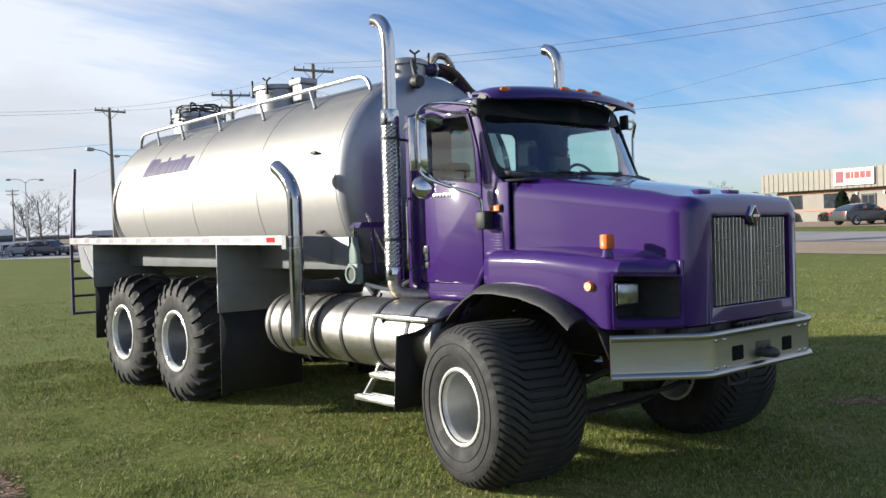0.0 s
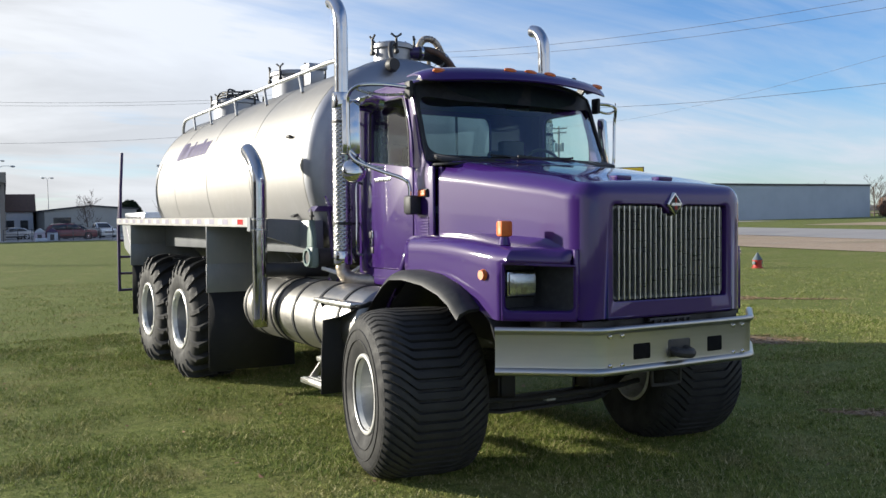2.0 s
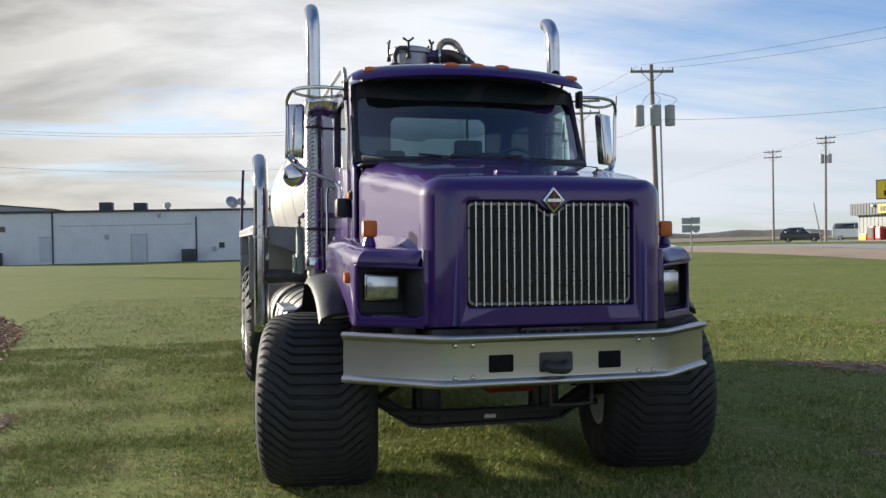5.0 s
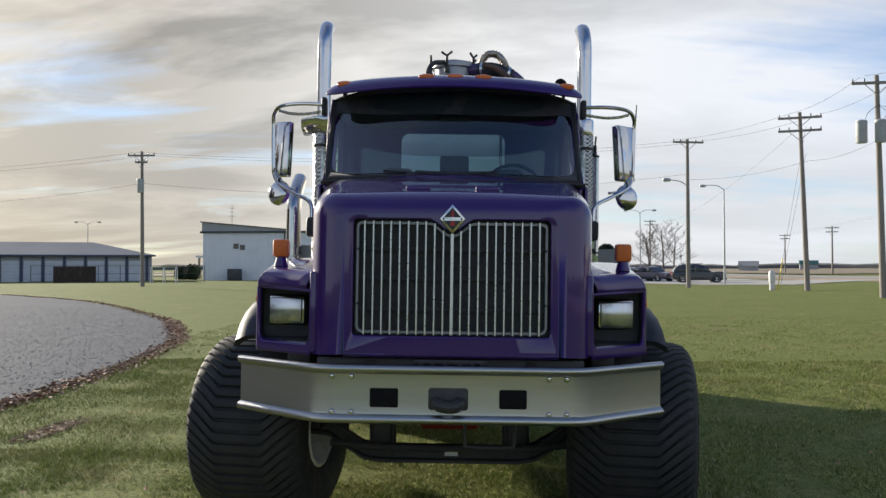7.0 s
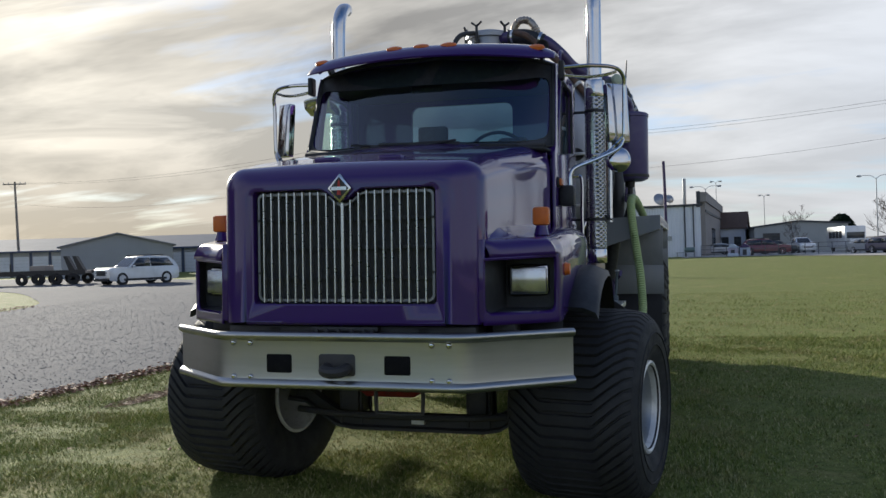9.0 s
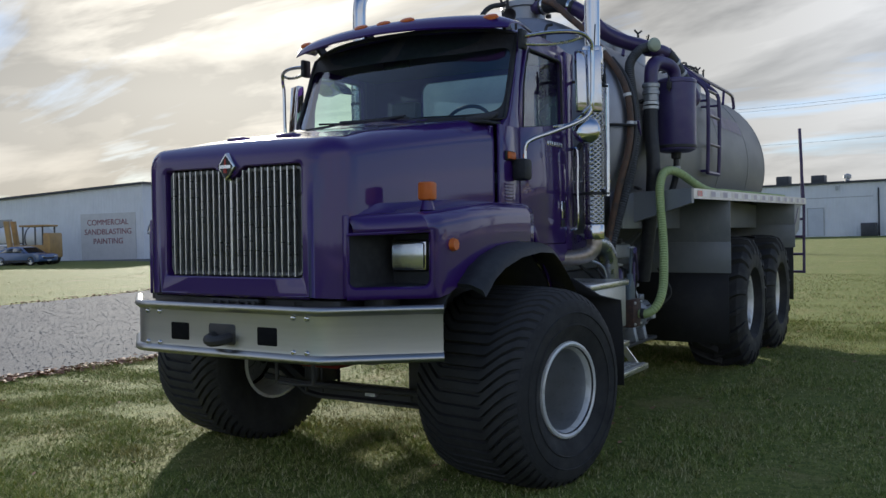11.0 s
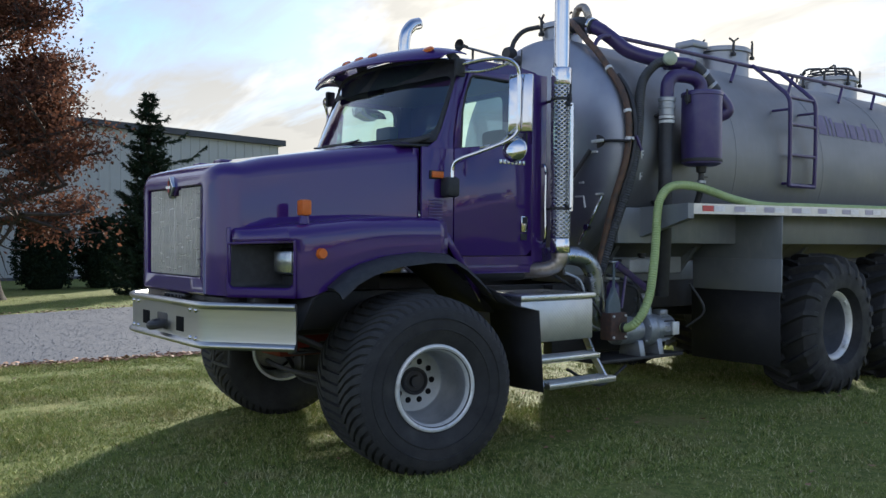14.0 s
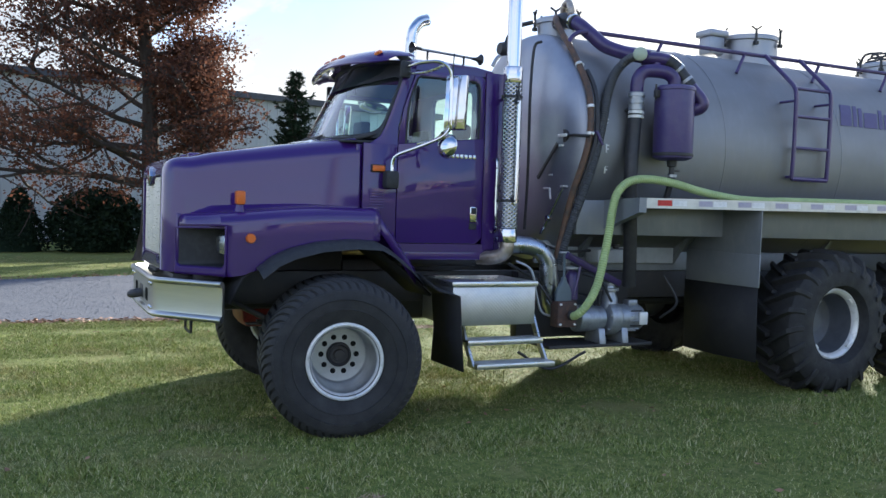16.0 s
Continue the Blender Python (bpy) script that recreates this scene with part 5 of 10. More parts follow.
def build_stack(s):
    x, y = s * 1.14, 2.47
    bm = B()
    path = [(x, y, 1.52), (x, y, 2.0), (x, y, 3.0), (x, y, 3.50), (x, y + 0.005, 3.64), (x, y + 0.03, 3.74), (x, y + 0.10, 3.825), (x, y + 0.19, 3.86)]
    tube(bm, bend(path, 5), 0.062, 18, caps=False)
    pipe = shell(part("exhaust_pipe", bm, CHROME, truck, "tall chrome exhaust pipe with curved tip", angle=60), 0.004)
    # perforated heat shield, slot by slot
    verts, faces = [], []
    n, rows, z0, z1, r = 44, 140, 1.62, 2.88, 0.084
    dz = (z1 - z0) / rows
    idx = {}
    def vert(i, k):
        key = (i, k % n)
        if key not in idx:
            a = 2 * math.pi * (k % n) / n
            idx[key] = len(verts)
            verts.append((x + r * math.cos(a), y + r * math.sin(a), z0 + dz * (i + (0.60 if i % 2 else 0.0))))
        return idx[key]
    for i in range(rows):
        for k in range(n):
            outer_side = math.cos(2 * math.pi * (k + 0.5) / n - (radians(25) if s > 0 else radians(155))) > -0.25
            if outer_side and i % 2 == 1 and (k + (2 if (i // 2) % 2 else 0)) % 4 in (0, 1):
                continue
            faces.append((vert(i, k), vert(i, k + 1), vert(i + 1, k + 1), vert(i + 1, k)))
    shell(solid("heat_shield", verts, faces, SHIELD, pipe, "perforated chrome heat shield", smooth=True), 0.003)
    bm = B()
    for a, b in ((1.50, 1.62), (2.88, 3.02)):
        bm = B()
        lathe(bm, [(0.06, a), (0.082, a), (0.085, a + 0.01), (0.085, b - 0.01), (0.080, b), (0.06, b)], 28, at(x, y, 0) @ X_TO_Z)
        part("shield_collar", bm, CHROME, pipe)
    for z in (1.85, 2.75):
        bm = B()
        lathe(bm, [(0.086, z), (0.089, z + 0.003), (0.089, z + 0.022), (0.086, z + 0.025)], 24, at(x, y, 0) @ X_TO_Z)
        box(bm, (x - 0.012, y - 0.105, z), (x + 0.012, y - 0.085, z + 0.025), 0.003)
        box(bm, (min(x, s * 0.95), y - 0.015, z + 0.002), (max(x, s * 0.95), y + 0.015, z + 0.022), 0.003)
        part("stack_clamp", bm, FRAME, pipe)
    if s > 0:
        bm = B()
        tube(bm, [(x + 0.118, y, 1.84), (x + 0.118, y, 2.72)], 0.018, 12)
        bar = part("stack_grab_bar", bm, CHROME, pipe, "chrome grab bar beside the exhaust")
        for z in (1.86, 2.70):
            bm = B()
            tube(bm, bend([(x + 0.08, y - 0.02, z + 0.03), (x + 0.10, y - 0.01, z + 0.01), (x + 0.13, y, z)], 3), 0.016, 8)
            part("bar_clamp", bm, BLACK, bar)
        bm = B()
        tube(bm, [(x + 0.10, y, 2.72), (x + 0.10, y, 2.80)], 0.014, 8)
        tube(bm, [(x + 0.10, y, 2.80), (x + 0.107, y, 2.88)], 0.008, 6)
        part("aerial_mount", bm, BLACK, bar)
    bm = B()
    run = [(x - 0.04, y - 0.03, 1.385), (x - 0.13, y - 0.09, 1.355), (x - 0.30, y - 0.16, 1.35)] if s > 0 else [(x + 0.03, y - 0.05, 1.38), (x + 0.12, y - 0.14, 1.355), (x + 0.3, y - 0.28, 1.35)]
    P, R = ribbed(bend([(x, y, 1.52), (x, y - 0.005, 1.44)] + run, 6), 0.062, 0.05, 0.0012, 0.012)
    tube(bm, P, R, 18)
    part("flex_pipe", bm, FLEX, truck, "heat-stained exhaust elbow")
    bm = B()
    tube(bm, [run[-1], (s * (0.62 if s > 0 else 0.8), 1.5, 1.34)], 0.085, 16)
    part("muffler", bm, FRAME if s > 0 else FLEX, truck)


def tread_bars(ty, m, bars, bar_mesh, halves=(-1, 1)):
    """Tread bars, staggered left and right, sharing one mesh a side."""
    for h in halves:
        first = None
        for i in range(bars):
            turn = m @ Matrix.Rotation(2 * math.pi * (i + (0.5 if h > 0 else 0)) / bars, 4, "X")
            if first is None:
                first = part("tread_bar", bar_mesh(h), RUBBER, ty, angle=30)
                ob = first
            else:
                ob = new("tread_bar", first.data)
                ob.parent = ty
            ob.matrix_local = turn


def tyre_front(name, m, s):
    """A wide flotation tyre with chevron bars; the wheel's outer side looks along +x."""
    bm = B()
    R, W = 0.600, 0.40
    prof = [(0.280, -0.345), (0.312, -0.372), (0.40, -0.405), (0.50, -0.408), (0.548, -0.385), (0.578, -0.34), (0.592, -0.26), (R, -0.12), (R + 0.002, 0), (R, 0.12), (0.592, 0.26), (0.578, 0.34), (0.548, 0.385), (0.50, 0.408), (0.40, 0.405), (0.312, 0.372), (0.280, 0.345)]
    lathe(bm, prof, 64)
    def rad(w):
        w = abs(w)
        pts = [(0, R + 0.002), (0.12, R), (0.26, 0.592), (0.34, 0.578), (0.385, 0.548), (0.405, 0.51)]
        for (a, u), (b, v) in zip(pts, pts[1:]):
            if w <= b:
                return u + (v - u) * (w - a) / (b - a)
        return 0.51
    side = -1 if s > 0 else 1

    def bar_mesh(h):
        t = B()
        rings = []
        cross = ((0.150, 0.0, 0.049), (0.17, 0.010, 0.049), (0.22, 0.080, 0.050), (0.28, 0.165, 0.050), (0.34, 0.240, 0.049), (0.372, 0.272, 0.046), (0.394, 0.285, 0.040))
        for w, sweep, th in [(-a, b, c) for a, b, c in cross[::-1]] + list(cross):
            q = abs(w)
            r0, r1 = rad(w) - 0.006, rad(w) + (0.026 if q < 0.30 else 0.020 if q < 0.35 else 0.010 if q < 0.38 else 0.001)
            wo = w
            rings.append([(wo, r * math.cos(side * sweep + da * th / 0.6), r * math.sin(side * sweep + da * th / 0.6)) for r, da in ((r0, -0.60), (r1, -0.45), (r1, 0.45), (r0, 0.60))])
        loft(t, rings, closed=True, cap=True)
        return t
    for r, x in ((0.40, 0.408), (0.475, 0.411)):
        lathe(bm, [(r - 0.006, x - 0.004), (r - 0.003, x + 0.003), (r + 0.003, x + 0.003), (r + 0.006, x - 0.004)], 64)
    bm.transform(m)
    ty = part(name, bm, RUBBER, truck, "wide flotation tyre with chevron tread", angle=30)
    tread_bars(ty, m, 54, bar_mesh, (0,))
    return ty


def wheel_front(s):
    steer = radians(-10.5)
    m = at(s * 0.85, 0.98, 0.60) @ Matrix.Rotation(steer, 4, "Z") @ at(s * 0.40, 0, 0) @ Matrix.Rotation(0 if s > 0 else math.pi, 4, "Z")
    ty = tyre_front("front_tyre", m, s)
    bm = B()
    lathe(bm, [(0.268, 0.345), (0.289, 0.352), (0.298, 0.364), (0.294, 0.377), (0.280, 0.382), (0.266, 0.374), (0.256, 0.352), (0.249, 0.33)], 56, m)
    part("rim_ring", bm, RIM_WHITE, ty, "off-white wheel rim ring", angle=40)
    bm = B()
    lathe(bm, [(0.2615, 0.364), (0.2615, 0.3685), (0.2655, 0.3765), (0.2665, 0.372)], 48, m)
    part("rim_groove", bm, FRAME, ty)
    bm = B()
    lathe(bm, [(0.252, 0.335), (0.242, 0.30), (0.237, 0.20), (0.232, 0.05), (0.222, 0.026), (0.214, 0.020), (0.0, 0.020)], 56, m)
    part("rim_dish", bm, RIM_SILVER, ty, "silver dished wheel centre with dark discs for stud holes", angle=35)
    bm = B()
    lathe(bm, [(0.098, 0.012), (0.096, 0.05), (0.088, 0.058), (0.080, 0.060), (0.070, 0.045), (0.045, 0.045), (0.040, 0.075), (0, 0.078)], 28, m)
    part("hub", bm, FRAME, ty)
    # near-black discs on the dish paint the shade of uncut stud holes
    for k in range(10):
        a = 2 * math.pi * k / 10
        bm = B()
        lathe(bm, [(0, 0.0225), (0.0215, 0.0225), (0.0225, 0.017)], 16, m @ at(0, 0.140 * math.cos(a), 0.140 * math.sin(a)))
        part("stud_hole_disc", bm, SLOT, ty)
    bm = B()
    lathe(bm, [(0.268, -0.345), (0.29, -0.36), (0.268, -0.37), (0.243, -0.30), (0.238, 0.0)], 40, m)
    part("rim_inside", bm, RIM_WHITE, ty)


def wheel_rear(s, y):
    m = at(s * 1.32, y, 0.735) @ Matrix.Rotation(0 if s > 0 else math.pi, 4, "Z")
    bm = B()
    R = 0.690
    sink = 0.09 if s > 0 else 0.0
    prof = [(0.345, -0.27), (0.37, -0.30), (0.46, -0.325), (0.57, -0.315), (0.635, -0.29), (0.668, -0.25), (0.682, -0.16), (R, 0), (0.682, 0.16), (0.668, 0.25), (0.635, 0.29), (0.57, 0.315), (0.46, 0.325), (0.40, 0.312), (0.372, 0.30 - sink), (0.345, 0.27 - sink)]
    lathe(bm, prof, 60)
    def rad(w):
        w = abs(w)
        pts = [(0, R), (0.16, 0.682), (0.25, 0.668), (0.29, 0.635), (0.32, 0.56)]
        for (a, u), (b, v) in zip(pts, pts[1:]):
            if w <= b:
                return u + (v - u) * (w - a) / (b - a)
        return 0.56
    def bar_mesh(h):
        t = B()
        rings = []
        for w, sw, th in ((-0.03, 0.0, 0.045), (0.08, 0.075, 0.045), (0.19, 0.165, 0.05), (0.27, 0.235, 0.055), (0.318, 0.265, 0.06), (0.332, 0.27, 0.055)):
            r1 = rad(w) + (0.066 if w < 0.28 else 0.062 if w < 0.32 else -0.02)
            r0 = rad(w) - 0.01
            rings.append([(h * w, r * math.cos(-sw + da * th / 0.7), r * math.sin(-sw + da * th / 0.7)) for r, da in ((r0, -0.62), (r1, -0.40), (r1, 0.40), (r0, 0.62))])
        loft(t, rings, closed=True, cap=True)
        return t
    bm.transform(m)
    ty = part("rear_tyre", bm, RUBBER, truck, "deep-lugged tractor-pattern tyre", angle=30)
    tread_bars(ty, m, 21, bar_mesh)
    bm = B()
    m = m @ at(-sink, 0, 0)
    lathe(bm, [(0.325, 0.27), (0.352, 0.278), (0.366, 0.295), (0.362, 0.312), (0.345, 0.318), (0.328, 0.308), (0.312, 0.285), (0.305, 0.25)], 56, m)
    ring = part("rim_ring", bm, RIM_WHITE, ty, "off-white rear wheel rim ring", angle=40)
    bm = B()
    lathe(bm, [(0.307, 0.26), (0.298, 0.22), (0.292, 0.06), (0.27, 0.02), (0.17, 0.0), (0.12, 0.005), (0.11, 0.06), (0, 0.065)], 56, m)
    part("rim_dish", bm, RIM_GREY, ty, "grey dished wheel centre", angle=35)
    for k in range(4):
        a = radians(45 + 90 * k)
        bm = B()
        t = B()
        box(t, (0.285, -0.03, -0.022), (0.315, 0.03, 0.022), 0.006)
        add(bm, t, m @ Matrix.Rotation(a, 4, "X") @ at(0, 0, 0.33))
        part("rim_lug", bm, RIM_WHITE, ring)


def build_chassis():
    for s in (-1, 1):
        bm = B()
        box(bm, (s * 0.40, -0.3, 0.92), (s * 0.49, 9.4, 1.20), 0.012)
        part("frame_rail", bm, FRAME, truck, "black steel frame rail")
        bm = B()
        for k in range(5):
            box(bm, (s * 0.42, 0.35 + 0.09 * k, 0.74 + 0.02 * k), (s * 0.50, 1.60 - 0.09 * k, 0.758 + 0.02 * k), 0.004)
        part("leaf_spring", bm, FRAME, truck)
        bm = B()
        tube(bm, bend([(s * 0.5, 0.2, 0.95), (s * 0.7, 0.5, 0.8), (s * 0.86, 0.82, 0.62)], 4), 0.025, 8)
        part("steering_link", bm, FRAME, truck)
    bm = B()
    web = [(-0.98, 0.60), (-0.84, 0.585), (-0.72, 0.50), (-0.60, 0.425), (-0.48, 0.405), (0.48, 0.405), (0.60, 0.425), (0.72, 0.50), (0.84, 0.585), (0.98, 0.60)]
    section = [(-0.05, -0.06), (0.05, -0.06), (0.05, -0.04), (0.018, -0.028), (0.018, 0.028), (0.05, 0.04), (0.05, 0.06), (-0.05, 0.06), (-0.05, 0.04), (-0.018, 0.028), (-0.018, -0.028), (-0.05, -0.04)]
    loft(bm, [[(x, 1.03 + dy, z + dz) for dy, dz in section] for x, z in web], closed=True, cap=True)
    axle = part("front_axle", bm, FRAME, truck, "black drop-centre front axle beam")
    bm = B()
    box(bm, (-0.03, 0.968, 0.40), (0.06, 1.02, 0.432))
    part("axle_label", bm, WHITE_TAPE, axle, "small white label")
    for s in (-1, 1):
        bm = B()
        box(bm, (s * 0.40, 0.90, 0.462), (s * 0.53, 1.16, 0.76), 0.012)
        for y in (0.93, 1.13):
            tube(bm, [(s * 0.39, y, 0.40), (s * 0.39, y, 0.80)], 0.012, 8)
            tube(bm, [(s * 0.54, y, 0.40), (s * 0.54, y, 0.80)], 0.012, 8)
        part("spring_seat", bm, FRAME, axle)
    bm = B()
    tube(bm, bend([(-0.80, 0.78, 0.52), (-0.4, 0.74, 0.50), (0.4, 0.74, 0.50), (0.80, 0.78, 0.52)], 4), 0.022, 8)
    part("tie_rod", bm, FRAME, axle)
    bm = B()
    loft(bm, [[(x, y, z) for x, y in ((-w, a), (w, a), (w, b), (-w, b))] for w, a, b, z in ((0.12, 0.46, 0.80, 0.675), (0.17, 0.42, 0.84, 0.685), (0.21, 0.38, 0.88, 0.74), (0.22, 0.36, 0.90, 0.90))], closed=True, cap=True)
    part("oil_pan", bm, SUMP_RED, truck, "red engine sump", bevel=0.012)
    # unseen box where a gearbox would sit, added to block sun passing underneath
    bm = B()
    box(bm, (-0.26, 1.25, 0.72), (0.26, 2.2, 1.30), 0.06)
    part("unseen_gearbox_block", bm, FRAME, truck)
    bm = B()
    box(bm, (-0.33, 0.0, 0.85), (0.33, 1.25, 1.9), 0.06)
    part("engine_block", bm, FRAME, truck)
    bm = B()
    tube(bm, [(0, 1.4, 0.95), (0, 6.1, 0.80)], 0.05, 10)
    part("drive_shaft", bm, FRAME, truck)
    for y in (6.1, 7.72):
        bm = B()
        tube(bm, [(-1.25, y, 0.735), (-0.3, y, 0.735), (-0.2, y, 0.735), (0.2, y, 0.735), (0.3, y, 0.735), (1.25, y, 0.735)], [0.09, 0.09, 0.2, 0.2, 0.09, 0.09], 14)
        part("rear_axle", bm, FRAME, truck)
    for s in (-1, 1):
        bm = B()
        box(bm, (s * 0.5, 6.3, 0.80), (s * 0.62, 7.5, 0.95), 0.04)
        part("walking_beam", bm, FRAME, truck)


build_hood()
build_grille()
for s in (-1, 1):
    build_fender(s)
build_bumper()
build_cab()
build_interior()
for s in (-1, 1):
    build_mirror(s)
    build_stack(s)
    wheel_front(s)
    for y in (6.10, 7.72):
        wheel_rear(s, y)
build_chassis()

# ---- the tank and what is built on it ----
TZ, TR = 2.43, 1.145            # height of the tank's axis, its radius
DECK = 0.012                    # the deck rises slightly to the rear


def deck_z(y):
    return 1.885 + DECK * (y - 3.6)


def build_tank():
    bm = B()
    lathe(bm, [(TR, 3.34), (TR, 3.5), (TR, 5.0), (TR, 6.6), (TR, 8.2), (TR, 9.22)], 96, at(0, 0, TZ) @ X_TO_Y)
    tank = part("tank", bm, STEEL, truck, "brushed stainless steel vacuum tank", angle=50)
    for y0, y1, sgn, nm in ((3.34, 3.12, -1, "front_head"), (9.22, 9.46, 1, "rear_head")):
        bm = B()
        lathe(bm, [(TR, y0), (TR - 0.012, y0 + sgn * 0.05), (TR - 0.06, y0 + sgn * 0.11), (TR * 0.82, y0 + sgn * 0.165), (TR * 0.5, y0 + sgn * 0.205), (TR * 0.25, y1 - sgn * 0.004), (0, y1)], 96, at(0, 0, TZ) @ X_TO_Y)
        part(nm, bm, HEAD_STEEL, tank, "dished grey tank head", angle=60)
    for y in (3.36, 4.92, 6.55, 8.1, 9.2):
        bm = B()
        lathe(bm, [(TR - 0.002, y - 0.008), (TR + 0.004, y - 0.004), (TR + 0.004, y + 0.004), (TR - 0.002, y + 0.008)], 96, at(0, 0, TZ) @ X_TO_Y)
        part("weld_seam", bm, STEEL, tank, angle=60)
    # small brackets on the flanks
    for s in (-1, 1):
        for y, a in ((3.75, 16), (3.78, -24)):
            bm = B()
            t = B()
            box(t, (TR - 0.01, -0.05, -0.012), (TR + 0.05, 0.04, 0.012), 0.004)
            add(bm, t, at(0, y, TZ) @ Matrix.Rotation(radians(-a if s > 0 else 180 + a), 4, "Y"))
            part("tank_bracket", bm, FRAME, tank)
    # tank cradle on the frame
    for y in (3.6, 4.8, 6.9, 8.9):
        bm = B()
        prism(bm, [(-0.75, 1.55), (-0.45, 1.18), (0.45, 1.18), (0.75, 1.55), (0.4, 1.38), (-0.4, 1.38)], "y", y, y + 0.06)
        part("tank_saddle", bm, GREY_PAINT, truck, "grey steel tank saddle")
    for s in (-1, 1):
        bm = B()
        box(bm, (s * 0.38, 3.3, 1.2), (s * 0.52, 9.3, 1.40), 0.01)
        part("sub_frame_rail", bm, GREY_PAINT, truck)
    # lettering as slanted plain bars, one for each letter
    for s in (-1, 1):
        widths = [0.17, 0.06, 0.06, 0.21, 0.06, 0.14, 0.15, 0.10, 0.15, 0.12]
        tall = [1.0, 1.0, 0.92, 0.72, 0.92, 0.72, 0.72, 0.92, 0.72, 0.72]
        u = 0.0
        total = sum(widths) + 0.026 * 9
        y_first = 6.58 if s > 0 else 6.80 + total
        for w, h in zip(widths, tall):
            verts, faces = [], []
            H = 0.27 * h
            for i in range(5):
                q = i / 4
                ang = (2.82 - TZ + H * q) / TR
                slant = 0.10 * q * h
                for e in (0, w):
                    yy = y_first + (u + e + slant) * (1 if s > 0 else -1)
                    verts.append((s * (TR + 0.004) * math.cos(ang), yy, TZ + (TR + 0.004) * math.sin(ang)))
            for i in range(4):
                faces.append((2 * i, 2 * i + 1, 2 * i + 3, 2 * i + 2))
            solid("letter_bar", verts, faces, DECAL, tank)
            u += w + 0.026
    return tank


def build_deck(s):
    # fender deck, outer rail with tape, front gusset
    bm = B()
    loft(bm, [[(s * x, y, deck_z(y) + z) for x, z in ((0.95, 0.012), (1.60, 0.012), (1.60, 0.0), (0.95, 0.0))] for y in (3.58, 5.5, 7.5, 9.68)], closed=True, cap=True)
    deck = part("fender_deck", bm, GREY_PAINT, truck, "grey steel deck over the rear wheels")
    bm = B()
    loft(bm, [[(s * x, y, deck_z(y) + z) for x, z in ((1.60, -0.045), (1.635, -0.045), (1.635, 0.045), (1.60, 0.045))] for y in (3.58, 5.5, 7.5, 9.68)], closed=True, cap=True)
    part("deck_rail", bm, RAIL_ALU, truck, "aluminium deck rail with reflective tape")
    k = 0
    y = 3.70
    while y < 9.5:
        bm = B()
        w = 0.16
        loft(bm, [[(s * 1.6375, yy, deck_z(yy) - 0.022), (s * 1.6375, yy, deck_z(yy) + 0.028)] for yy in (y, y + w)])
        part("tape_patch", bm, (RED_LENS if k == 0 else WHITE_TAPE if k % 2 else LILAC), deck)
        y += 0.17 if k % 2 == 0 else 0.30
        k += 1
    bm = B()
    prism(bm, [(1.0, 1.60), (1.635, 1.80), (1.635, 1.93), (1.0, 1.90)] if s > 0 else [(-1.0, 1.60), (-1.635, 1.80), (-1.635, 1.93), (-1.0, 1.90)], "y", 3.50, 3.58)
    part("deck_gusset", bm, GREY_PAINT, truck, "grey tapered deck bracket")
    bm = B()
    box(bm, (s * 1.0, 3.20, 1.58), (s * 1.12, 9.6, 1.90), 0.01)
    part("deck_beam", bm, GREY_PAINT, truck)
    # transverse panels ahead of and behind the wheels, with rubber below
    for y, z0, zf in ((4.95, 1.12, 0.40 if s > 0 else 0.24), (8.74, 1.30, 0.58)):
        bm = B()
        box(bm, (s * 0.62, y, z0 + 0.30), (s * 1.63, y + 0.012, deck_z(y)), 0.003)
        box(bm, (s * 0.62, y - 0.008, z0), (s * 1.635, y + 0.008, z0 + 0.315), 0.003)
        panel = part("wheel_panel", bm, GREY_PAINT, truck, "grey sheet-steel splash panel")
        bm = B()
        loft(bm, [[(s * 0.60, y + 0.01, z0 + 0.02), (s * 1.1, y + 0.012, z0 + 0.02), (s * 1.61, y + 0.01, z0 + 0.02)], [(s * 0.60, y + 0.02, (z0 + zf) / 2), (s * 1.1, y - 0.02, (z0 + zf) / 2), (s * 1.61, y + 0.02, (z0 + zf) / 2)], [(s * 0.60, y + 0.03, zf), (s * 1.1, y, zf), (s * 1.605, y + 0.04, zf)]])
        shell(part("splash_flap", bm, FLAP, panel, "black rubber splash flap"), 0.01)
    for a, b in (((8.80, 1.9), (9.25, 1.9)), ):
        bm = B()
        prism(bm, [(8.76, 1.90), (9.45, 1.90), (9.30, 1.55), (8.76, 1.40)], "x", s * 1.58, s * 1.60)
        part("rear_gusset", bm, GREY_PAINT, truck)
    bm = B()
    tube(bm, [(s * 1.59, 8.76, 1.45), (s * 1.59, 9.2, 1.86)], 0.018, 8)
    part("deck_strut", bm, PURPLE_PIPE, truck)


def hose(name, pts, r, mat, label="", n=12, steps=6, parent=None):
    bm = B()
    tube(bm, bend(pts, steps), r, n)
    return part(name, bm, mat, parent or truck, label)


def band(name, spots, r, mat, parent):
    """Clamp rings, each at a place with the direction that it turns about."""
    for spot, d in spots:
        bm = B()
        m = Matrix.Translation(spot) @ Vector(d).to_track_quat("X", "Z").to_matrix().to_4x4()
        lathe(bm, [(r - 0.004, -0.016), (r + 0.005, -0.012), (r + 0.005, 0.012), (r - 0.004, 0.016)], 20, m)
        box_bolt = B()
        box(box_bolt, (-0.012, r, -0.014), (0.012, r + 0.022, 0.014), 0.003)
        add(bm, box_bolt, m)
        part(name, bm, mat, parent)


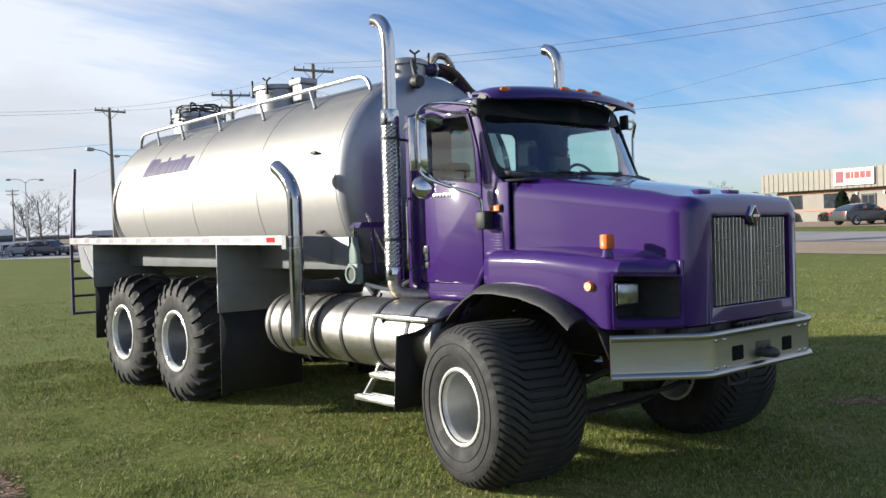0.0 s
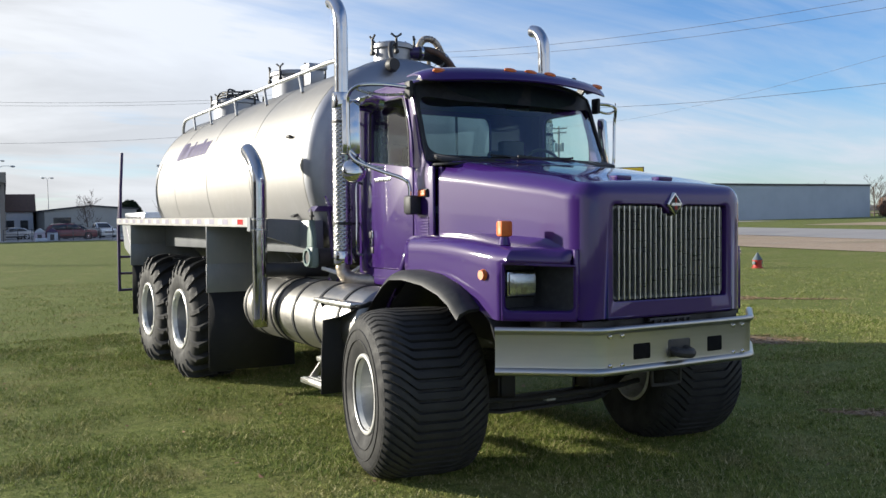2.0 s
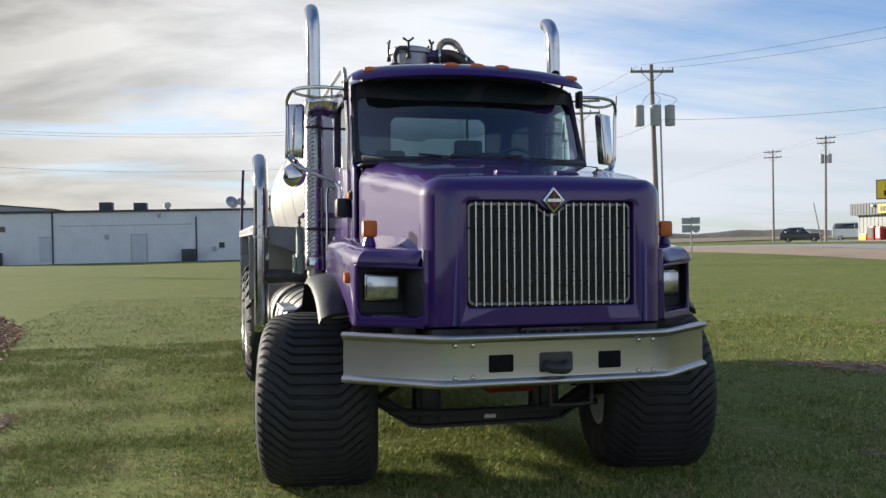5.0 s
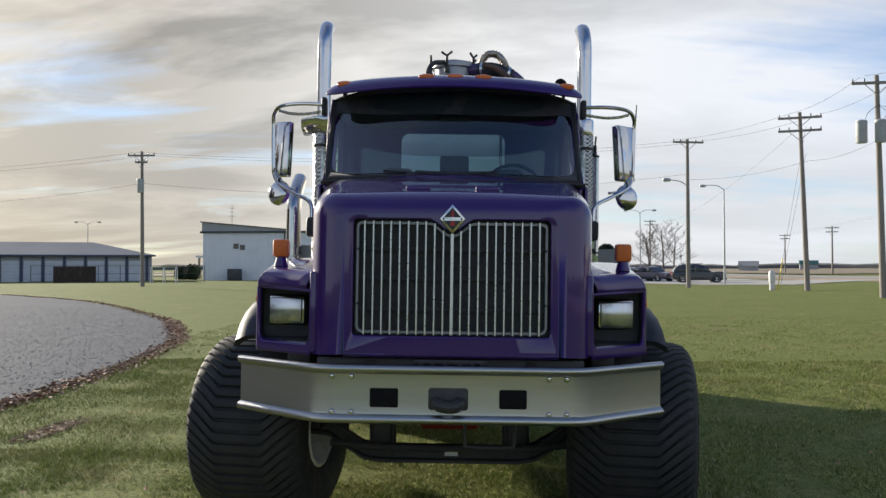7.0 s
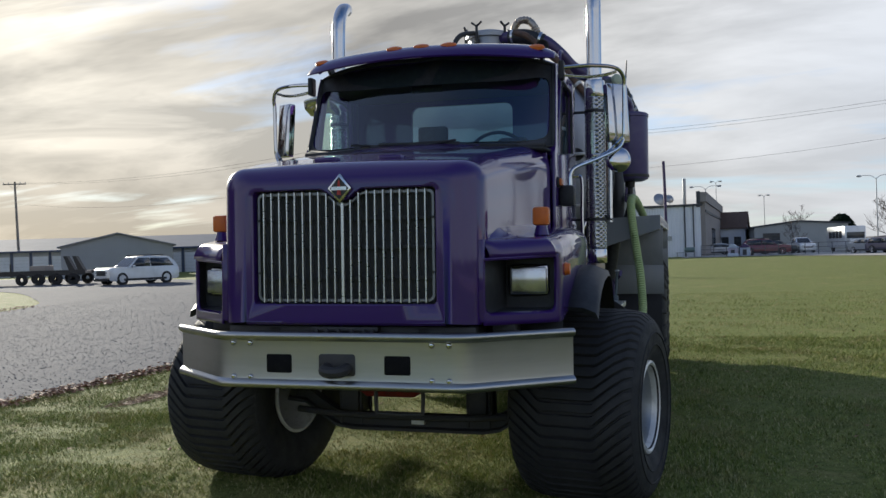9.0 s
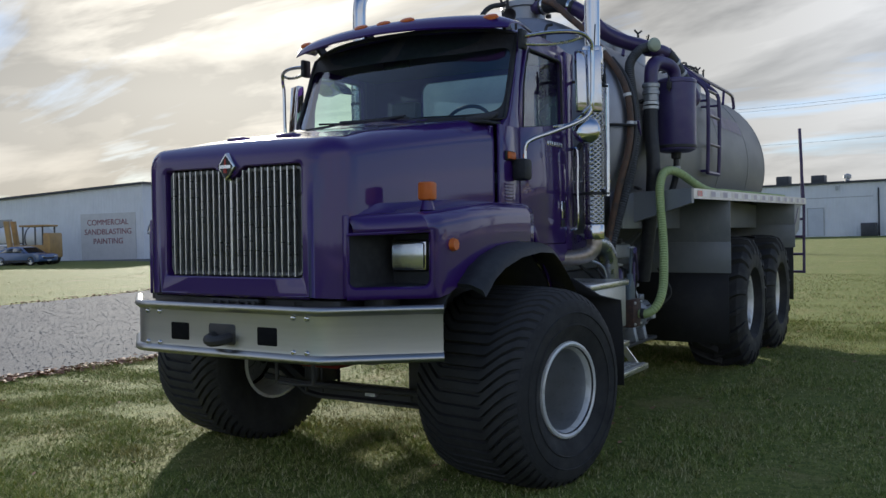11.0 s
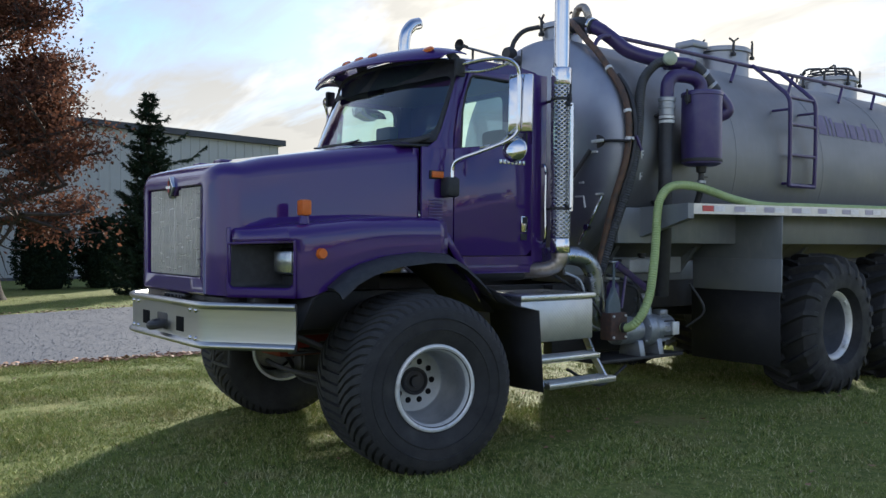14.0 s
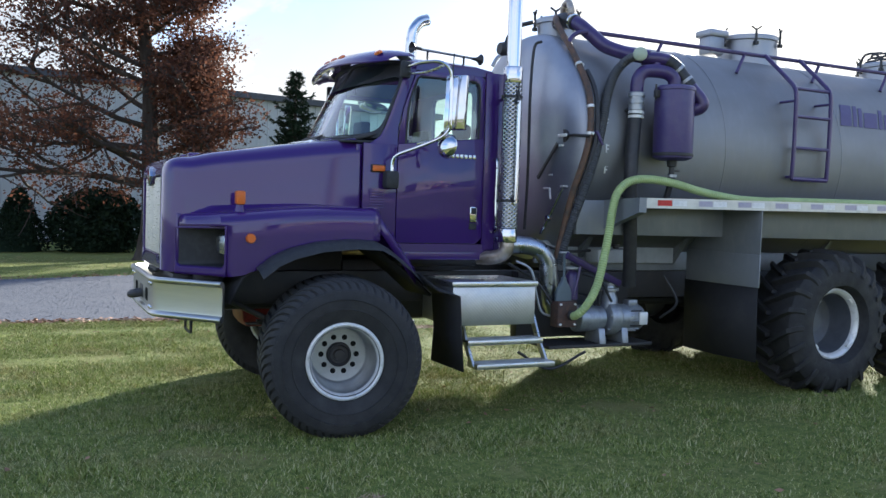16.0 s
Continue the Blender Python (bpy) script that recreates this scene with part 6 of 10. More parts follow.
def hatch(y, r, z0, z1, knobs, x=0.0):
    bm = B()
    lathe(bm, [(r, z0), (r, z1 - 0.05), (r + 0.03, z1 - 0.045), (r + 0.03, z1 - 0.005), (r + 0.02, z1), (r + 0.01, z1 + 0.01), (r * 0.5, z1 + 0.04), (0, z1 + 0.05)], 40, at(x, y, 0) @ X_TO_Z)
    h = part("tank_hatch", bm, HEAD_STEEL, truck, "round grey tank hatch with clamp bolts", angle=40)
    for k in range(knobs):
        a = 2 * math.pi * (k + 0.5) / knobs
        px, py = x + (r + 0.035) * math.cos(a), y + (r + 0.035) * math.sin(a)
        bm = B()
        tube(bm, [(px, py, z1 - 0.10), (px, py, z1 + 0.06)], 0.014, 8)
        tube(bm, [(px - 0.055 * math.sin(a), py + 0.055 * math.cos(a), z1 + 0.085), (px, py, z1 + 0.045), (px + 0.055 * math.sin(a), py - 0.055 * math.cos(a), z1 + 0.085)], 0.012, 6)
        box(bm, (px - 0.022, py - 0.022, z1 - 0.12), (px + 0.022, py + 0.022, z1 - 0.08), 0.005)
        part("hatch_clamp", bm, FRAME, h)
    return h


def build_tank_top():
    hatch(6.25, 0.33, 3.48, 3.86, 6)
    bm = B()
    box(bm, (-0.10, 5.60, 3.62), (0.10, 5.82, 3.86), 0.03)
    box(bm, (-0.13, 5.57, 3.82), (0.13, 5.85, 3.90), 0.02)
    part("relief_valve", bm, HEAD_STEEL, truck, "pale relief valve box on the tank")
    h = hatch(8.70, 0.36, 3.48, 3.80, 8)
    for k in range(3):
        bm = B()
        z = 3.84 + 0.045 * k
        ring = [(0.30 * math.cos(a) * (1 - 0.12 * k), 8.7 + 0.30 * math.sin(a) * (1 - 0.12 * k), z) for a in (2 * math.pi * i / 24 for i in range(25))]
        tube(bm, ring, 0.014, 6, caps=False)
        part("hatch_ring", bm, FRAME, h)
    for a in range(4):
        bm = B()
        q = radians(45 + 90 * a)
        tube(bm, bend([(0.36 * math.cos(q), 8.7 + 0.36 * math.sin(q), 3.78), (0.30 * math.cos(q), 8.7 + 0.30 * math.sin(q), 3.95), (0.1 * math.cos(q), 8.7 + 0.1 * math.sin(q), 3.97)], 3), 0.016, 6)
        part("hatch_arm", bm, FRAME, h)
    hatch(3.62, 0.20, 3.48, 3.76, 5)
    # handrails along the top
    for s in (-1, 1):
        bm = B()
        x = s * 0.74
        tube(bm, bend([(x, 3.28, 3.36), (x, 3.33, 3.45), (x, 3.42, 3.50), (x, 3.6, 3.515)], 3) + [Vector((x, y, 3.515)) for y in (5, 7, 8.6)] + bend([(x, 8.7, 3.515), (x, 8.95, 3.50), (x, 9.05, 3.44), (x, 9.1, 3.32)], 3), 0.022, 8)
        rail = part("tank_handrail", bm, GALV if s < 0 else PURPLE_PIPE, truck, "tubular handrail along the tank top")
        for y in (4.4, 5.5, 6.6, 7.7, 8.5):
            bm = B()
            tube(bm, [(x, y, 3.515), (x * 1.02, y - 0.12, 3.30)], 0.018, 8)
            part("rail_post", bm, GALV if s < 0 else PURPLE_PIPE, rail)
    # black elbow hoses from the front dome, purple manifold along the left
    bm = B()
    P, R = ribbed(bend([(0.26, 3.55, 3.62), (0.27, 3.52, 3.76), (0.33, 3.50, 3.845), (0.43, 3.48, 3.835), (0.50, 3.46, 3.74), (0.54, 3.44, 3.60)], 8), 0.036, 0.03, 0.004, 0.008)
    tube(bm, P, R, 12)
    part("braided_hose", bm, FLEX, truck, "braided hose looping over the tank")
    pipe = hose("vacuum_pipe", [(0.05, 3.60, 3.70), (0.22, 3.50, 3.69), (0.40, 3.46, 3.68), (0.58, 3.48, 3.62), (0.72, 3.55, 3.50), (0.82, 3.63, 3.39), (0.95, 3.72, 3.32), (1.08, 3.80, 3.275), (1.18, 3.90, 3.25)], 0.066, PURPLE_PIPE, "large purple vacuum pipe over the tank", 18)
    hose("pipe_sleeve", [(0.24, 3.495, 3.69), (0.40, 3.46, 3.68), (0.57, 3.478, 3.625)], 0.074, BLACK_HOSE, parent=pipe, n=18)
    band("pipe_clamp", [((0.28, 3.487, 3.688), (1, -0.25, 0)), ((0.53, 3.472, 3.642), (1, 0.1, -0.35))], 0.075, CHROME_DULL, pipe)
    bm = B()
    tube(bm, bend([(-0.1, 3.4, 3.74), (-0.2, 3.28, 3.70), (-0.25, 3.2, 3.6), (-0.25, 3.16, 3.5)], 4), 0.024, 12)
    lathe(bm, [(0.0, -0.05), (0.06, -0.05), (0.075, 0), (0.06, 0.05), (0, 0.05)], 18, at(-0.26, 3.14, 3.46) @ X_TO_Y)
    part("front_valve", bm, FRAME, truck)
    # air horn on the cab roof: a long tube with a bell at each end
    bm = B()
    tube(bm, [(0.815, 1.72, 3.145), (0.725, 2.29, 3.135)], 0.011, 10)
    horn = part("air_horn", bm, GRILLE_ALU, truck, "long double-belled air horn on the cab roof")
    for p, d in (((0.83, 1.64, 3.148), (0.15, -0.99, 0)), ((0.715, 2.36, 3.133), (-0.15, 0.99, 0))):
        bm = B()
        q = Vector(d).to_track_quat("X", "Z").to_matrix().to_4x4()
        lathe(bm, [(0.012, -0.09), (0.016, -0.05), (0.028, -0.02), (0.046, 0.0), (0.050, 0.006), (0.044, 0.004), (0.02, -0.03), (0, -0.04)], 20, at(*p) @ q)
        part("horn_bell", bm, FRAME, horn)
    for x, y in ((0.80, 1.80), (0.745, 2.18)):
        bm = B()
        tube(bm, [(x, y, 3.145), (x, y, 3.03)], 0.010, 8)
        part("horn_stand", bm, FRAME, horn)
    bm = B()
    lathe(bm, [(0.05, 3.03), (0.05, 3.08), (0.035, 3.105), (0, 3.11)], 16, at(0.35, 1.75, 0) @ X_TO_Z)
    part("roof_beacon", bm, BLACK, truck)


def build_left_gear():
    # separator canister with its pipes
    cx, cy = 1.335, 4.09
    bm = B()
    lathe(bm, [(0, 2.29), (0.13, 2.295), (0.178, 2.315), (0.183, 2.34), (0.183, 2.93), (0.19, 2.935), (0.19, 2.96), (0.175, 2.975), (0, 2.98)], 36, at(cx, cy, 0) @ X_TO_Z)
    can = part("separator_canister", bm, CAN_PAINT, truck, "purple separator canister on the tank flank", angle=40)
    bm = B()
    lathe(bm, [(0.184, 2.33), (0.189, 2.335), (0.189, 2.355), (0.184, 2.36)], 36, at(cx, cy, 0) @ X_TO_Z)
    part("canister_band", bm, FRAME, can)
    for s in (-1, 1):
        bm = B()
        box(bm, (cx - 0.02, cy + s * 0.185, 2.86), (cx + 0.02, cy + s * 0.235, 2.93), 0.006)
        tube(bm, [(cx, cy + s * 0.22, 2.84), (cx, cy + s * 0.22, 2.98)], 0.009, 8)
        part("lid_clamp", bm, FRAME, can)
    bm = B()
    lathe(bm, [(0.05, 2.30), (0.045, 2.24), (0.026, 2.23), (0.026, 2.17), (0.036, 2.165), (0.036, 2.12), (0, 2.12)], 16, at(cx, cy, 0) @ X_TO_Z)
    box(bm, (cx - 0.01, cy, 2.19), (cx + 0.01, cy + 0.09, 2.205), 0.004)
    part("drain_valve", bm, FRAME, can)
    band("drain_clamp", [((cx, cy, 2.15), (0, 0, 1))], 0.034, GALV, can)
    hose("drain_hose", [(cx, cy, 2.13), (cx - 0.01, cy - 0.01, 2.03), (cx - 0.05, cy - 0.02, 1.90)], 0.03, BLACK_HOSE, parent=can)
    hx, hy = 1.205, 3.75
    elbow = hose("canister_elbow", [(hx, hy, 2.86), (hx, hy, 2.96), (hx + 0.005, hy + 0.015, 3.05), (hx + 0.02, hy + 0.07, 3.105), (hx + 0.05, hy + 0.17, 3.115), (hx + 0.09, hy + 0.27, 3.10), (hx + 0.115, hy + 0.33, 3.05), (hx + 0.12, hy + 0.345, 2.96)], 0.062, PURPLE_PIPE, "purple double elbow pipe above the canister", 18, 5)
    bm = B()
    lathe(bm, [(0.060, 2.74), (0.070, 2.745), (0.070, 2.80), (0.078, 2.805), (0.078, 2.835), (0.070, 2.84), (0.070, 2.865), (0.080, 2.87), (0.080, 2.90), (0.066, 2.91)], 24, at(hx, hy, 0) @ X_TO_Z)
    part("hose_coupling", bm, GALV, elbow, "galvanised cam-lock coupling")
    bh = hose("black_hose", [(hx, hy, 2.78), (hx + 0.005, hy - 0.02, 2.5), (hx + 0.03, hy - 0.05, 2.25), (hx + 0.03, hy - 0.05, 2.0), (hx - 0.03, hy + 0.02, 1.6), (hx - 0.12, hy + 0.10, 1.1)], 0.063, BLACK_HOSE, "thick black rubber hose down from the coupling", 16)
    band("hose_clamp", [((hx, hy, 2.725), (0, 0, 1)), ((hx, hy, 2.685), (0, 0, 1))], 0.066, RIM_WHITE, bh)
    # manifold on from the round valve down to the canister
    p2 = hose("manifold_pipe", [(1.140, 3.840, 3.240), (1.230, 3.980, 3.235), (1.270, 4.080, 3.200), (1.310, 4.170, 3.100), (1.370, 4.240, 2.980), (1.430, 4.310, 2.870), (1.440, 4.325, 2.810), (1.400, 4.280, 2.775), (1.360, 4.220, 2.780)], 0.062, PURPLE_PIPE, "purple manifold pipe down to the canister", 18)
    hose("pipe_sleeve", [(1.255, 4.040, 3.220), (1.285, 4.110, 3.170), (1.330, 4.190, 3.060), (1.370, 4.240, 2.980)], 0.069, BLACK_HOSE, parent=p2, n=18)
    band("manifold_clamp", [((1.300, 4.140, 3.135), (0.4, 0.75, -0.8)), ((1.340, 4.205, 3.035), (0.45, 0.6, -0.9))], 0.070, GALV, p2)
    hose("branch_pipe", [(1.240, 3.960, 3.110), (1.210, 3.950, 3.230)], 0.045, PURPLE_PIPE, parent=p2)
    # round valve flange and grey ribbed hose to the front head
    bm = B()
    lathe(bm, [(0, 0.035), (0.045, 0.03), (0.062, 0.018), (0.066, 0.0), (0.062, -0.02), (0.04, -0.05), (0.035, -0.10)], 28, at(1.24, 3.745, 3.255) @ Vector((0.82, -0.55, 0.1)).to_track_quat("X", "Z").to_matrix().to_4x4())
    part("valve_flange", bm, PALE_CAP, truck, "pale green cap on the round valve")
    bm = B()
    P, R = ribbed(bend([(1.19, 3.76, 3.25), (1.12, 3.69, 3.21), (1.06, 3.60, 3.08), (1.10, 3.50, 2.88), (1.16, 3.42, 2.65), (1.19, 3.35, 2.40), (1.18, 3.27, 2.1), (1.12, 3.19, 1.8), (1.06, 3.12, 1.5), (1.02, 3.08, 1.3)], 10), 0.042, 0.022, 0.0035, 0.0058)
    tube(bm, P, R, 12)
    part("grey_hose", bm, GREY_HOSE, truck, "dark grey corrugated hose down the tank flank")
    rim = [(0.30, 3.42, 3.72), (0.44, 3.33, 3.65), (0.60, 3.30, 3.50), (0.76, 3.29, 3.35), (0.91, 3.30, 3.16), (1.06, 3.30, 2.95), (1.14, 3.29, 2.75), (1.175, 3.27, 2.5), (1.165, 3.22, 2.25), (1.11, 3.15, 1.95), (1.05, 3.10, 1.6), (1.02, 3.06, 1.35)]
    br = hose("brown_hose", rim, 0.030, RUSTY_HOSE, "rust-brown hose over the tank head", 14)
    band("hose_clamp", [(rim[4], (0.62, 0, -0.78)), (rim[7], (0, -0.1, -1)), (rim[6], (0.25, 0, -1))], 0.031, RIM_WHITE, br)
    hose("second_hose", [(0.98, 3.345, 3.10)] + [(x + 0.025, y + 0.055, z) for x, y, z in rim[5:]], 0.022, BLACK_HOSE, "black hose strapped to the brown hose", 10)
    hose("air_line", [(0.50, 3.14, 3.42), (0.46, 3.08, 3.35), (0.45, 3.06, 2.9), (0.46, 3.06, 2.3), (0.47, 3.05, 1.95), (0.50, 3.02, 1.6)], 0.014, BLACK_HOSE, "thin black air line", 8)
    # valve, levers and small fittings on the head
    bm = B()
    lathe(bm, [(0, -0.03), (0.06, -0.03), (0.078, 0.0), (0.06, 0.04), (0, 0.045)], 24, at(0.90, 3.20, 2.49) @ X_TO_Y)
    tube(bm, [(0.88, 3.15, 2.49), (1.05, 3.18, 2.49), (1.22, 3.24, 2.475)], 0.013, 8)
    hv = part("head_valve", bm, FRAME, truck, "black valve with a handle on the tank head")
    bm = B()
    box(bm, (0.86, 3.125, 2.475), (1.0, 3.145, 2.505), 0.006)
    part("handle_grip", bm, RIM_WHITE, hv)
    bm = B()
    t = B()
    box(t, (-0.025, -0.012, -0.07), (0.025, 0.012, 0.07), 0.004)
    add(bm, t, at(1.215, 3.34, 2.46) @ Matrix.Rotation(radians(28), 4, "X"))
    part("handle_tag", bm, PURPLE_PIPE, hv)
    bm = B()
    tube(bm, [(0.83, 3.15, 2.42), (0.60, 3.09, 2.10)], 0.024, 8, flat=0.6)
    part("head_lever", bm, FRAME, truck, "black lever on the tank head")
    bm = B()
    tube(bm, [(0.86, 2.98, 1.57), (0.97, 3.03, 1.80), (1.05, 3.08, 2.0)], 0.014, 8)
    lathe(bm, [(0, -0.02), (0.03, -0.02), (0.03, 0.02), (0, 0.02)], 12, at(0.93, 3.01, 1.72) @ X_TO_Y)
    part("valve_lever", bm, CHROME, truck, "chrome valve lever")
    bm = B()
    tube(bm, [(0.70, 3.10, 2.00), (0.80, 3.10, 2.0), (0.82, 3.10, 1.90)], 0.010, 6)
    part("lever_latch", bm, RIM_WHITE, truck)
    for x, z, w in ((0.86, 2.40, 0.09), (0.72, 2.13, 0.06), (0.92, 2.02, 0.05)):
        bm = B()
        box(bm, (x - w / 2, 3.150, z - 0.01), (x + w / 2, 3.215, z + 0.01), 0.003)
        part("head_mark", bm, RIM_WHITE, truck)
    # paint marks on the tank's flank
    for y, z in ((3.47, 2.62), (3.48, 2.38), (3.49, 2.19)):
        x = math.sqrt(TR * TR - (z - TZ) ** 2)
        for dy, dz, a, b in ((0, 0, 0.012, 0.08), (0.014, 0.028, 0.03, 0.012), (0.014, -0.005, 0.022, 0.012)):
            bm = B()
            box(bm, (x - 0.01, y + dy - a / 2, z + dz - b / 2), (x + 0.005, y + dy + a / 2, z + dz + b / 2), 0.001)
            part("paint_mark", bm, RIM_WHITE, truck)
    # ladder on the flank
    rails = []
    for y in (5.77, 6.27):
        bm = B()
        tube(bm, bend([(1.20, y, 2.20), (1.21, y, 2.5), (1.21, y, 2.95), (1.19, y, 3.12), (1.08, y, 3.24), (0.92, y, 3.38), (0.76, y, 3.52)], 4), 0.022, 8)
        rails.append(bm)
    bm = B()
    tube(bm, [(1.20, 5.77, 2.20), (1.20, 6.27, 2.20)], 0.022, 8)
    lad = part("tank_ladder", bm, PURPLE_PIPE, truck, "purple tubular ladder on the tank flank")
    for r in rails:
        part("ladder_rail", r, PURPLE_PIPE, lad)
    for z, x in ((2.52, 1.21), (2.84, 1.21), (3.13, 1.18)):
        bm = B()
        tube(bm, [(x, 5.77, z), (x, 6.27, z)], 0.018, 8)
        part("rung", bm, PURPLE_PIPE, lad)
    for z in (2.22, 3.0):
        for y in (5.77, 6.27):
            bm = B()
            tube(bm, [(1.21, y, z), (1.0, y, z)], 0.014, 6)
            part("ladder_stay", bm, PURPLE_PIPE, lad)
    # green suction hose from the flange over the deck
    bm = B()
    path = bend([(1.30, 3.05, 0.865), (1.38, 3.045, 0.868), (1.45, 3.075, 0.925), (1.478, 3.14, 1.03), (1.475, 3.21, 1.17), (1.455, 3.28, 1.4), (1.425, 3.34, 1.6), (1.395, 3.39, 1.8), (1.375, 3.45, 1.96), (1.37, 3.57, 2.068), (1.38, 3.75, 2.105), (1.40, 4.03, 2.085), (1.425, 4.40, 2.01), (1.44, 4.8, 1.96), (1.44, 5.2, 1.95)], 8) + [Vector((1.44, 5.4 + 0.4 * k, deck_z(5.4 + 0.4 * k) + 0.052)) for k in range(10)]
    P, R = ribbed(path, 0.037, 0.022, 0.003, 0.0062)
    tube(bm, P, R, 12)
    gh = part("suction_hose", bm, HOSE_GREEN, truck, "pale green corrugated suction hose")
    band("hose_clamp", [((1.345, 3.042, 0.866), (1, 0, 0))], 0.040, FRAME, gh)
    # tread-plate box, steps under the cab
    bm = B()
    box(bm, (0.72, 1.86, 0.80), (1.335, 2.66, 1.13), 0.012)
    bx = part("step_box", bm, TREAD_PLATE, truck, "aluminium tread-plate box under the cab")
    bm = B()
    box(bm, (0.72, 1.84, 1.132), (1.36, 2.67, 1.175), 0.008)
    part("box_lid", bm, ALU, bx)
    build_steps(1, 2.02, 2.74)
    # silver air pipe
    ap = hose("air_pipe", [(1.02, 2.42, 1.46), (1.05, 2.66, 1.475), (1.07, 2.83, 1.44), (1.085, 2.92, 1.34), (1.085, 2.95, 1.20), (1.08, 2.965, 1.08), (1.065, 2.99, 0.96), (1.03, 3.05, 0.86)], 0.080, PIPE_STEEL, "satin steel elbow pipe below the cab", 24, 8)
    band("weld_ring", [((1.085, 2.94, 1.27), (0, 0.2, -1)), ((1.08, 2.963, 1.10), (0, 0.12, -1))], 0.0795, PIPE_STEEL, ap)
    # pump set: bell housing, volute, motor
    px, pz = 1.0, 0.79
    m = at(px, 0, pz) @ X_TO_Y
    bm = B()
    lathe(bm, [(0, 3.3), (0.115, 3.3), (0.125, 3.308), (0.125, 3.5), (0.112, 3.508), (0.112, 3.593), (0.10, 3.6), (0, 3.6)], 32, m)
    pump = part("vacuum_pump", bm, PUMP_GREY, truck, "cast grey pump and motor on a tray")
    bm = B()
    lathe(bm, [(0, 3.623), (0.13, 3.623), (0.155, 3.635), (0.165, 3.662), (0.165, 3.724), (0.155, 3.75), (0.12, 3.762), (0, 3.762)], 36, m)
    part("volute", bm, PUMP_GREY, pump)
    bm = B()
    lathe(bm, [(0.085, 0.88), (0.075, 0.98), (0.06, 1.02), (0.06, 1.045), (0.085, 1.05), (0.085, 1.075), (0.05, 1.08), (0.045, 1.10), (0.06, 1.105), (0.06, 1.125), (0, 1.13)], 24, at(px + 0.01, 3.685, 0) @ X_TO_Z)
    part("pump_inlet", bm, PUMP_GREY, pump)
    bm = B()
    lathe(bm, [(0.09, 3.762), (0.125, 3.777), (0.13, 3.8), (0.13, 3.854), (0.122, 3.858), (0.122, 4.024), (0.11, 4.043), (0.04, 4.051), (0, 4.051)], 32, m)
    motor = part("motor", bm, PUMP_GREY, pump)
    for k in range(9):
        a = radians(-55 + 22 * k)
        bm = B()
        t = B()
        box(t, (0.118, 3.87, -0.004), (0.136, 3.993, 0.004), 0.002)
        add(bm, t, at(px, 0, pz) @ Matrix.Rotation(a, 4, "Y"))
        part("cooling_fin", bm, FRAME if k % 3 == 1 else PUMP_GREY, motor)
    bm = B()
    box(bm, (px + 0.120, 3.955, pz - 0.06), (px + 0.142, 4.047, pz + 0.06), 0.006)
    part("motor_plate", bm, RIM_WHITE, motor)
    bm = B()
    box(bm, (px - 0.05, 3.885, pz + 0.11), (px + 0.05, 3.993, pz + 0.17), 0.012)
    part("terminal_box", bm, PUMP_GREY, motor)
    for y in (3.546, 3.808):
        bm = B()
        prism(bm, [(px - 0.13, 0.56), (px + 0.13, 0.56), (px + 0.10, 0.70), (px - 0.10, 0.70)], "y", y - 0.035, y + 0.035)
        part("pump_foot", bm, PUMP_GREY, pump, bevel=0.006)
    for a in range(6):
        bm = B()
        q = radians(60 * a + 15)
        lathe(bm, [(0, -0.012), (0.012, -0.012), (0.012, 0.008)], 8, at(px + 0.14 * math.cos(q), 3.622, pz + 0.14 * math.sin(q)) @ X_TO_Y)
        part("pump_bolt", bm, GALV, pump)
    bm = B()
    box(bm, (1.18, 2.915, 0.755), (1.31, 3.115, 0.99), 0.010)
    hf = part("hose_flange", bm, DARK_RUST, truck, "dark rusty square hose flange")
    for dy in (-0.075, 0.075):
        for dz in (-0.09, 0.09):
            bm = B()
            lathe(bm, [(0, 0.014), (0.010, 0.012), (0.012, -0.006)], 8, at(1.31, 3.015 + dy, 0.872 + dz))
            part("flange_bolt", bm, RIM_WHITE, hf)
    bm = B()
    rings = []
    for z, w in ((0.985, 0.082), (1.06, 0.080), (1.10, 0.068), (1.14, 0.040), (1.17, 0.020), (1.20, 0.016)):
        rings.append([(1.25 + 0.026 * math.copysign(abs(math.cos(q)) ** 0.5, math.cos(q)), 3.0 + w * math.copysign(abs(math.sin(q)) ** 0.5, math.sin(q)), z) for q in (2 * math.pi * k / 16 for k in range(16))])
    loft(bm, rings, closed=True, cap=True)
    gv = part("gate_valve", bm, BLUE_GREY, truck, "blue-grey knife gate valve")
    hose("valve_rod", [(1.25, 3.0, 1.18), (1.26, 2.995, 1.30), (1.27, 2.985, 1.43)], 0.012, BLUE_GREY, parent=gv, n=8)
    bm = B()
    box(bm, (1.25, 2.94, 1.415), (1.285, 3.03, 1.43), 0.004)
    part("valve_handle", bm, GALV, gv)
    bm = B()
    tube(bm, [(1.30, 2.99, 1.40), (1.06, 3.76, 1.12)], 0.032, 8, flat=0.45)
    part("pump_brace", bm, PURPLE_PIPE, truck, "flat dark purple brace above the pump")
    bm = B()
    tube(bm, [(1.22, 3.20, 1.33), (1.24, 3.12, 1.02)], 0.013, 8)
    part("brace_rod", bm, PURPLE_PIPE, truck)
    bm = B()
    lathe(bm, [(0.06, 0.98), (0.06, 1.20), (0.045, 1.23), (0.03, 1.24), (0.03, 1.26), (0, 1.26)], 20, at(1.05, 3.22, 0) @ X_TO_Z)
    part("filter_bowl", bm, PURPLE_PIPE, truck)
    bm = B()
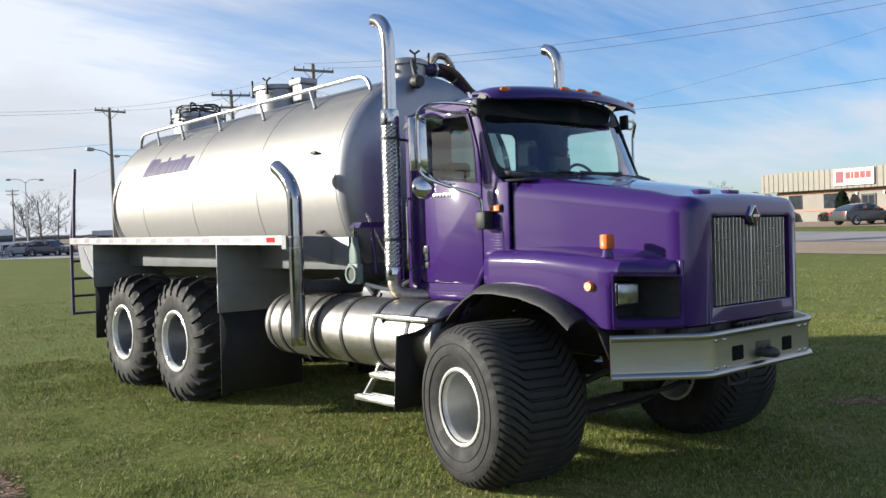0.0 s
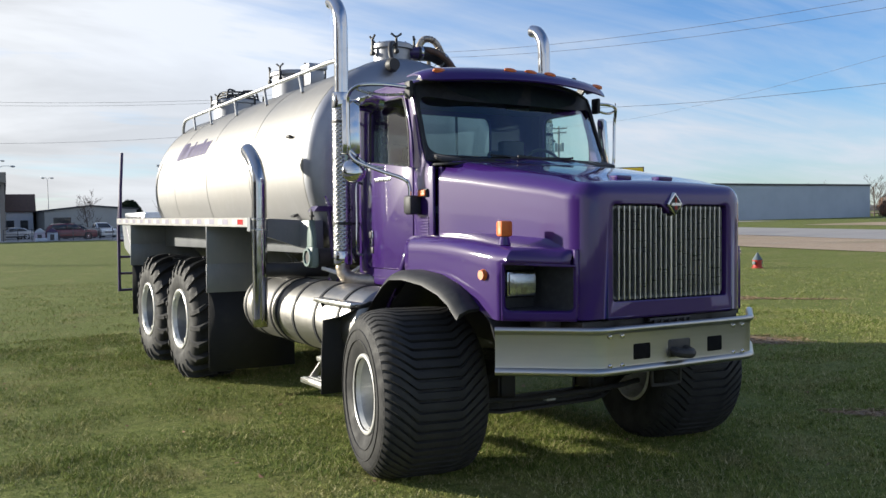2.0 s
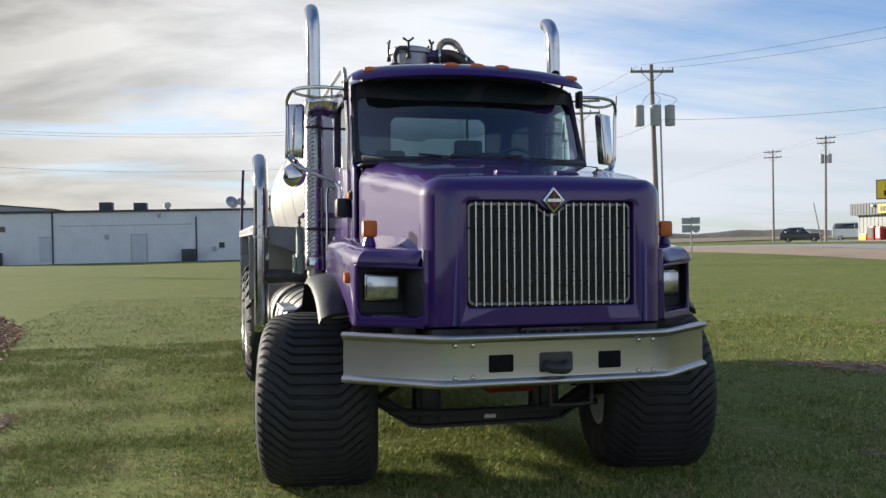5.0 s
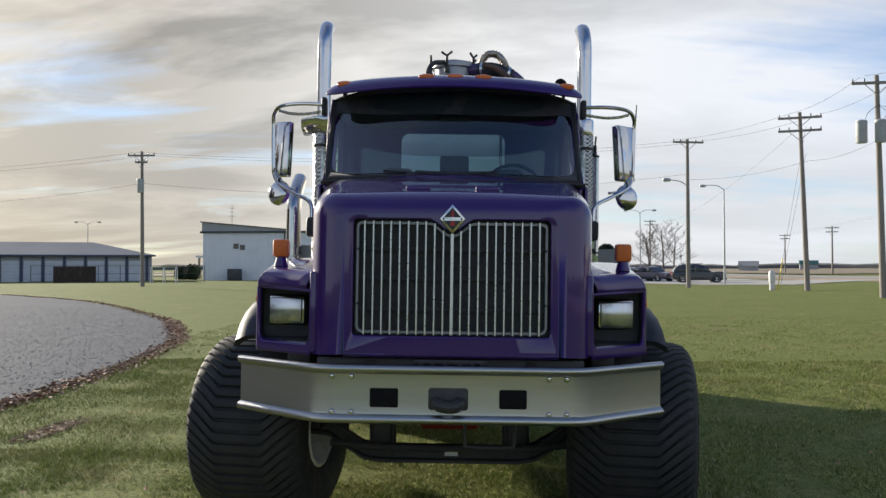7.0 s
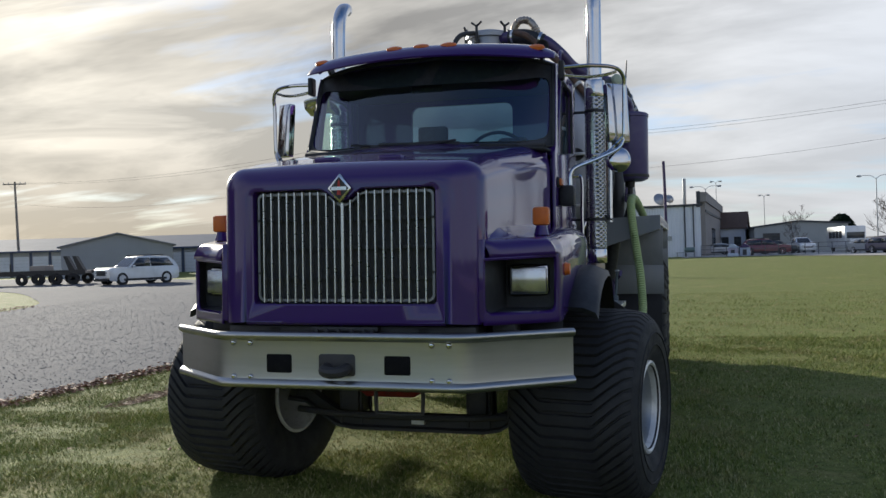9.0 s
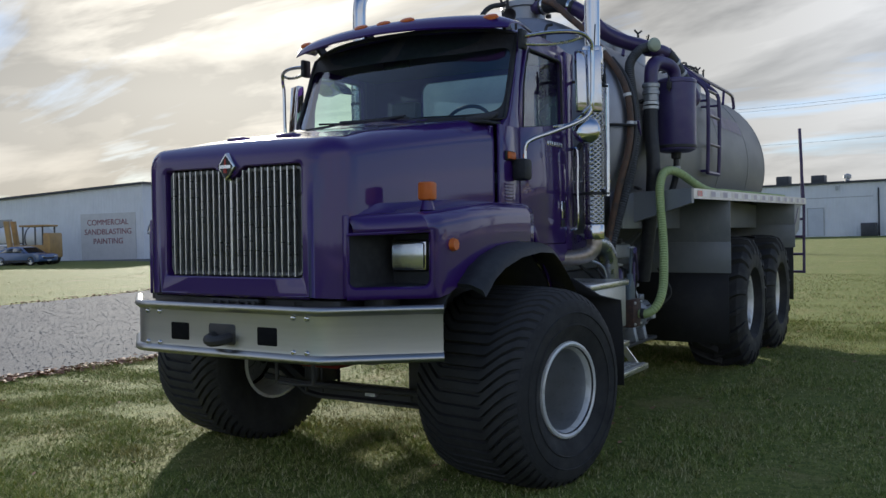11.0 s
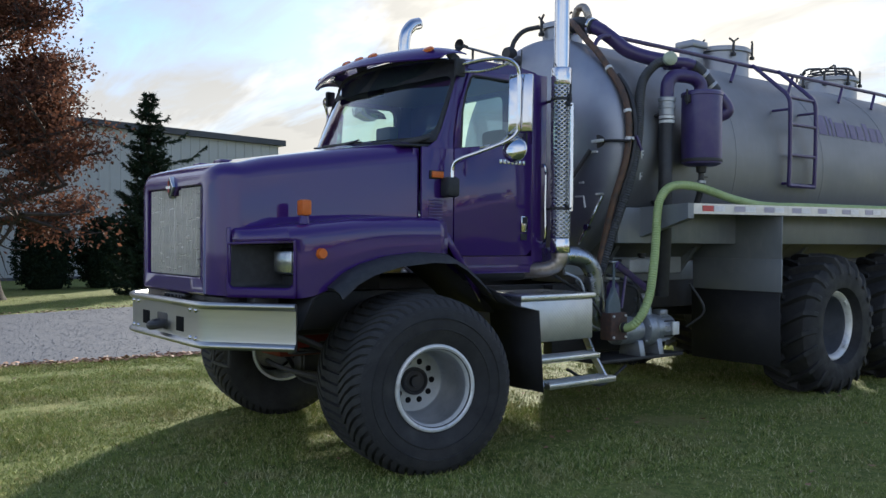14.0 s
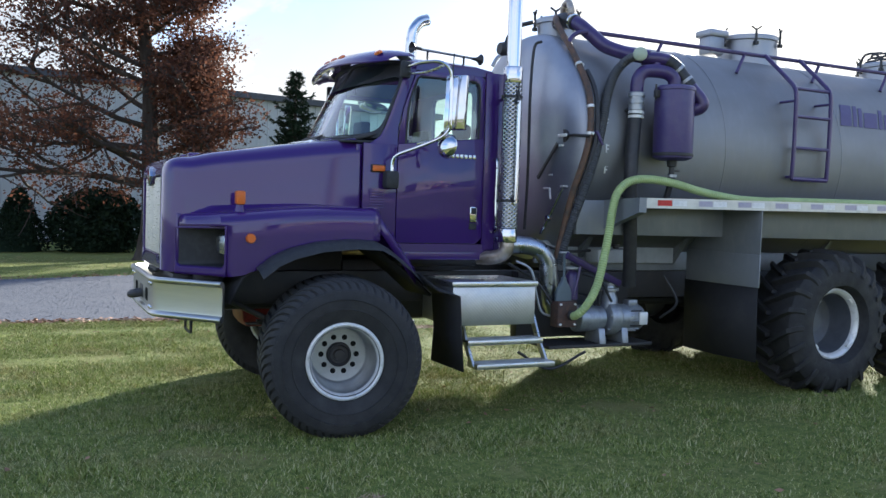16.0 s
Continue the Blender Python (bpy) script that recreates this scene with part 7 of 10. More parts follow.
    lathe(bm, [(0.034, 1.255), (0.06, 1.26), (0.06, 1.275), (0, 1.28)], 20, at(1.05, 3.22, 0) @ X_TO_Z)
    part("filter_lid", bm, RIM_WHITE, truck)
    bm = B()
    box(bm, (0.70, 2.95, 0.53), (1.13, 4.12, 0.56), 0.006)
    box(bm, (0.50, 2.9, 0.56), (0.62, 4.2, 1.2), 0.01)
    part("pump_tray", bm, FRAME, truck)
    bm = B()
    box(bm, (0.70, 3.60, 1.30), (0.92, 4.02, 1.44), 0.03)
    rs = part("oil_reservoir", bm, PALE_GREY, truck, "pale grey oil reservoir")
    bm = B()
    lathe(bm, [(0.03, 1.42), (0.03, 1.455), (0.042, 1.46), (0.042, 1.485), (0, 1.49)], 14, at(0.84, 3.86, 0) @ X_TO_Z)
    part("filler_cap", bm, FRAME, rs)
    bm = B()
    box(bm, (0.54, 3.1, 1.28), (0.58, 4.8, 1.50), 0.01)
    part("sub_frame_plate", bm, PALE_GREY, truck)
    lines = (((1.05, 2.75, 1.25), (1.18, 2.9, 1.0), (1.2, 3.0, 0.80)), ((0.9, 3.3, 1.3), (1.05, 3.5, 1.2), (1.08, 3.66, 0.95)), ((0.95, 2.6, 1.3), (1.0, 3.0, 1.1), (0.9, 3.5, 1.0)),
             ((1.10, 4.25, 1.20), (1.20, 4.34, 0.95), (1.05, 4.27, 0.78)), ((1.0, 2.7, 0.50), (1.15, 2.95, 0.36), (1.05, 3.4, 0.48)), ((0.8, 2.9, 1.5), (0.95, 3.2, 1.42), (0.85, 3.55, 1.42)), ((1.10, 3.3, 1.22), (1.16, 3.42, 1.16), (1.10, 3.5, 0.92)))
    for a, b, c in lines:
        hose("hydraulic_line", [a, b, c], 0.013, BLACK_HOSE, n=8)
    hose("pale_line", [(1.05, 2.62, 1.33), (1.12, 2.74, 1.25), (1.14, 2.80, 1.0), (1.16, 2.84, 0.88), (1.18, 2.93, 0.84)], 0.011, GALV, n=8)


def build_steps(s, y0, y1):
    """A two-tread boarding step hung below the cab."""
    bm = B()
    for z, w, a, b in ((0.65, 1.33, y0, y1 + 0.02), (0.47, 1.47, y0 + 0.02, y1 + 0.06)):
        box(bm, (s * (w - 0.19), a, z - 0.022), (s * w, b, z + 0.022), 0.006)
    st = part("boarding_step", bm, ALU, truck, "aluminium two-tread boarding step")
    for z, w, a, b in ((0.65, 1.33, y0, y1 + 0.02), (0.47, 1.47, y0 + 0.02, y1 + 0.06)):
        for k in range(3):
            bm = B()
            box(bm, (s * (w - 0.16 + 0.055 * k), a + 0.02, z + 0.022), (s * (w - 0.13 + 0.055 * k), b - 0.02, z + 0.028), 0.002)
            part("grip_strip", bm, GALV, st)
    for y in (y0 + 0.02, y1 + 0.02):
        bm = B()
        loft(bm, [[(s * (x - 0.035), y - 0.01, z), (s * (x + 0.035), y - 0.01, z), (s * (x + 0.035), y + 0.01, z), (s * (x - 0.035), y + 0.01, z)] for x, z in ((1.12, 0.86), (1.24, 0.65), (1.38, 0.47))], closed=True, cap=True)
        part("step_hanger", bm, ALU, st)


def build_right_gear():
    # fuel tank with straps
    cx, cz, r = -1.13, 1.02, 0.315
    bm = B()
    lathe(bm, [(0, 1.62), (r - 0.04, 1.63), (r - 0.01, 1.65), (r, 1.69), (r, 4.26), (r - 0.01, 4.30), (r - 0.04, 4.325), (r - 0.09, 4.31), (0, 4.29)], 56, at(cx, 0, cz) @ X_TO_Y)
    ft = part("fuel_tank", bm, FUEL_ALU, truck, "polished aluminium cylindrical fuel tank", angle=40)
    for y in (1.95, 2.42, 2.90, 3.32, 3.48, 3.98, 4.20):
        bm = B()
        lathe(bm, [(r + 0.001, y - 0.022), (r + 0.009, y - 0.020), (r + 0.009, y + 0.020), (r + 0.001, y + 0.022)], 56, at(cx, 0, cz) @ X_TO_Y)
        part("tank_strap", bm, BLACK, ft, "black fuel tank strap")
    for y in (3.62, 3.80):
        bm = B()
        lathe(bm, [(0.04, 1.30), (0.045, 1.36), (0.045, 1.385), (0, 1.39)], 14, at(cx - 0.05, y, 0) @ X_TO_Z)
        part("filler_cap", bm, FRAME, ft)
    bm = B()
    box(bm, (-1.48, 1.62, 1.19), (-1.02, 2.36, 1.225), 0.006)
    st = part("step_plate", bm, ALU, truck, "aluminium step plate over the fuel tank")
    for y in (1.70, 2.28):
        bm = B()
        prism(bm, [(-1.44, 1.19), (-1.30, 1.19), (-1.40, 1.08)], "y", y, y + 0.02)
        part("plate_bracket", bm, BLACK, st)
    build_steps(-1, 2.05, 2.62)
    # blower exhaust on the deck's front corner
    x, y = -1.56, 3.44
    bm = B()
    tube(bm, bend([(x, y, 0.88), (x, y, 1.4), (x, y, 2.15), (x, y + 0.01, 2.30), (x, y + 0.08, 2.43), (x, y + 0.20, 2.53), (x, y + 0.32, 2.60)], 6), 0.072, 20, caps=False)
    ex = shell(part("side_exhaust", bm, STACK, truck, "upright chrome side exhaust with curved tip", angle=60), 0.004)
    for z in (1.80, 1.90):
        bm = B()
        lathe(bm, [(0.074, z), (0.080, z + 0.004), (0.080, z + 0.018), (0.074, z + 0.022)], 22, at(x, y, 0) @ X_TO_Z)
        part("exhaust_clamp", bm, CHROME_DULL, ex)
    bm = B()
    tube(bm, [(x + 0.05, y, 1.42), (-0.9, y - 0.1, 1.42)], 0.075, 16)
    lathe(bm, [(0.078, 0), (0.086, 0.005), (0.086, 0.04), (0.078, 0.045)], 20, at(-1.15, y - 0.05, 1.42))
    part("exhaust_crosspipe", bm, FRAME, truck)
    # knife valve with its rod and bracket
    bm = B()
    box(bm, (-1.27, 2.86, 1.455), (-1.19, 3.04, 1.655), 0.03)
    kv = part("knife_valve", bm, TEAL, truck, "pale teal knife valve behind the cab")
    bm = B()
    lathe(bm, [(0.058, 0.0), (0.064, -0.018), (0.084, -0.018), (0.088, 0.0)], 28, at(-1.27, 2.95, 1.552))
    part("valve_ring", bm, TEAL, kv)
    bm = B()
    lathe(bm, [(0, -0.003), (0.059, -0.003), (0.059, 0.002)], 24, at(-1.27, 2.95, 1.552))
    part("valve_throat", bm, FRAME, kv)
    bm = B()
    rings = []
    for z, w in ((1.65, 0.066), (1.73, 0.066), (1.78, 0.056), (1.82, 0.036), (1.85, 0.018), (1.90, 0.014)):
        rings.append([(-1.23 + 0.030 * math.copysign(abs(math.cos(q)) ** 0.5, math.cos(q)), 2.95 + w * math.copysign(abs(math.sin(q)) ** 0.5, math.sin(q)), z) for q in (2 * math.pi * k / 16 for k in range(16))])
    loft(bm, rings, closed=True, cap=True)
    part("valve_bonnet", bm, TEAL, kv)
    bm = B()
    tube(bm, [(-1.23, 2.95, 1.89), (-1.23, 2.95, 2.0)], 0.011, 8)
    box(bm, (-1.25, 2.93, 1.93), (-1.21, 2.97, 1.945), 0.003)
    part("valve_stem", bm, FRAME, kv)
    bm = B()
    tube(bm, [(-1.19, 2.96, 1.552), (-0.5, 3.0, 1.552)], 0.09, 16)
    part("valve_pipe", bm, FRAME, truck)
    bm = B()
    prism(bm, [(-1.24, 1.98), (-0.85, 1.98), (-0.85, 2.03), (-1.20, 2.03)], "y", 2.86, 3.02)
    part("valve_shelf", bm, PURPLE_PIPE, truck)
    bm = B()
    tube(bm, [(-1.12, 2.90, 2.12), (-0.86, 2.80, 1.5)], 0.016, 8)
    part("valve_rod", bm, CHROME_DULL, truck)
    bm = B()
    tube(bm, [(-1.10, 2.85, 1.98), (-1.06, 2.85, 1.55)], 0.02, 8)
    tube(bm, [(-1.0, 2.86, 1.36), (-1.05, 2.86, 1.25)], 0.012, 6)
    tube(bm, [(-1.1, 2.86, 1.36), (-1.05, 2.86, 1.25)], 0.012, 6)
    part("valve_bracket", bm, PURPLE_PIPE, truck)
    bm = B()
    tube(bm, bend([(-1.15, 2.9, 1.45), (-1.0, 2.7, 1.40), (-0.9, 2.55, 1.48)], 6), 0.018, 8)
    part("pale_hose", bm, RIM_WHITE, truck)
    # rear ladder with tall post
    bm = B()
    tube(bm, [(-1.60, 9.72, 2.02), (-1.60, 9.72, 0.86)], 0.024, 8)
    lad = part("rear_ladder", bm, PURPLE_PIPE, truck, "purple ladder at the rear of the deck")
    bm = B()
    tube(bm, [(-1.20, 9.74, 2.02), (-1.20, 9.74, 0.86)], 0.024, 8)
    part("ladder_rail", bm, PURPLE_PIPE, lad)
    for z in (0.88, 1.14, 1.40, 1.66):
        bm = B()
        tube(bm, [(-1.60, 9.73, z), (-1.20, 9.73, z)], 0.02, 8)
        part("rung", bm, PURPLE_PIPE, lad)


def rear_posts():
    for s in (-1, 1):
        bm = B()
        tube(bm, [(s * 1.60, 9.60, 1.95), (s * 1.59, 9.58, 2.50), (s * 1.57, 9.55, 3.02)], 0.024, 8)
        tube(bm, [(s * 1.60, 9.72, 1.95), (s * 1.58, 9.62, 2.55), (s * 1.57, 9.55, 3.0)], 0.020, 8)
        part("rear_post", bm, PURPLE_PIPE, truck, "tall dark purple grab post at the rear")
        if s > 0:
            bm = B()
            tube(bm, [(1.60, 9.72, 2.0), (1.60, 9.72, 0.90)], 0.022, 8)
            lad = part("rear_ladder", bm, PURPLE_PIPE, truck, "purple ladder at the rear of the deck")
            for z in (0.92, 1.18, 1.44, 1.70):
                bm = B()
                tube(bm, [(1.60, 9.73, z), (1.20, 9.73, z)], 0.02, 8)
                part("rung", bm, PURPLE_PIPE, lad)
    bm = B()
    box(bm, (-1.6, 9.66, 1.90), (1.6, 9.70, 2.0), 0.008)
    part("rear_bar", bm, GREY_PAINT, truck)


build_tank()
for s in (-1, 1):
    build_deck(s)
build_tank_top()
build_left_gear()
build_right_gear()
rear_posts()

# ---- buildings round the lawn ----
def thing(name, x, y, turn, label, category, group="", z=None):
    e = new(name)
    e.matrix_world = Matrix.Translation((x, y, height(x, y) if z is None else z)) @ Matrix.Rotation(radians(turn), 4, "Z")
    return tagged(e, label, category, group)


def pbox(name, a, b, mat, parent, bevel=0.0, label=""):
    bm = B()
    box(bm, a, b, bevel)
    return part(name, bm, mat, parent, label)


def window(parent, x0, x1, z0, z1, y=0.0, frame=DARK_TRIM):
    f = pbox("window", (x0 - 0.06, y - 0.05, z0 - 0.06), (x1 + 0.06, y + 0.02, z1 + 0.06), frame, parent)
    pbox("pane", (x0, y - 0.056, z0), (x1, y - 0.045, z1), FAR_GLASS, f)
    return f


def rows_of_bars(parent, name, mat, y, x0, x1, z0, z1, widths):
    total = sum(widths) + 0.25 * (len(widths) - 1)
    u, k = x0, (x1 - x0) / total
    for w in widths:
        pbox(name, (u, y - 0.03, z0), (u + w * k, y, z1), mat, parent)
        u += (w + 0.25) * k


def white_workshop():
    b = thing("workshop_building", -30.2, 101.2, -5, "white metal workshop with a tan masonry front office", "building")
    L = 34.5
    pbox("wall", (0, 0, -0.3), (L, 30, 5.75), WHITE_SIDING, b)
    r = B()
    prism(r, [(-0.3, 5.75), (L + 0.2, 5.75), (L + 0.2, 5.98), (-0.3, 5.98)], "y", -0.25, 30)
    part("roof", r, DARK_TRIM, b)
    r = B()
    prism(r, [(-0.1, 5.98), (10.4, 5.98), (10.4, 6.12), (-0.1, 7.05)], "y", -0.12, 18)
    part("roof_wedge", r, GREY_WALL, b, "grey ribbed wedge above the eaves")
    r = B()
    prism(r, [(-0.3, 7.07), (10.5, 6.12), (10.5, 6.22), (-0.3, 7.20)], "y", -0.25, 18.2)
    part("wedge_trim", r, DARK_TRIM, b)
    pbox("office_wall", (L, 0.4, -0.3), (L + 0.5, 42, 6.2), TAN_BLOCK, b)
    pbox("parapet", (L - 0.3, 0.0, 6.2), (L + 0.7, 42.2, 7.3), TAN_BLOCK, b)
    pbox("parapet_cap", (L - 0.4, -0.1, 5.6), (L, 0.35, 7.4), DARK_TRIM, b)
    for y in (13, 14.6, 16.2, 17.8, 19.4):
        pbox("window", (L + 0.5, y, 0.9), (L + 0.56, y + 0.8, 3.4), FAR_GLASS, b)
    pbox("belt_course", (L + 0.5, 0.5, 5.0), (L + 0.6, 42, 5.3), DARK_TRIM, b)
    for x, z in ((10.15, 5.75), (25.75, 5.1), (32.7, 5.75), (33.65, 5.75)):
        pbox("downpipe", (x, -0.12, 0), (x + 0.14, -0.005, z), DARK_TRIM, b)
    d = pbox("side_door", (8.8, -0.05, 0.3), (10.0, -0.004, 3.0), DOOR_WHITE, b)
    pbox("door_head", (8.7, -0.07, 3.0), (10.1, -0.051, 3.08), GALV, d)
    # long closed bay with a door in it
    bay = pbox("closed_bay", (10.9, -0.04, 0), (25.3, -0.004, 4.2), WHITE_SIDING, b)
    pbox("bay_trim", (10.9, -0.06, 4.2), (25.3, -0.004, 4.27), GALV, bay)
    d = pbox("bay_door", (18.7, -0.09, 0.1), (20.3, -0.041, 3.1), DOOR_WHITE, b)
    for x0, x1, z0, z1 in ((18.6, 18.7, 0.1, 3.2), (20.3, 20.4, 0.1, 3.2), (18.7, 20.3, 3.1, 3.2)):
        pbox("door_frame", (x0, -0.10, z0), (x1, -0.041, z1), GALV, d)
    for x, z in ((3.9, 3.9), (4.7, 3.75), (28.4, 1.5)):
        window(b, x, x + 0.5, z, z + 0.5)
    for x, z, w in ((15.8, 2.7, 0.4), (21.6, 5.0, 0.3), (30.8, 1.9, 0.45), (27.6, 1.1, 0.4)):
        pbox("wall_box", (x, -0.2, z), (x + w, -0.045, z + 0.5), GALV, b)
    for x in (3.6, 24.3):
        pbox("condenser", (x, -1.6, 0), (x + 1.45, -0.4, 1.4), DARK_TRIM, b, 0.05)
    for x, w, h in ((14.8, 1.4, 1.0), (18.6, 1.4, 0.9)):
        pbox("roof_unit", (x, 2, 5.98), (x + w, 3.4, 5.98 + h), DARK_TRIM, b, 0.05)
    t = B()
    lathe(t, [(0.25, 5.98), (0.25, 6.3), (0.42, 6.35), (0.42, 6.7), (0.2, 6.85), (0, 6.87)], 16, at(22.4, 2, 0) @ X_TO_Z)
    part("roof_vent", t, GALV, b)
    t = B()
    tube(t, [(32.5, 4, 5.7), (32.5, 4, 9.2)], 0.2, 12)
    part("chimney", t, GALV, b)
    for x, w in ((29.6, 1.0), (30.7, 0.7)):
        d = B()
        tube(d, [(x, 5, 5.9), (x, 5, 6.6)], 0.05, 8)
        lathe(d, [(0, 0.15), (w * 0.5, 0.08), (w * 0.8, -0.12), (w * 0.5, 0.05), (0, 0.1)], 20, at(x, 4.9, 7.0) @ Matrix.Rotation(radians(-60), 4, "Z") @ Matrix.Rotation(radians(-25), 4, "Y"))
        part("roof_dish", d, GALV, b)
    t = B()
    tube(t, [(2.6, 3, 6.2), (2.6, 3, 9.4)], 0.04, 6)
    for z in (8.0, 8.5, 9.0):
        tube(t, [(2.2, 3, z), (3.0, 3, z)], 0.025, 6)
    part("roof_aerial", t, GALV, b)
    m = b.matrix_world @ Vector((31.8, -1.4, 0))
    u = thing("pump_bench", m.x, m.y, -5, "teal pump on a low steel bench by the workshop wall", "pump")
    pbox("bench", (0, 0, 0.45), (2.2, 0.6, 0.52), GALV, u)
    for x in (0.1, 2.0):
        pbox("leg", (x, 0.1, 0), (x + 0.08, 0.5, 0.449), GALV, u)
    t = B()
    lathe(t, [(0, 0.9), (0.25, 0.95), (0.28, 1.1), (0.28, 1.9), (0.25, 2.05), (0, 2.1)], 18, at(0, 0.3, 0.80))
    part("pump_body", t, TEAL, u)


def storage_row():
    b = thing("storage_building", -84, 76.5, 20.3, "long low storage building with white roller doors", "building")
    L, D = 53, 13
    pbox("wall", (0, 0, -0.3), (L, D, 3.0), GREY_WALL, b)
    verts = [(-0.4, -0.5, 3.0), (L + 0.4, -0.5, 3.0), (L + 0.4, D + 0.5, 3.0), (-0.4, D + 0.5, 3.0), (D * 0.5, D * 0.5, 4.6), (L - D * 0.5, D * 0.5, 4.6)]
    solid("roof", verts, [(0, 1, 5, 4), (1, 2, 5), (2, 3, 4, 5), (3, 0, 4), (3, 2, 1, 0)], ROOF_GREY, b, smooth=False)
    pbox("fascia", (-0.4, -0.56, 2.82), (L + 0.4, -0.505, 3.02), NAVY_TRIM, b)
    n = 24
    for i in range(n):
        x = 0.5 + i * (L - 0.8) / n
        d = pbox("roller_door", (x, -0.04, 0), (x + 1.72, -0.003, 2.35), DOOR_WHITE, b)
        for k in range(1, 6):
            pbox("door_slat", (x, -0.055, 0.38 * k), (x + 1.72, -0.041, 0.38 * k + 0.02), GREY_WALL, d)
        pbox("post", (x + 1.80, -0.07, 0), (x + 2.09, -0.004, 2.8), NAVY_TRIM, b)


def gable_unit():
    b = thing("gabled_storage_building", -51.6, 61.5, 35, "grey gabled metal storage building", "building")
    w = B()
    prism(w, [(0, -0.3), (9.6, -0.3), (9.6, 2.85), (4.8, 3.95), (0, 2.85)], "y", 0, 22)
    part("wall", w, GREY_WALL, b)
    for s, x0, x1 in ((0, -0.3, 4.8), (1, 4.8, 9.9)):
        r = B()
        z0, z1 = (2.78, 3.98) if s == 0 else (3.98, 2.78)
        prism(r, [(x0, z0), (x1, z1), (x1, z1 + 0.12), (x0, z0 + 0.12)], "y", -0.3, 22.3)
        part("roof", r, ROOF_GREY, b)


def big_shed():
    b = thing("machine_shed", -39.4, -14.5, 97.4, "tall pale grey ribbed metal shed with dark eaves", "building")
    L = 37.6
    w = B()
    prism(w, [(0, -0.4), (L, -0.4), (L, 8.1), (0, 8.6)], "y", 0, 20)
    part("wall", w, SHED_SIDING, b)
    r = B()
    prism(r, [(-0.4, 8.6), (L + 0.4, 8.1), (L + 0.4, 8.45), (-0.4, 8.95)], "y", -0.35, 20.3)
    part("roof_edge", r, DARK_TRIM, b)
    n = 62
    for i in range(n + 1):
        x = L * i / n
        h = 8.58 - 0.5 * i / n
        bm = B()
        prism(bm, [(x - 0.05, 0), (x - 0.02, -0.045), (x + 0.02, -0.045), (x + 0.05, 0)], "z", -0.3, h)
        part("wall_rib", bm, SHED_SIDING, b)
    pbox("plinth", (0, -0.06, -0.4), (L, 0, 0.15), DARK_TRIM, b)


def text_mesh(name, body, size, mat, parent, m):
    cu = bpy.data.curves.new(name, "FONT")
    cu.body, cu.size, cu.extrude, cu.align_x = body, size, 0.01, "CENTER"
    tmp = bpy.data.objects.new(name, cu)
    me = bpy.data.meshes.new_from_object(tmp)
    bpy.data.objects.remove(tmp)
    me.materials.clear()
    me.materials.append(mat.m)
    ob = new(name, me)
    ob.parent = parent
    ob.matrix_local = m
    return ob


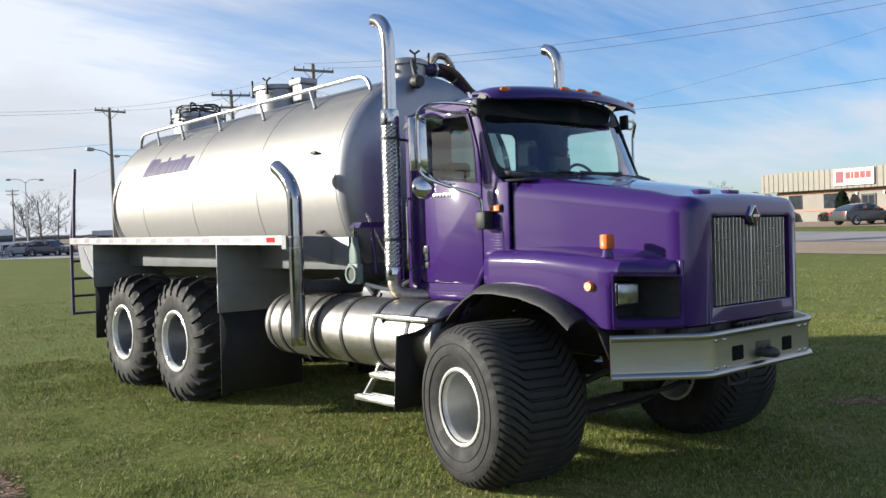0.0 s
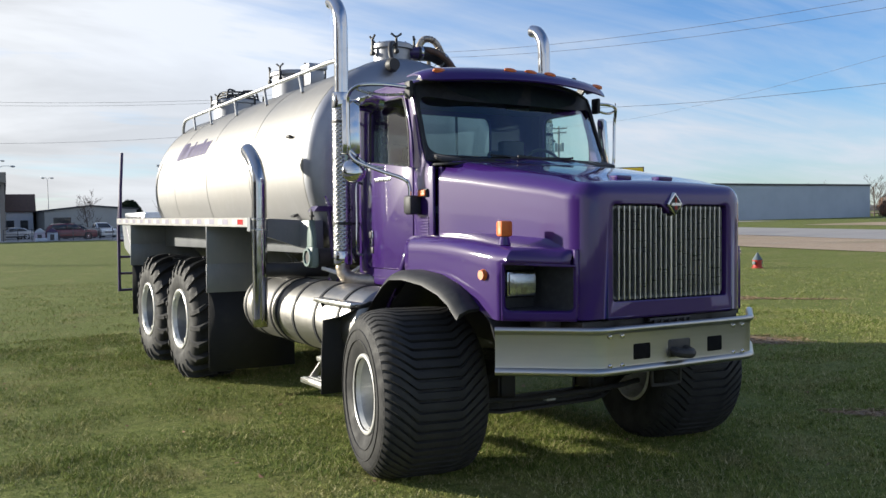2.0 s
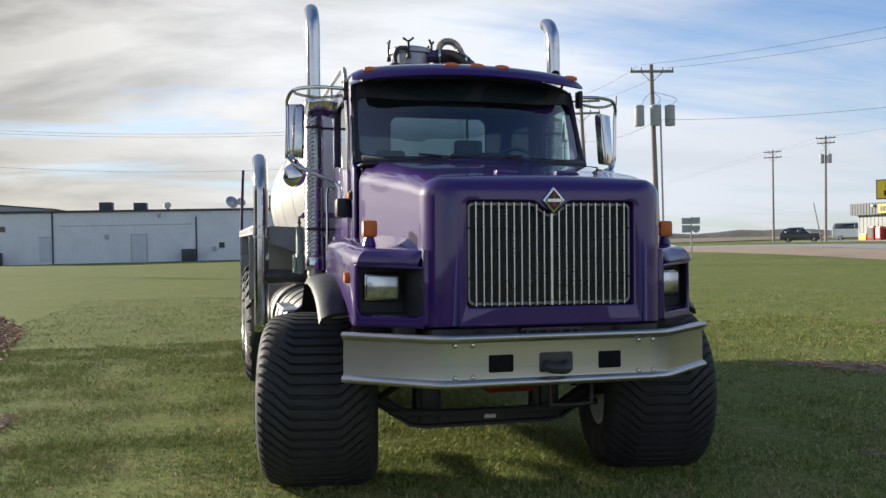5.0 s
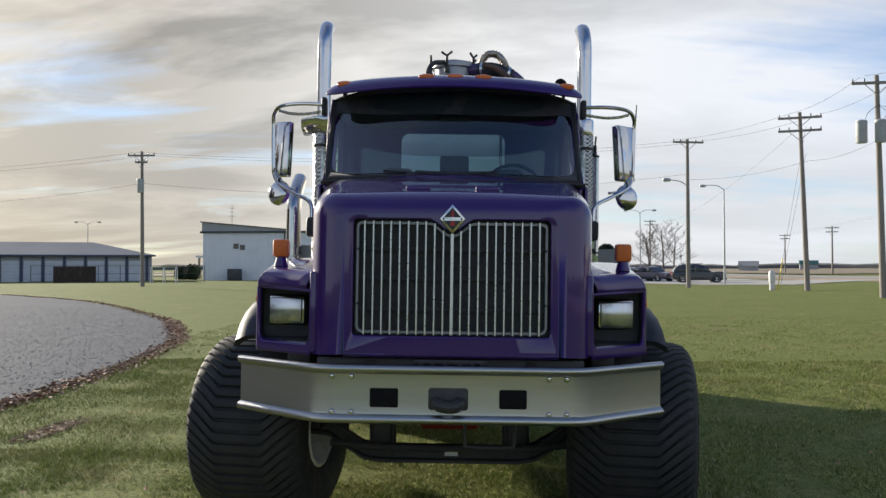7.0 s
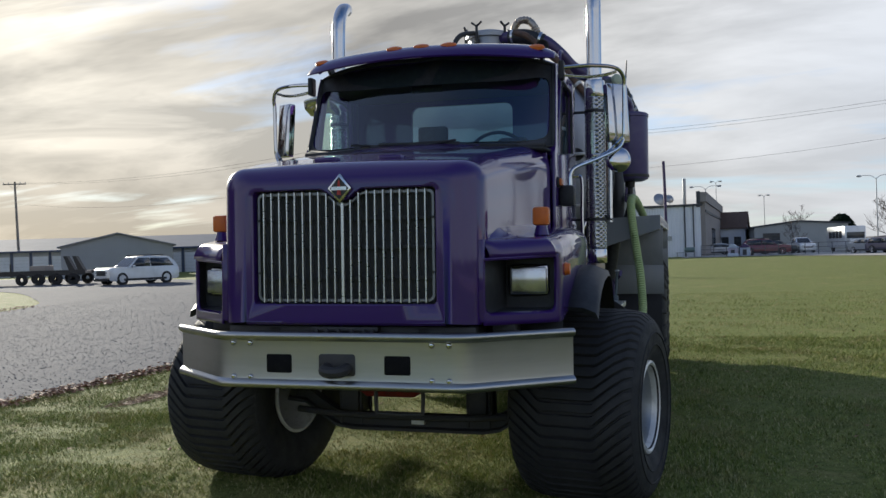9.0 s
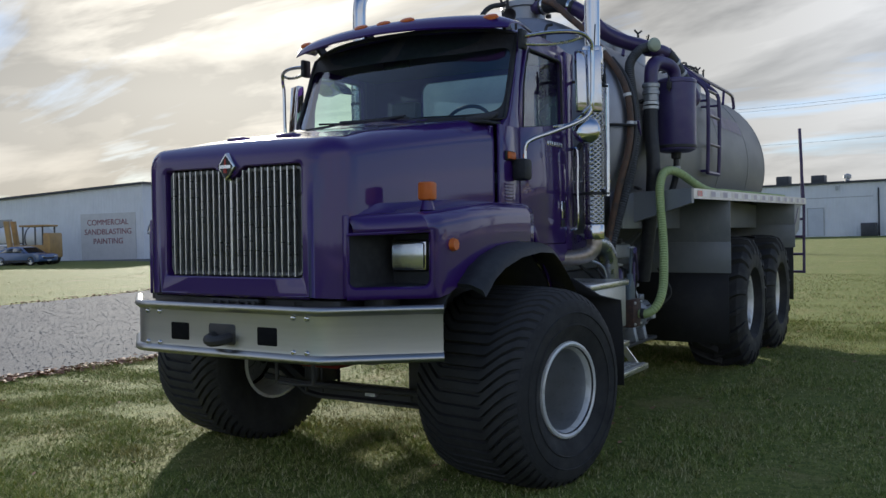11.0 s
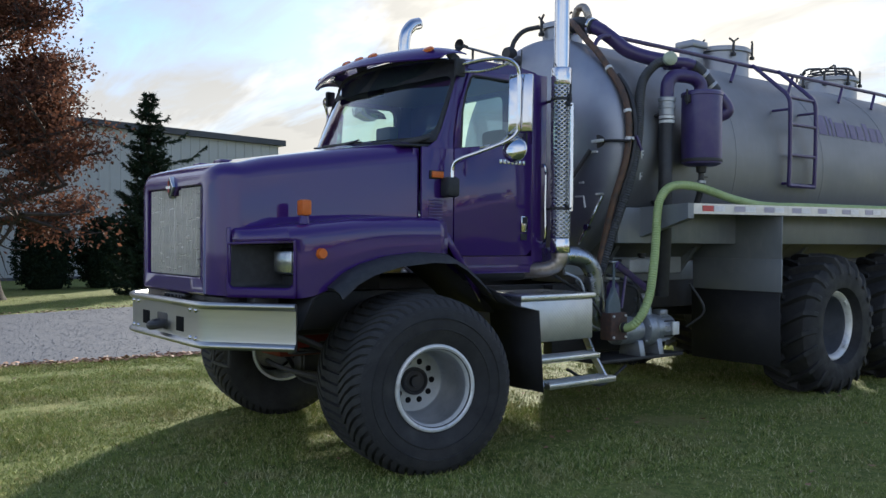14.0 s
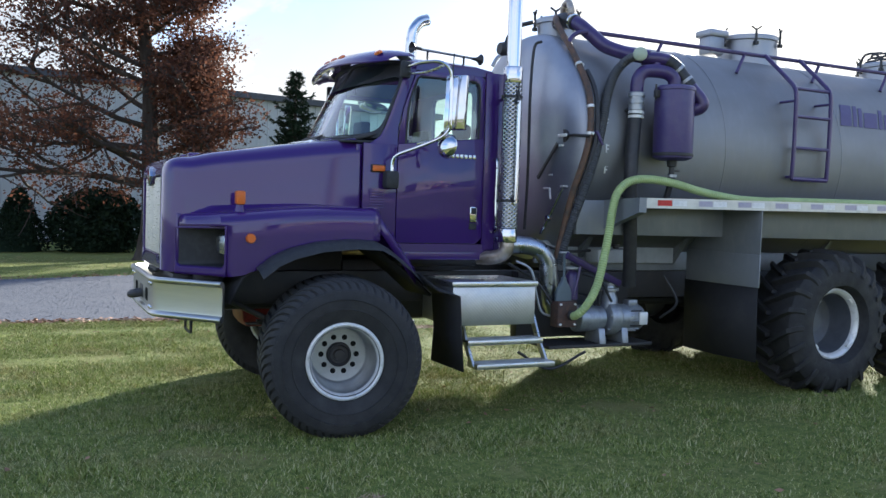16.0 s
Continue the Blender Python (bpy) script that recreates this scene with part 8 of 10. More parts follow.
def blasting_shop():
    b = thing("blasting_workshop", -78, 44.5, 12, "pale blue-grey metal workshop with a painted sign", "building")
    L = 19.4
    w = B()
    prism(w, [(0, -0.3), (L, -0.3), (L, 6.65), (16, 6.5), (0, 5.7)], "y", 0, 8)
    part("wall", w, WHITE_SIDING, b)
    r = B()
    prism(r, [(-0.3, 5.68), (16, 6.48), (L + 0.3, 6.65), (L + 0.3, 6.85), (16, 6.68), (-0.3, 5.88)], "y", -0.3, 8.3)
    part("roof", r, DARK_TRIM, b)
    s = pbox("sign", (12.6, -0.06, 0.0), (18.6, -0.004, 4.2), SIGN_WHITE, b, label="white painted sign with maroon lettering")
    for i, word in enumerate(("COMMERCIAL", "SANDBLASTING", "PAINTING")):
        text_mesh("sign_line", word, 0.72, MAROON_SIGN, s, at(15.6, -0.07, 3.15 - 0.85 * i) @ Matrix.Rotation(radians(90), 4, "X"))
    pbox("door", (1.0, -0.05, 0), (4.6, -0.004, 4.0), GREY_WALL, b)
    pbox("lean_to", (-0.1, -2.4, 0), (2.6, -0.1, 2.6), DOOR_WHITE, b)
    t = thing("white_storage_tank", -66.2, 41.3, 14, "horizontal white rust-streaked storage tank on saddles", "storage tank")
    bm = B()
    lathe(bm, [(0, -3.0), (0.7, -2.95), (1.0, -2.8), (1.02, -2.6), (1.02, 2.6), (1.0, 2.8), (0.7, 2.95), (0, 3.0)], 36, at(0, 0, 2.1))
    part("shell", bm, Mat("rusty_white_tank_paint", (0.66, 0.66, 0.65), 0.5).vary(0.9, (0.34, 0.20, 0.10), 0.60, 0.72, 0.7, 6, (1, 1, 0.4)), t)
    for x in (-1.6, 1.6):
        bm = B()
        lathe(bm, [(1.03, x - 0.06), (1.06, x - 0.05), (1.06, x + 0.05), (1.03, x + 0.06)], 36, at(0, 0, 2.1))
        part("strap", bm, DARK_TRIM, t)
        pbox("saddle", (x - 0.2, -0.9, 0), (x + 0.2, 0.9, 1.3), DARK_TRIM, t)
    f = thing("forklift", -58.5, 37.5, 20, "tan yard forklift with an open cab and tall mast", "forklift")
    TAN = Mat("tan_machine_paint", (0.40, 0.25, 0.09), 0.5).vary(2, (0.26, 0.16, 0.07), 0.45, 0.68, 0.7)
    pbox("body", (-1.3, -0.8, 0.5), (1.6, 0.8, 1.5), TAN, f, 0.08)
    for x in (-0.4, 1.3):
        for y in (-0.75, 0.7):
            pbox("cab_post", (x, y, 1.4), (x + 0.1, y + 0.08, 2.9), DARK_TRIM, f)
    pbox("cab_roof", (-0.6, -0.85, 2.9), (1.6, 0.85, 3.05), TAN, f, 0.04)
    pbox("counterweight", (1.4, -0.8, 0.5), (2.0, 0.8, 2.4), TAN, f, 0.1)
    for y in (-0.5, 0.3):
        bm = B()
        prism(bm, [(-1.75, 0.2), (-1.4, 0.2), (-1.85, 3.4), (-2.2, 3.4)], "y", y, y + 0.25)
        part("mast", bm, TAN, f)
    for x in (-1.0, 1.2):
        for y in (-0.95, 0.65):
            bm = B()
            lathe(bm, [(0.2, 0), (0.5, 0.02), (0.52, 0.15), (0.5, 0.3), (0.2, 0.3)], 24, at(x, y, 0.5) @ X_TO_Y)
            part("wheel", bm, RUBBER, f)
    j = thing("scrap_trailer", -75, 33, -10, "low flat trailer heaped with scrap machinery", "trailer")
    pbox("bed", (-2.5, -1.2, 0.6), (4.5, 1.2, 0.85), RUSTY_HOSE, j)
    rng = random.Random(8)
    for i in range(22):
        x, y, z = rng.uniform(-2.3, 4), rng.uniform(-1, 1), 0.85 + rng.uniform(0, 1.1)
        bm = B()
        t = B()
        box(t, (-rng.uniform(0.2, 0.8), -0.25, -0.15), (rng.uniform(0.2, 0.8), 0.25, 0.2), 0.04)
        add(bm, t, at(x, y, z) @ Euler((rng.uniform(-0.6, 0.6), rng.uniform(-0.6, 0.6), rng.uniform(0, 3))).to_matrix().to_4x4())
        part("scrap_piece", bm, rng.choice((FRAME, RUSTY_HOSE, GALV, DARK_TRIM, RED)), j)
    for x in (-1.2, 2.5):
        for y in (-1.25, 1.05):
            bm = B()
            lathe(bm, [(0.12, 0), (0.38, 0.01), (0.4, 0.1), (0.38, 0.2), (0.12, 0.2)], 20, at(x, y, 0.4) @ X_TO_Y)
            part("wheel", bm, RUBBER, j)


def roadside_office():
    b = thing("roadside_office", 74.8, 41.0, -107, "low cream masonry office with a tan ribbed fascia", "building")
    L, D = 30, 18
    pbox("wall", (1.1, 1.0, -0.5), (L, D, 3.4), PALE_BLOCK, b)
    for z in (0.95, 2.55):
        pbox("belt_course", (1.05, 0.94, z), (L, 0.998, z + 0.22), Mat("rose_brick_band", (0.40, 0.24, 0.18), 0.8).vary(3, (0.32, 0.19, 0.14), 0.42, 0.68, 0.7), b)
    f = pbox("fascia", (0, 0, 2.9), (L, D + 0.5, 4.7), FASCIA, b)
    for i in range(48):
        x = 0.3 + i * (L - 0.4) / 48
        pbox("fascia_rib", (x, -0.05, 2.92), (x + 0.10, -0.002, 4.68), FASCIA, f)
    for x in (2.6, 6.8):
        window(b, x, x + 1.55, 1.2, 2.5, 1.0)
    window(b, 15.0, 16.6, 1.2, 2.5, 1.0)
    window(b, 22.0, 23.6, 1.2, 2.5, 1.0)
    d = pbox("door", (10.9, 0.9, 0), (12.4, 0.998, 2.35), DARK_TRIM, b)
    pbox("pane", (11.05, 0.88, 0.2), (11.6, 0.899, 2.2), FAR_GLASS, d)
    pbox("pane", (11.7, 0.88, 0.2), (12.25, 0.899, 2.2), FAR_GLASS, d)
    s = pbox("sign", (9.0, -0.22, 3.15), (13.2, -0.06, 4.6), SIGN_WHITE, b, label="white fascia sign with red letter bars")
    rows_of_bars(s, "letter_bar", SIGN_RED, -0.22, 10.3, 12.9, 3.72, 4.3, [1, 0.5, 1, 1, 1])
    pbox("sign_mark", (9.25, -0.25, 3.4), (10.05, -0.22, 4.4), MAROON_SIGN, s)
    for x in (10.4, 13.2):
        pbox("wall_lamp", (x, 0.85, 2.3), (x + 0.15, 0.998, 2.55), GALV, b)
    for x, y, r, h in ((2.9, 0.2, 0.65, 1.0), (7.6, 0.1, 0.55, 0.75), (17.4, 0.2, 0.6, 0.9)):
        m = b.matrix_world @ Vector((x, y, 0))
        shrub("clipped_shrub", m.x, m.y, r, h, "small rounded shrub by the office wall", TWIG if h < 0.8 else YEW, 900)
    m = b.matrix_world @ Vector((9.7, 0.0, 0))
    shrub("columnar_juniper", m.x, m.y, 0.6, 2.6, "dark columnar juniper by the office door", YEW, 1500)


def shop():
    b = thing("roadside_shop", 81.2, 95.1, -90, "flat-roofed shop with a charcoal fascia and yellow sign", "building")
    L, D, H = 21.6, 38.0, 4.9
    pbox("wall", (0.3, 0.3, -0.6), (L - 0.3, 0.6, H - 1.0), SHOP_SIDING, b)
    pbox("side_wall", (0.3, 0.6, -0.6), (L - 0.02, D, H - 0.25), BLUE_WALL, b)
    pbox("roof_edge", (0.2, 3.0, H - 0.25), (L + 0.12, D + 0.1, H), DARK_TRIM, b)
    f = pbox("fascia", (-0.3, -0.5, H - 1.55), (L + 0.1, 3.0, H), Mat("charcoal_fascia", (0.085, 0.095, 0.11), 0.55).vary(1, (0.065, 0.07, 0.085), 0.42, 0.68, 0.7), b)
    for i in range(40):
        x = 0.1 + i * (L - 0.2) / 40
        pbox("fascia_rib", (x, -0.54, H - 1.52), (x + 0.09, -0.502, H - 0.03), DARK_TRIM, f)
    for i in range(30):
        x = 0.5 + i * (L - 1) / 30
        pbox("wall_rib", (x, 0.26, -0.3), (x + 0.1, 0.299, H - 1.55), SHOP_SIDING, b)
    s = pbox("sign", (5.2, -0.75, H - 1.40), (12.4, -0.55, H - 0.28), SIGN_YELLOW, b, label="yellow fascia sign with dark letter bars")
    rows_of_bars(s, "letter_bar", SIGN_DARK, -0.75, 5.6, 12.0, H - 1.18, H - 0.52, [1, 1, 0.8, 0.8, 1, 1, 0.1, 1, 0.9, 1, 0.9, 1, 1, 0.8])
    d = pbox("door", (9.6, 0.2, 0), (11.6, 0.299, 2.3), SIGN_WHITE, b)
    pbox("pane", (9.75, 0.18, 0.15), (10.5, 0.199, 2.15), FAR_GLASS, d)
    pbox("pane", (10.7, 0.18, 0.15), (11.45, 0.199, 2.15), FAR_GLASS, d)
    for x in (8.2, 12.0):
        window(b, x, x + 1.2, 0.7, 2.4, 0.3, SIGN_WHITE)
    pbox("window_poster", (13.6, 0.22, 2.2), (15.6, 0.299, 3.0), SIGN_YELLOW, b)
    for x in (4.0, 14.2):
        pbox("flood_lamp", (x, -0.85, H - 0.55), (x + 0.4, -0.502, H - 0.25), SIGN_WHITE, b, 0.05)
    def near(px, py):
        m = b.matrix_world @ Vector((px, py, 0))
        return m.x, m.y
    for px, py, w, dp, h, mat, nm, lab in ((3.4, -0.9, 1.1, 0.9, 1.85, RED, "vending_machine", "red vending machine against the shop wall"), (4.7, -0.8, 0.9, 0.8, 1.8, RED, "vending_machine", "red vending machine against the shop wall"),
                                           (1.9, -0.9, 1.2, 0.8, 0.9, SIGN_YELLOW, "crate", "yellow crate beside the shop"), (11.3, -1.6, 2.4, 1.0, 1.5, SIGN_WHITE, "ice_chest", "white outdoor ice chest with a sloping front"),
                                           (14.7, -1.2, 2.0, 0.9, 1.9, SIGN_WHITE, "gas_bottle_cage", "white gas bottle cage in front of the shop"), (18.6, -1.4, 1.5, 0.8, 0.85, SIGN_YELLOW, "trolley_bay", "low yellow trolley bay on the forecourt")):
        x, y = near(px, py)
        e = thing(nm, x, y, -90, lab, nm.replace("_", " "))
        pbox("body", (0, 0, 0), (w, dp, h), mat, e, 0.06)
        if nm == "ice_chest":
            pbox("lid", (0.1, -0.05, h * 0.5), (w - 0.1, -0.001, h * 0.9), BLUE_WALL, e)
        if nm == "vending_machine":
            pbox("front", (0.12, -0.04, 0.3), (w - 0.12, -0.001, h - 0.2), SIGN_WHITE if px > 4 else DARK_TRIM, e)
        if nm in ("gas_bottle_cage", "trolley_bay"):
            for i in range(6):
                pbox("bar", (w * i / 6 + 0.05, -0.05, 0.1), (w * i / 6 + 0.1, -0.001, h - 0.1), DARK_TRIM, e)
    # roadside pylon sign
    p = thing("pylon_sign", 64.6, 68.4, -47, "yellow pylon sign on a dark post beside the road", "sign")
    pbox("post", (-0.16, -0.16, -0.3), (0.16, 0.16, 5.0), DARK_TRIM, p)
    fr = pbox("frame", (-2.2, -0.3, 4.35), (2.2, 0.3, 6.35), DARK_TRIM, p)
    fc = pbox("face", (-2.1, -0.34, 4.45), (2.1, -0.301, 6.25), SIGN_YELLOW, p)
    rows_of_bars(fc, "letter_bar", SIGN_DARK, -0.34, -1.3, 1.3, 5.45, 6.0, [1, 1, 0.8, 0.8, 1, 1])
    rows_of_bars(fc, "letter_bar", SIGN_DARK, -0.34, -1.5, 1.5, 4.7, 5.25, [1, 0.9, 1, 0.9, 1, 1, 0.8])


def far_buildings():
    b = thing("low_hall", 12.2, 128, 2, "low pale flat-roofed hall beyond the parking lot", "building")
    w = B()
    prism(w, [(0, -0.3), (12.5, -0.3), (12.5, 3.7), (6, 4.2), (0, 3.5)], "y", 0, 14)
    part("wall", w, SHED_SIDING, b)
    r = B()
    prism(r, [(-0.3, 3.5), (6, 4.2), (12.8, 3.7), (12.8, 3.9), (6, 4.4), (-0.3, 3.7)], "y", -0.3, 14.3)
    part("roof", r, DARK_TRIM, b)
    window(b, 1.2, 3.4, 0.3, 2.6)
    h = thing("gabled_house", 7.4, 134, -8, "small house with a brown gable roof", "house")
    w = B()
    prism(w, [(0, -0.3), (5.5, -0.3), (5.5, 3.8), (2.75, 6.0), (0, 3.8)], "x", 0, 4.0)
    part("wall", w, DOOR_WHITE, h)
    for a, c in (((-0.4, 3.55), (2.75, 6.05)), ((2.75, 6.05), (5.9, 3.55))):
        r = B()
        prism(r, [a, c, (c[0], c[1] + 0.15), (a[0], a[1] + 0.15)], "x", -0.3, 4.3)
        part("roof", r, Mat("brown_shingle_roof", (0.12, 0.08, 0.06), 0.9).vary(3, (0.09, 0.06, 0.05), 0.42, 0.66, 0.8), h)
    window(h, 0.6, 1.5, 1.0, 2.3)
    window(h, 2.4, 3.3, 1.0, 2.3)
    o = thing("open_shelter", -36, 118, -5, "open-sided shelter with a pale roof", "shelter")
    pbox("roof", (0, 0, 3.0), (11, 8, 3.3), DOOR_WHITE, o)
    for x in (0.3, 4, 7.5, 10.6):
        pbox("post", (x, 0.1, -0.2), (x + 0.25, 0.35, 3.0), POLE, o)
    pbox("back_wall", (0, 7.5, -0.2), (11, 8, 3.0), GREY_WALL, o)
    for x, y, L, H, mat, lab in ((185, 459, 9, 5.0, SHED_GREEN, "low green-roofed farm shed on the horizon"), (125, 375, 8, 4.2, ROOF_GREY, "small grey farm shed on the horizon"), (112, 330, 5, 3.4, ROOF_GREY, "small grey farm shed on the horizon")):
        f = thing("farm_shed", x, y, -20, lab, "shed")
        pbox("wall", (0, 0, -0.3), (L, 8, H * 0.6), GREY_WALL, f)
        r = B()
        prism(r, [(-0.4, H * 0.55), (8.4, H * 0.55), (4, H)], "x", -0.3, L + 0.3)
        part("roof", r, mat, f)


# ---- vehicles ----
def car(name, label, x, y, turn, paint, style="suv", length=4.7, tall=1.7, group=""):
    """A parked car; its front looks along local -x."""
    c = thing(name, x, y, turn, label, "car", group)
    L, W, H = length, 1.86, tall
    hood, cowl = {"suv": (0.60, 0.27), "hatch": (0.58, 0.26), "van": (0.62, 0.17), "pickup": (0.60, 0.27)}[style]
    beltz = H * (0.60 if style == "suv" else 0.645)
    tail = 0.975
    side = [(0.02, 0.28), (0.004, 0.36), (0.0, H * 0.47), (0.008, H * 0.545), (0.035, H * 0.585), (cowl * 0.5, H * 0.615), (cowl, beltz * 0.985), (0.5, beltz + 0.01), (tail - 0.05, beltz + 0.05), (0.99, beltz - 0.02), (1.0, H * 0.46), (0.995, 0.40), (0.96, 0.30), (0.86, 0.24), (0.14, 0.24)]
    def ring(k, e):
        return [((px - 0.5) * (1 - 0.04 * e) * L + 0.5 * L, k * W / 2, 0.30 + (pz - 0.30) * (1 - 0.05 * e)) for px, pz in side]
    bm = B()
    loft(bm, [ring(k, e) for k, e in ((-1.0, 1.0), (-0.985, 0.45), (-0.90, 0.12), (-0.6, 0.0), (0.6, 0.0), (0.90, 0.12), (0.985, 0.45), (1.0, 1.0))], closed=True, cap=True)
    body = part("body", bm, paint, c, angle=30)
    rear = {"suv": ((0.74, H - 0.015), (0.86, H - 0.07), (0.925, H - 0.30), (0.975, beltz)), "van": ((0.80, H), (0.94, H - 0.03), (0.975, H - 0.25), (0.985, beltz)), "hatch": ((0.62, H - 0.01), (0.74, H - 0.09), (0.84, H - 0.26), (0.93, beltz)), "pickup": ((0.56, H - 0.01), (0.62, H - 0.04), (0.65, H - 0.30), (0.66, beltz))}[style]
    prof = [(cowl, beltz - 0.02), (cowl + 0.085, beltz + (H - beltz) * 0.5), (cowl + 0.155, H - 0.075), (cowl + 0.20, H - 0.025), (cowl + 0.27, H)] + list(rear) + [(0.6, beltz - 0.05)]

    def half(z):
        return W / 2 * (0.975 - 0.19 * max(0, z - beltz) / (H - beltz))
    bm = B()
    rings = []
    for f, e in ((-1, 0.10), (-0.94, 0.035), (-0.75, 0.01), (0, 0), (0.75, 0.01), (0.94, 0.035), (1, 0.10)):
        rings.append([(px * L, f * half(pz), pz - e * max(0, pz - beltz)) for px, pz in prof])
    loft(bm, rings, closed=True, cap=True)
    part("greenhouse", bm, paint, c, angle=28)
    # windscreen and rear window, laid on the slopes
    for (xa, za), (xb, zb), d in ((prof[0], prof[2], -1), (prof[-2], prof[-4], 1)):
        ys = 0.86
        pts = []
        for t in (0.08, 0.5, 0.93):
            x, z = (xa + (xb - xa) * t) * L + d * (0.022 if t != 0.5 else 0.05), za + (zb - za) * t + 0.012
            pts.append([(x, f * half(z) * ys, z) for f in (-1, 0, 1)])
        bm = B()
        loft(bm, pts)
        part("windscreen" if d < 0 else "rear_window", bm, CAR_GLASS, c)
    for sy in (-1, 1):
        x0, x1 = cowl + 0.035, rear[2][0] - 0.01
        for xs in ((x0, x0 + 0.27), (x0 + 0.28, x1)):
            low = [(xs[0], beltz + 0.03), (xs[1], beltz + 0.04)]
            tall_z = H - 0.15
            top = [(min(xs[1], rear[1][0] - 0.02), tall_z - (0.03 if xs[1] == x1 else 0)), (max(xs[0], cowl + 0.15), tall_z)]
            bm = B()
            bm.faces.new([bm.verts.new((px * L, sy * (half(pz) + 0.006), pz)) for px, pz in low + top])
            shell(part("side_window", bm, CAR_GLASS, c), 0.006)
        pbox("door_mirror", (cowl * L + 0.25, sy * W / 2 - 0.02 if sy > 0 else -W / 2 - 0.16, beltz), (cowl * L + 0.38, sy * W / 2 + 0.16 if sy > 0 else -W / 2 + 0.02, beltz + 0.14), paint, c, 0.03)
        pbox("headlight", (-0.012, sy * W * 0.30 - 0.14, H * 0.41), (0.14, sy * W * 0.30 + 0.14, H * 0.47), LENS, c, 0.02)
        pbox("tail_light", (L - 0.10, sy * W * 0.40 - 0.09, beltz - 0.28), (L + 0.012, sy * W * 0.40 + 0.09, beltz - 0.05), RED_LENS, c, 0.02)
        pbox("sill_trim", (0.2 * L, sy * W / 2 - 0.012, 0.26), (0.8 * L, sy * W / 2 + 0.012, 0.40), BLACK, c)
    pbox("grille", (-0.02, -0.52, H * 0.33), (0.05, 0.52, H * (0.50 if style == "suv" else 0.41)), BLACK, c, 0.02)
    if style == "suv":
        pbox("bumper", (-0.035, -W * 0.46, 0.26), (0.12, W * 0.46, 0.46), BLACK, c, 0.04)
        for sy in (-1, 1):
            pbox("roof_rail", (0.42 * L, sy * 0.62 - 0.02, H - 0.02), (0.80 * L, sy * 0.62 + 0.02, H + 0.05), BLACK, c, 0.015)
    pbox("number_plate", (-0.03, -0.2, H * 0.22), (-0.021, 0.2, H * 0.28), SIGN_WHITE, c)
    R = 0.40 if style == "suv" else 0.34
    for wx in (0.18 * L, 0.80 * L):
        for sy in (-1, 1):
            m = at(wx, sy * (W / 2 - 0.11), R) @ X_TO_Y @ Matrix.Rotation(0 if sy > 0 else math.pi, 4, "Z")
            bm = B()
            lathe(bm, [(0.22, -0.1), (R * 0.95, -0.1), (R, -0.05), (R, 0.07), (R * 0.95, 0.125), (0.24, 0.13)], 26, m)
            w = part("wheel", bm, RUBBER, c)
            bm = B()
            lathe(bm, [(0.245, 0.128), (0.23, 0.11), (0.1, 0.10), (0.05, 0.12), (0, 0.12)], 20, m)
            part("hub", bm, RIM_WHITE, w)
            bm = B()
            lathe(bm, [(R + 0.015, 0.098), (R + 0.045, 0.110), (R + 0.04, 0.04), (R + 0.015, 0.04)], 26, m)
            part("arch_trim", bm, BLACK, c)
    return c


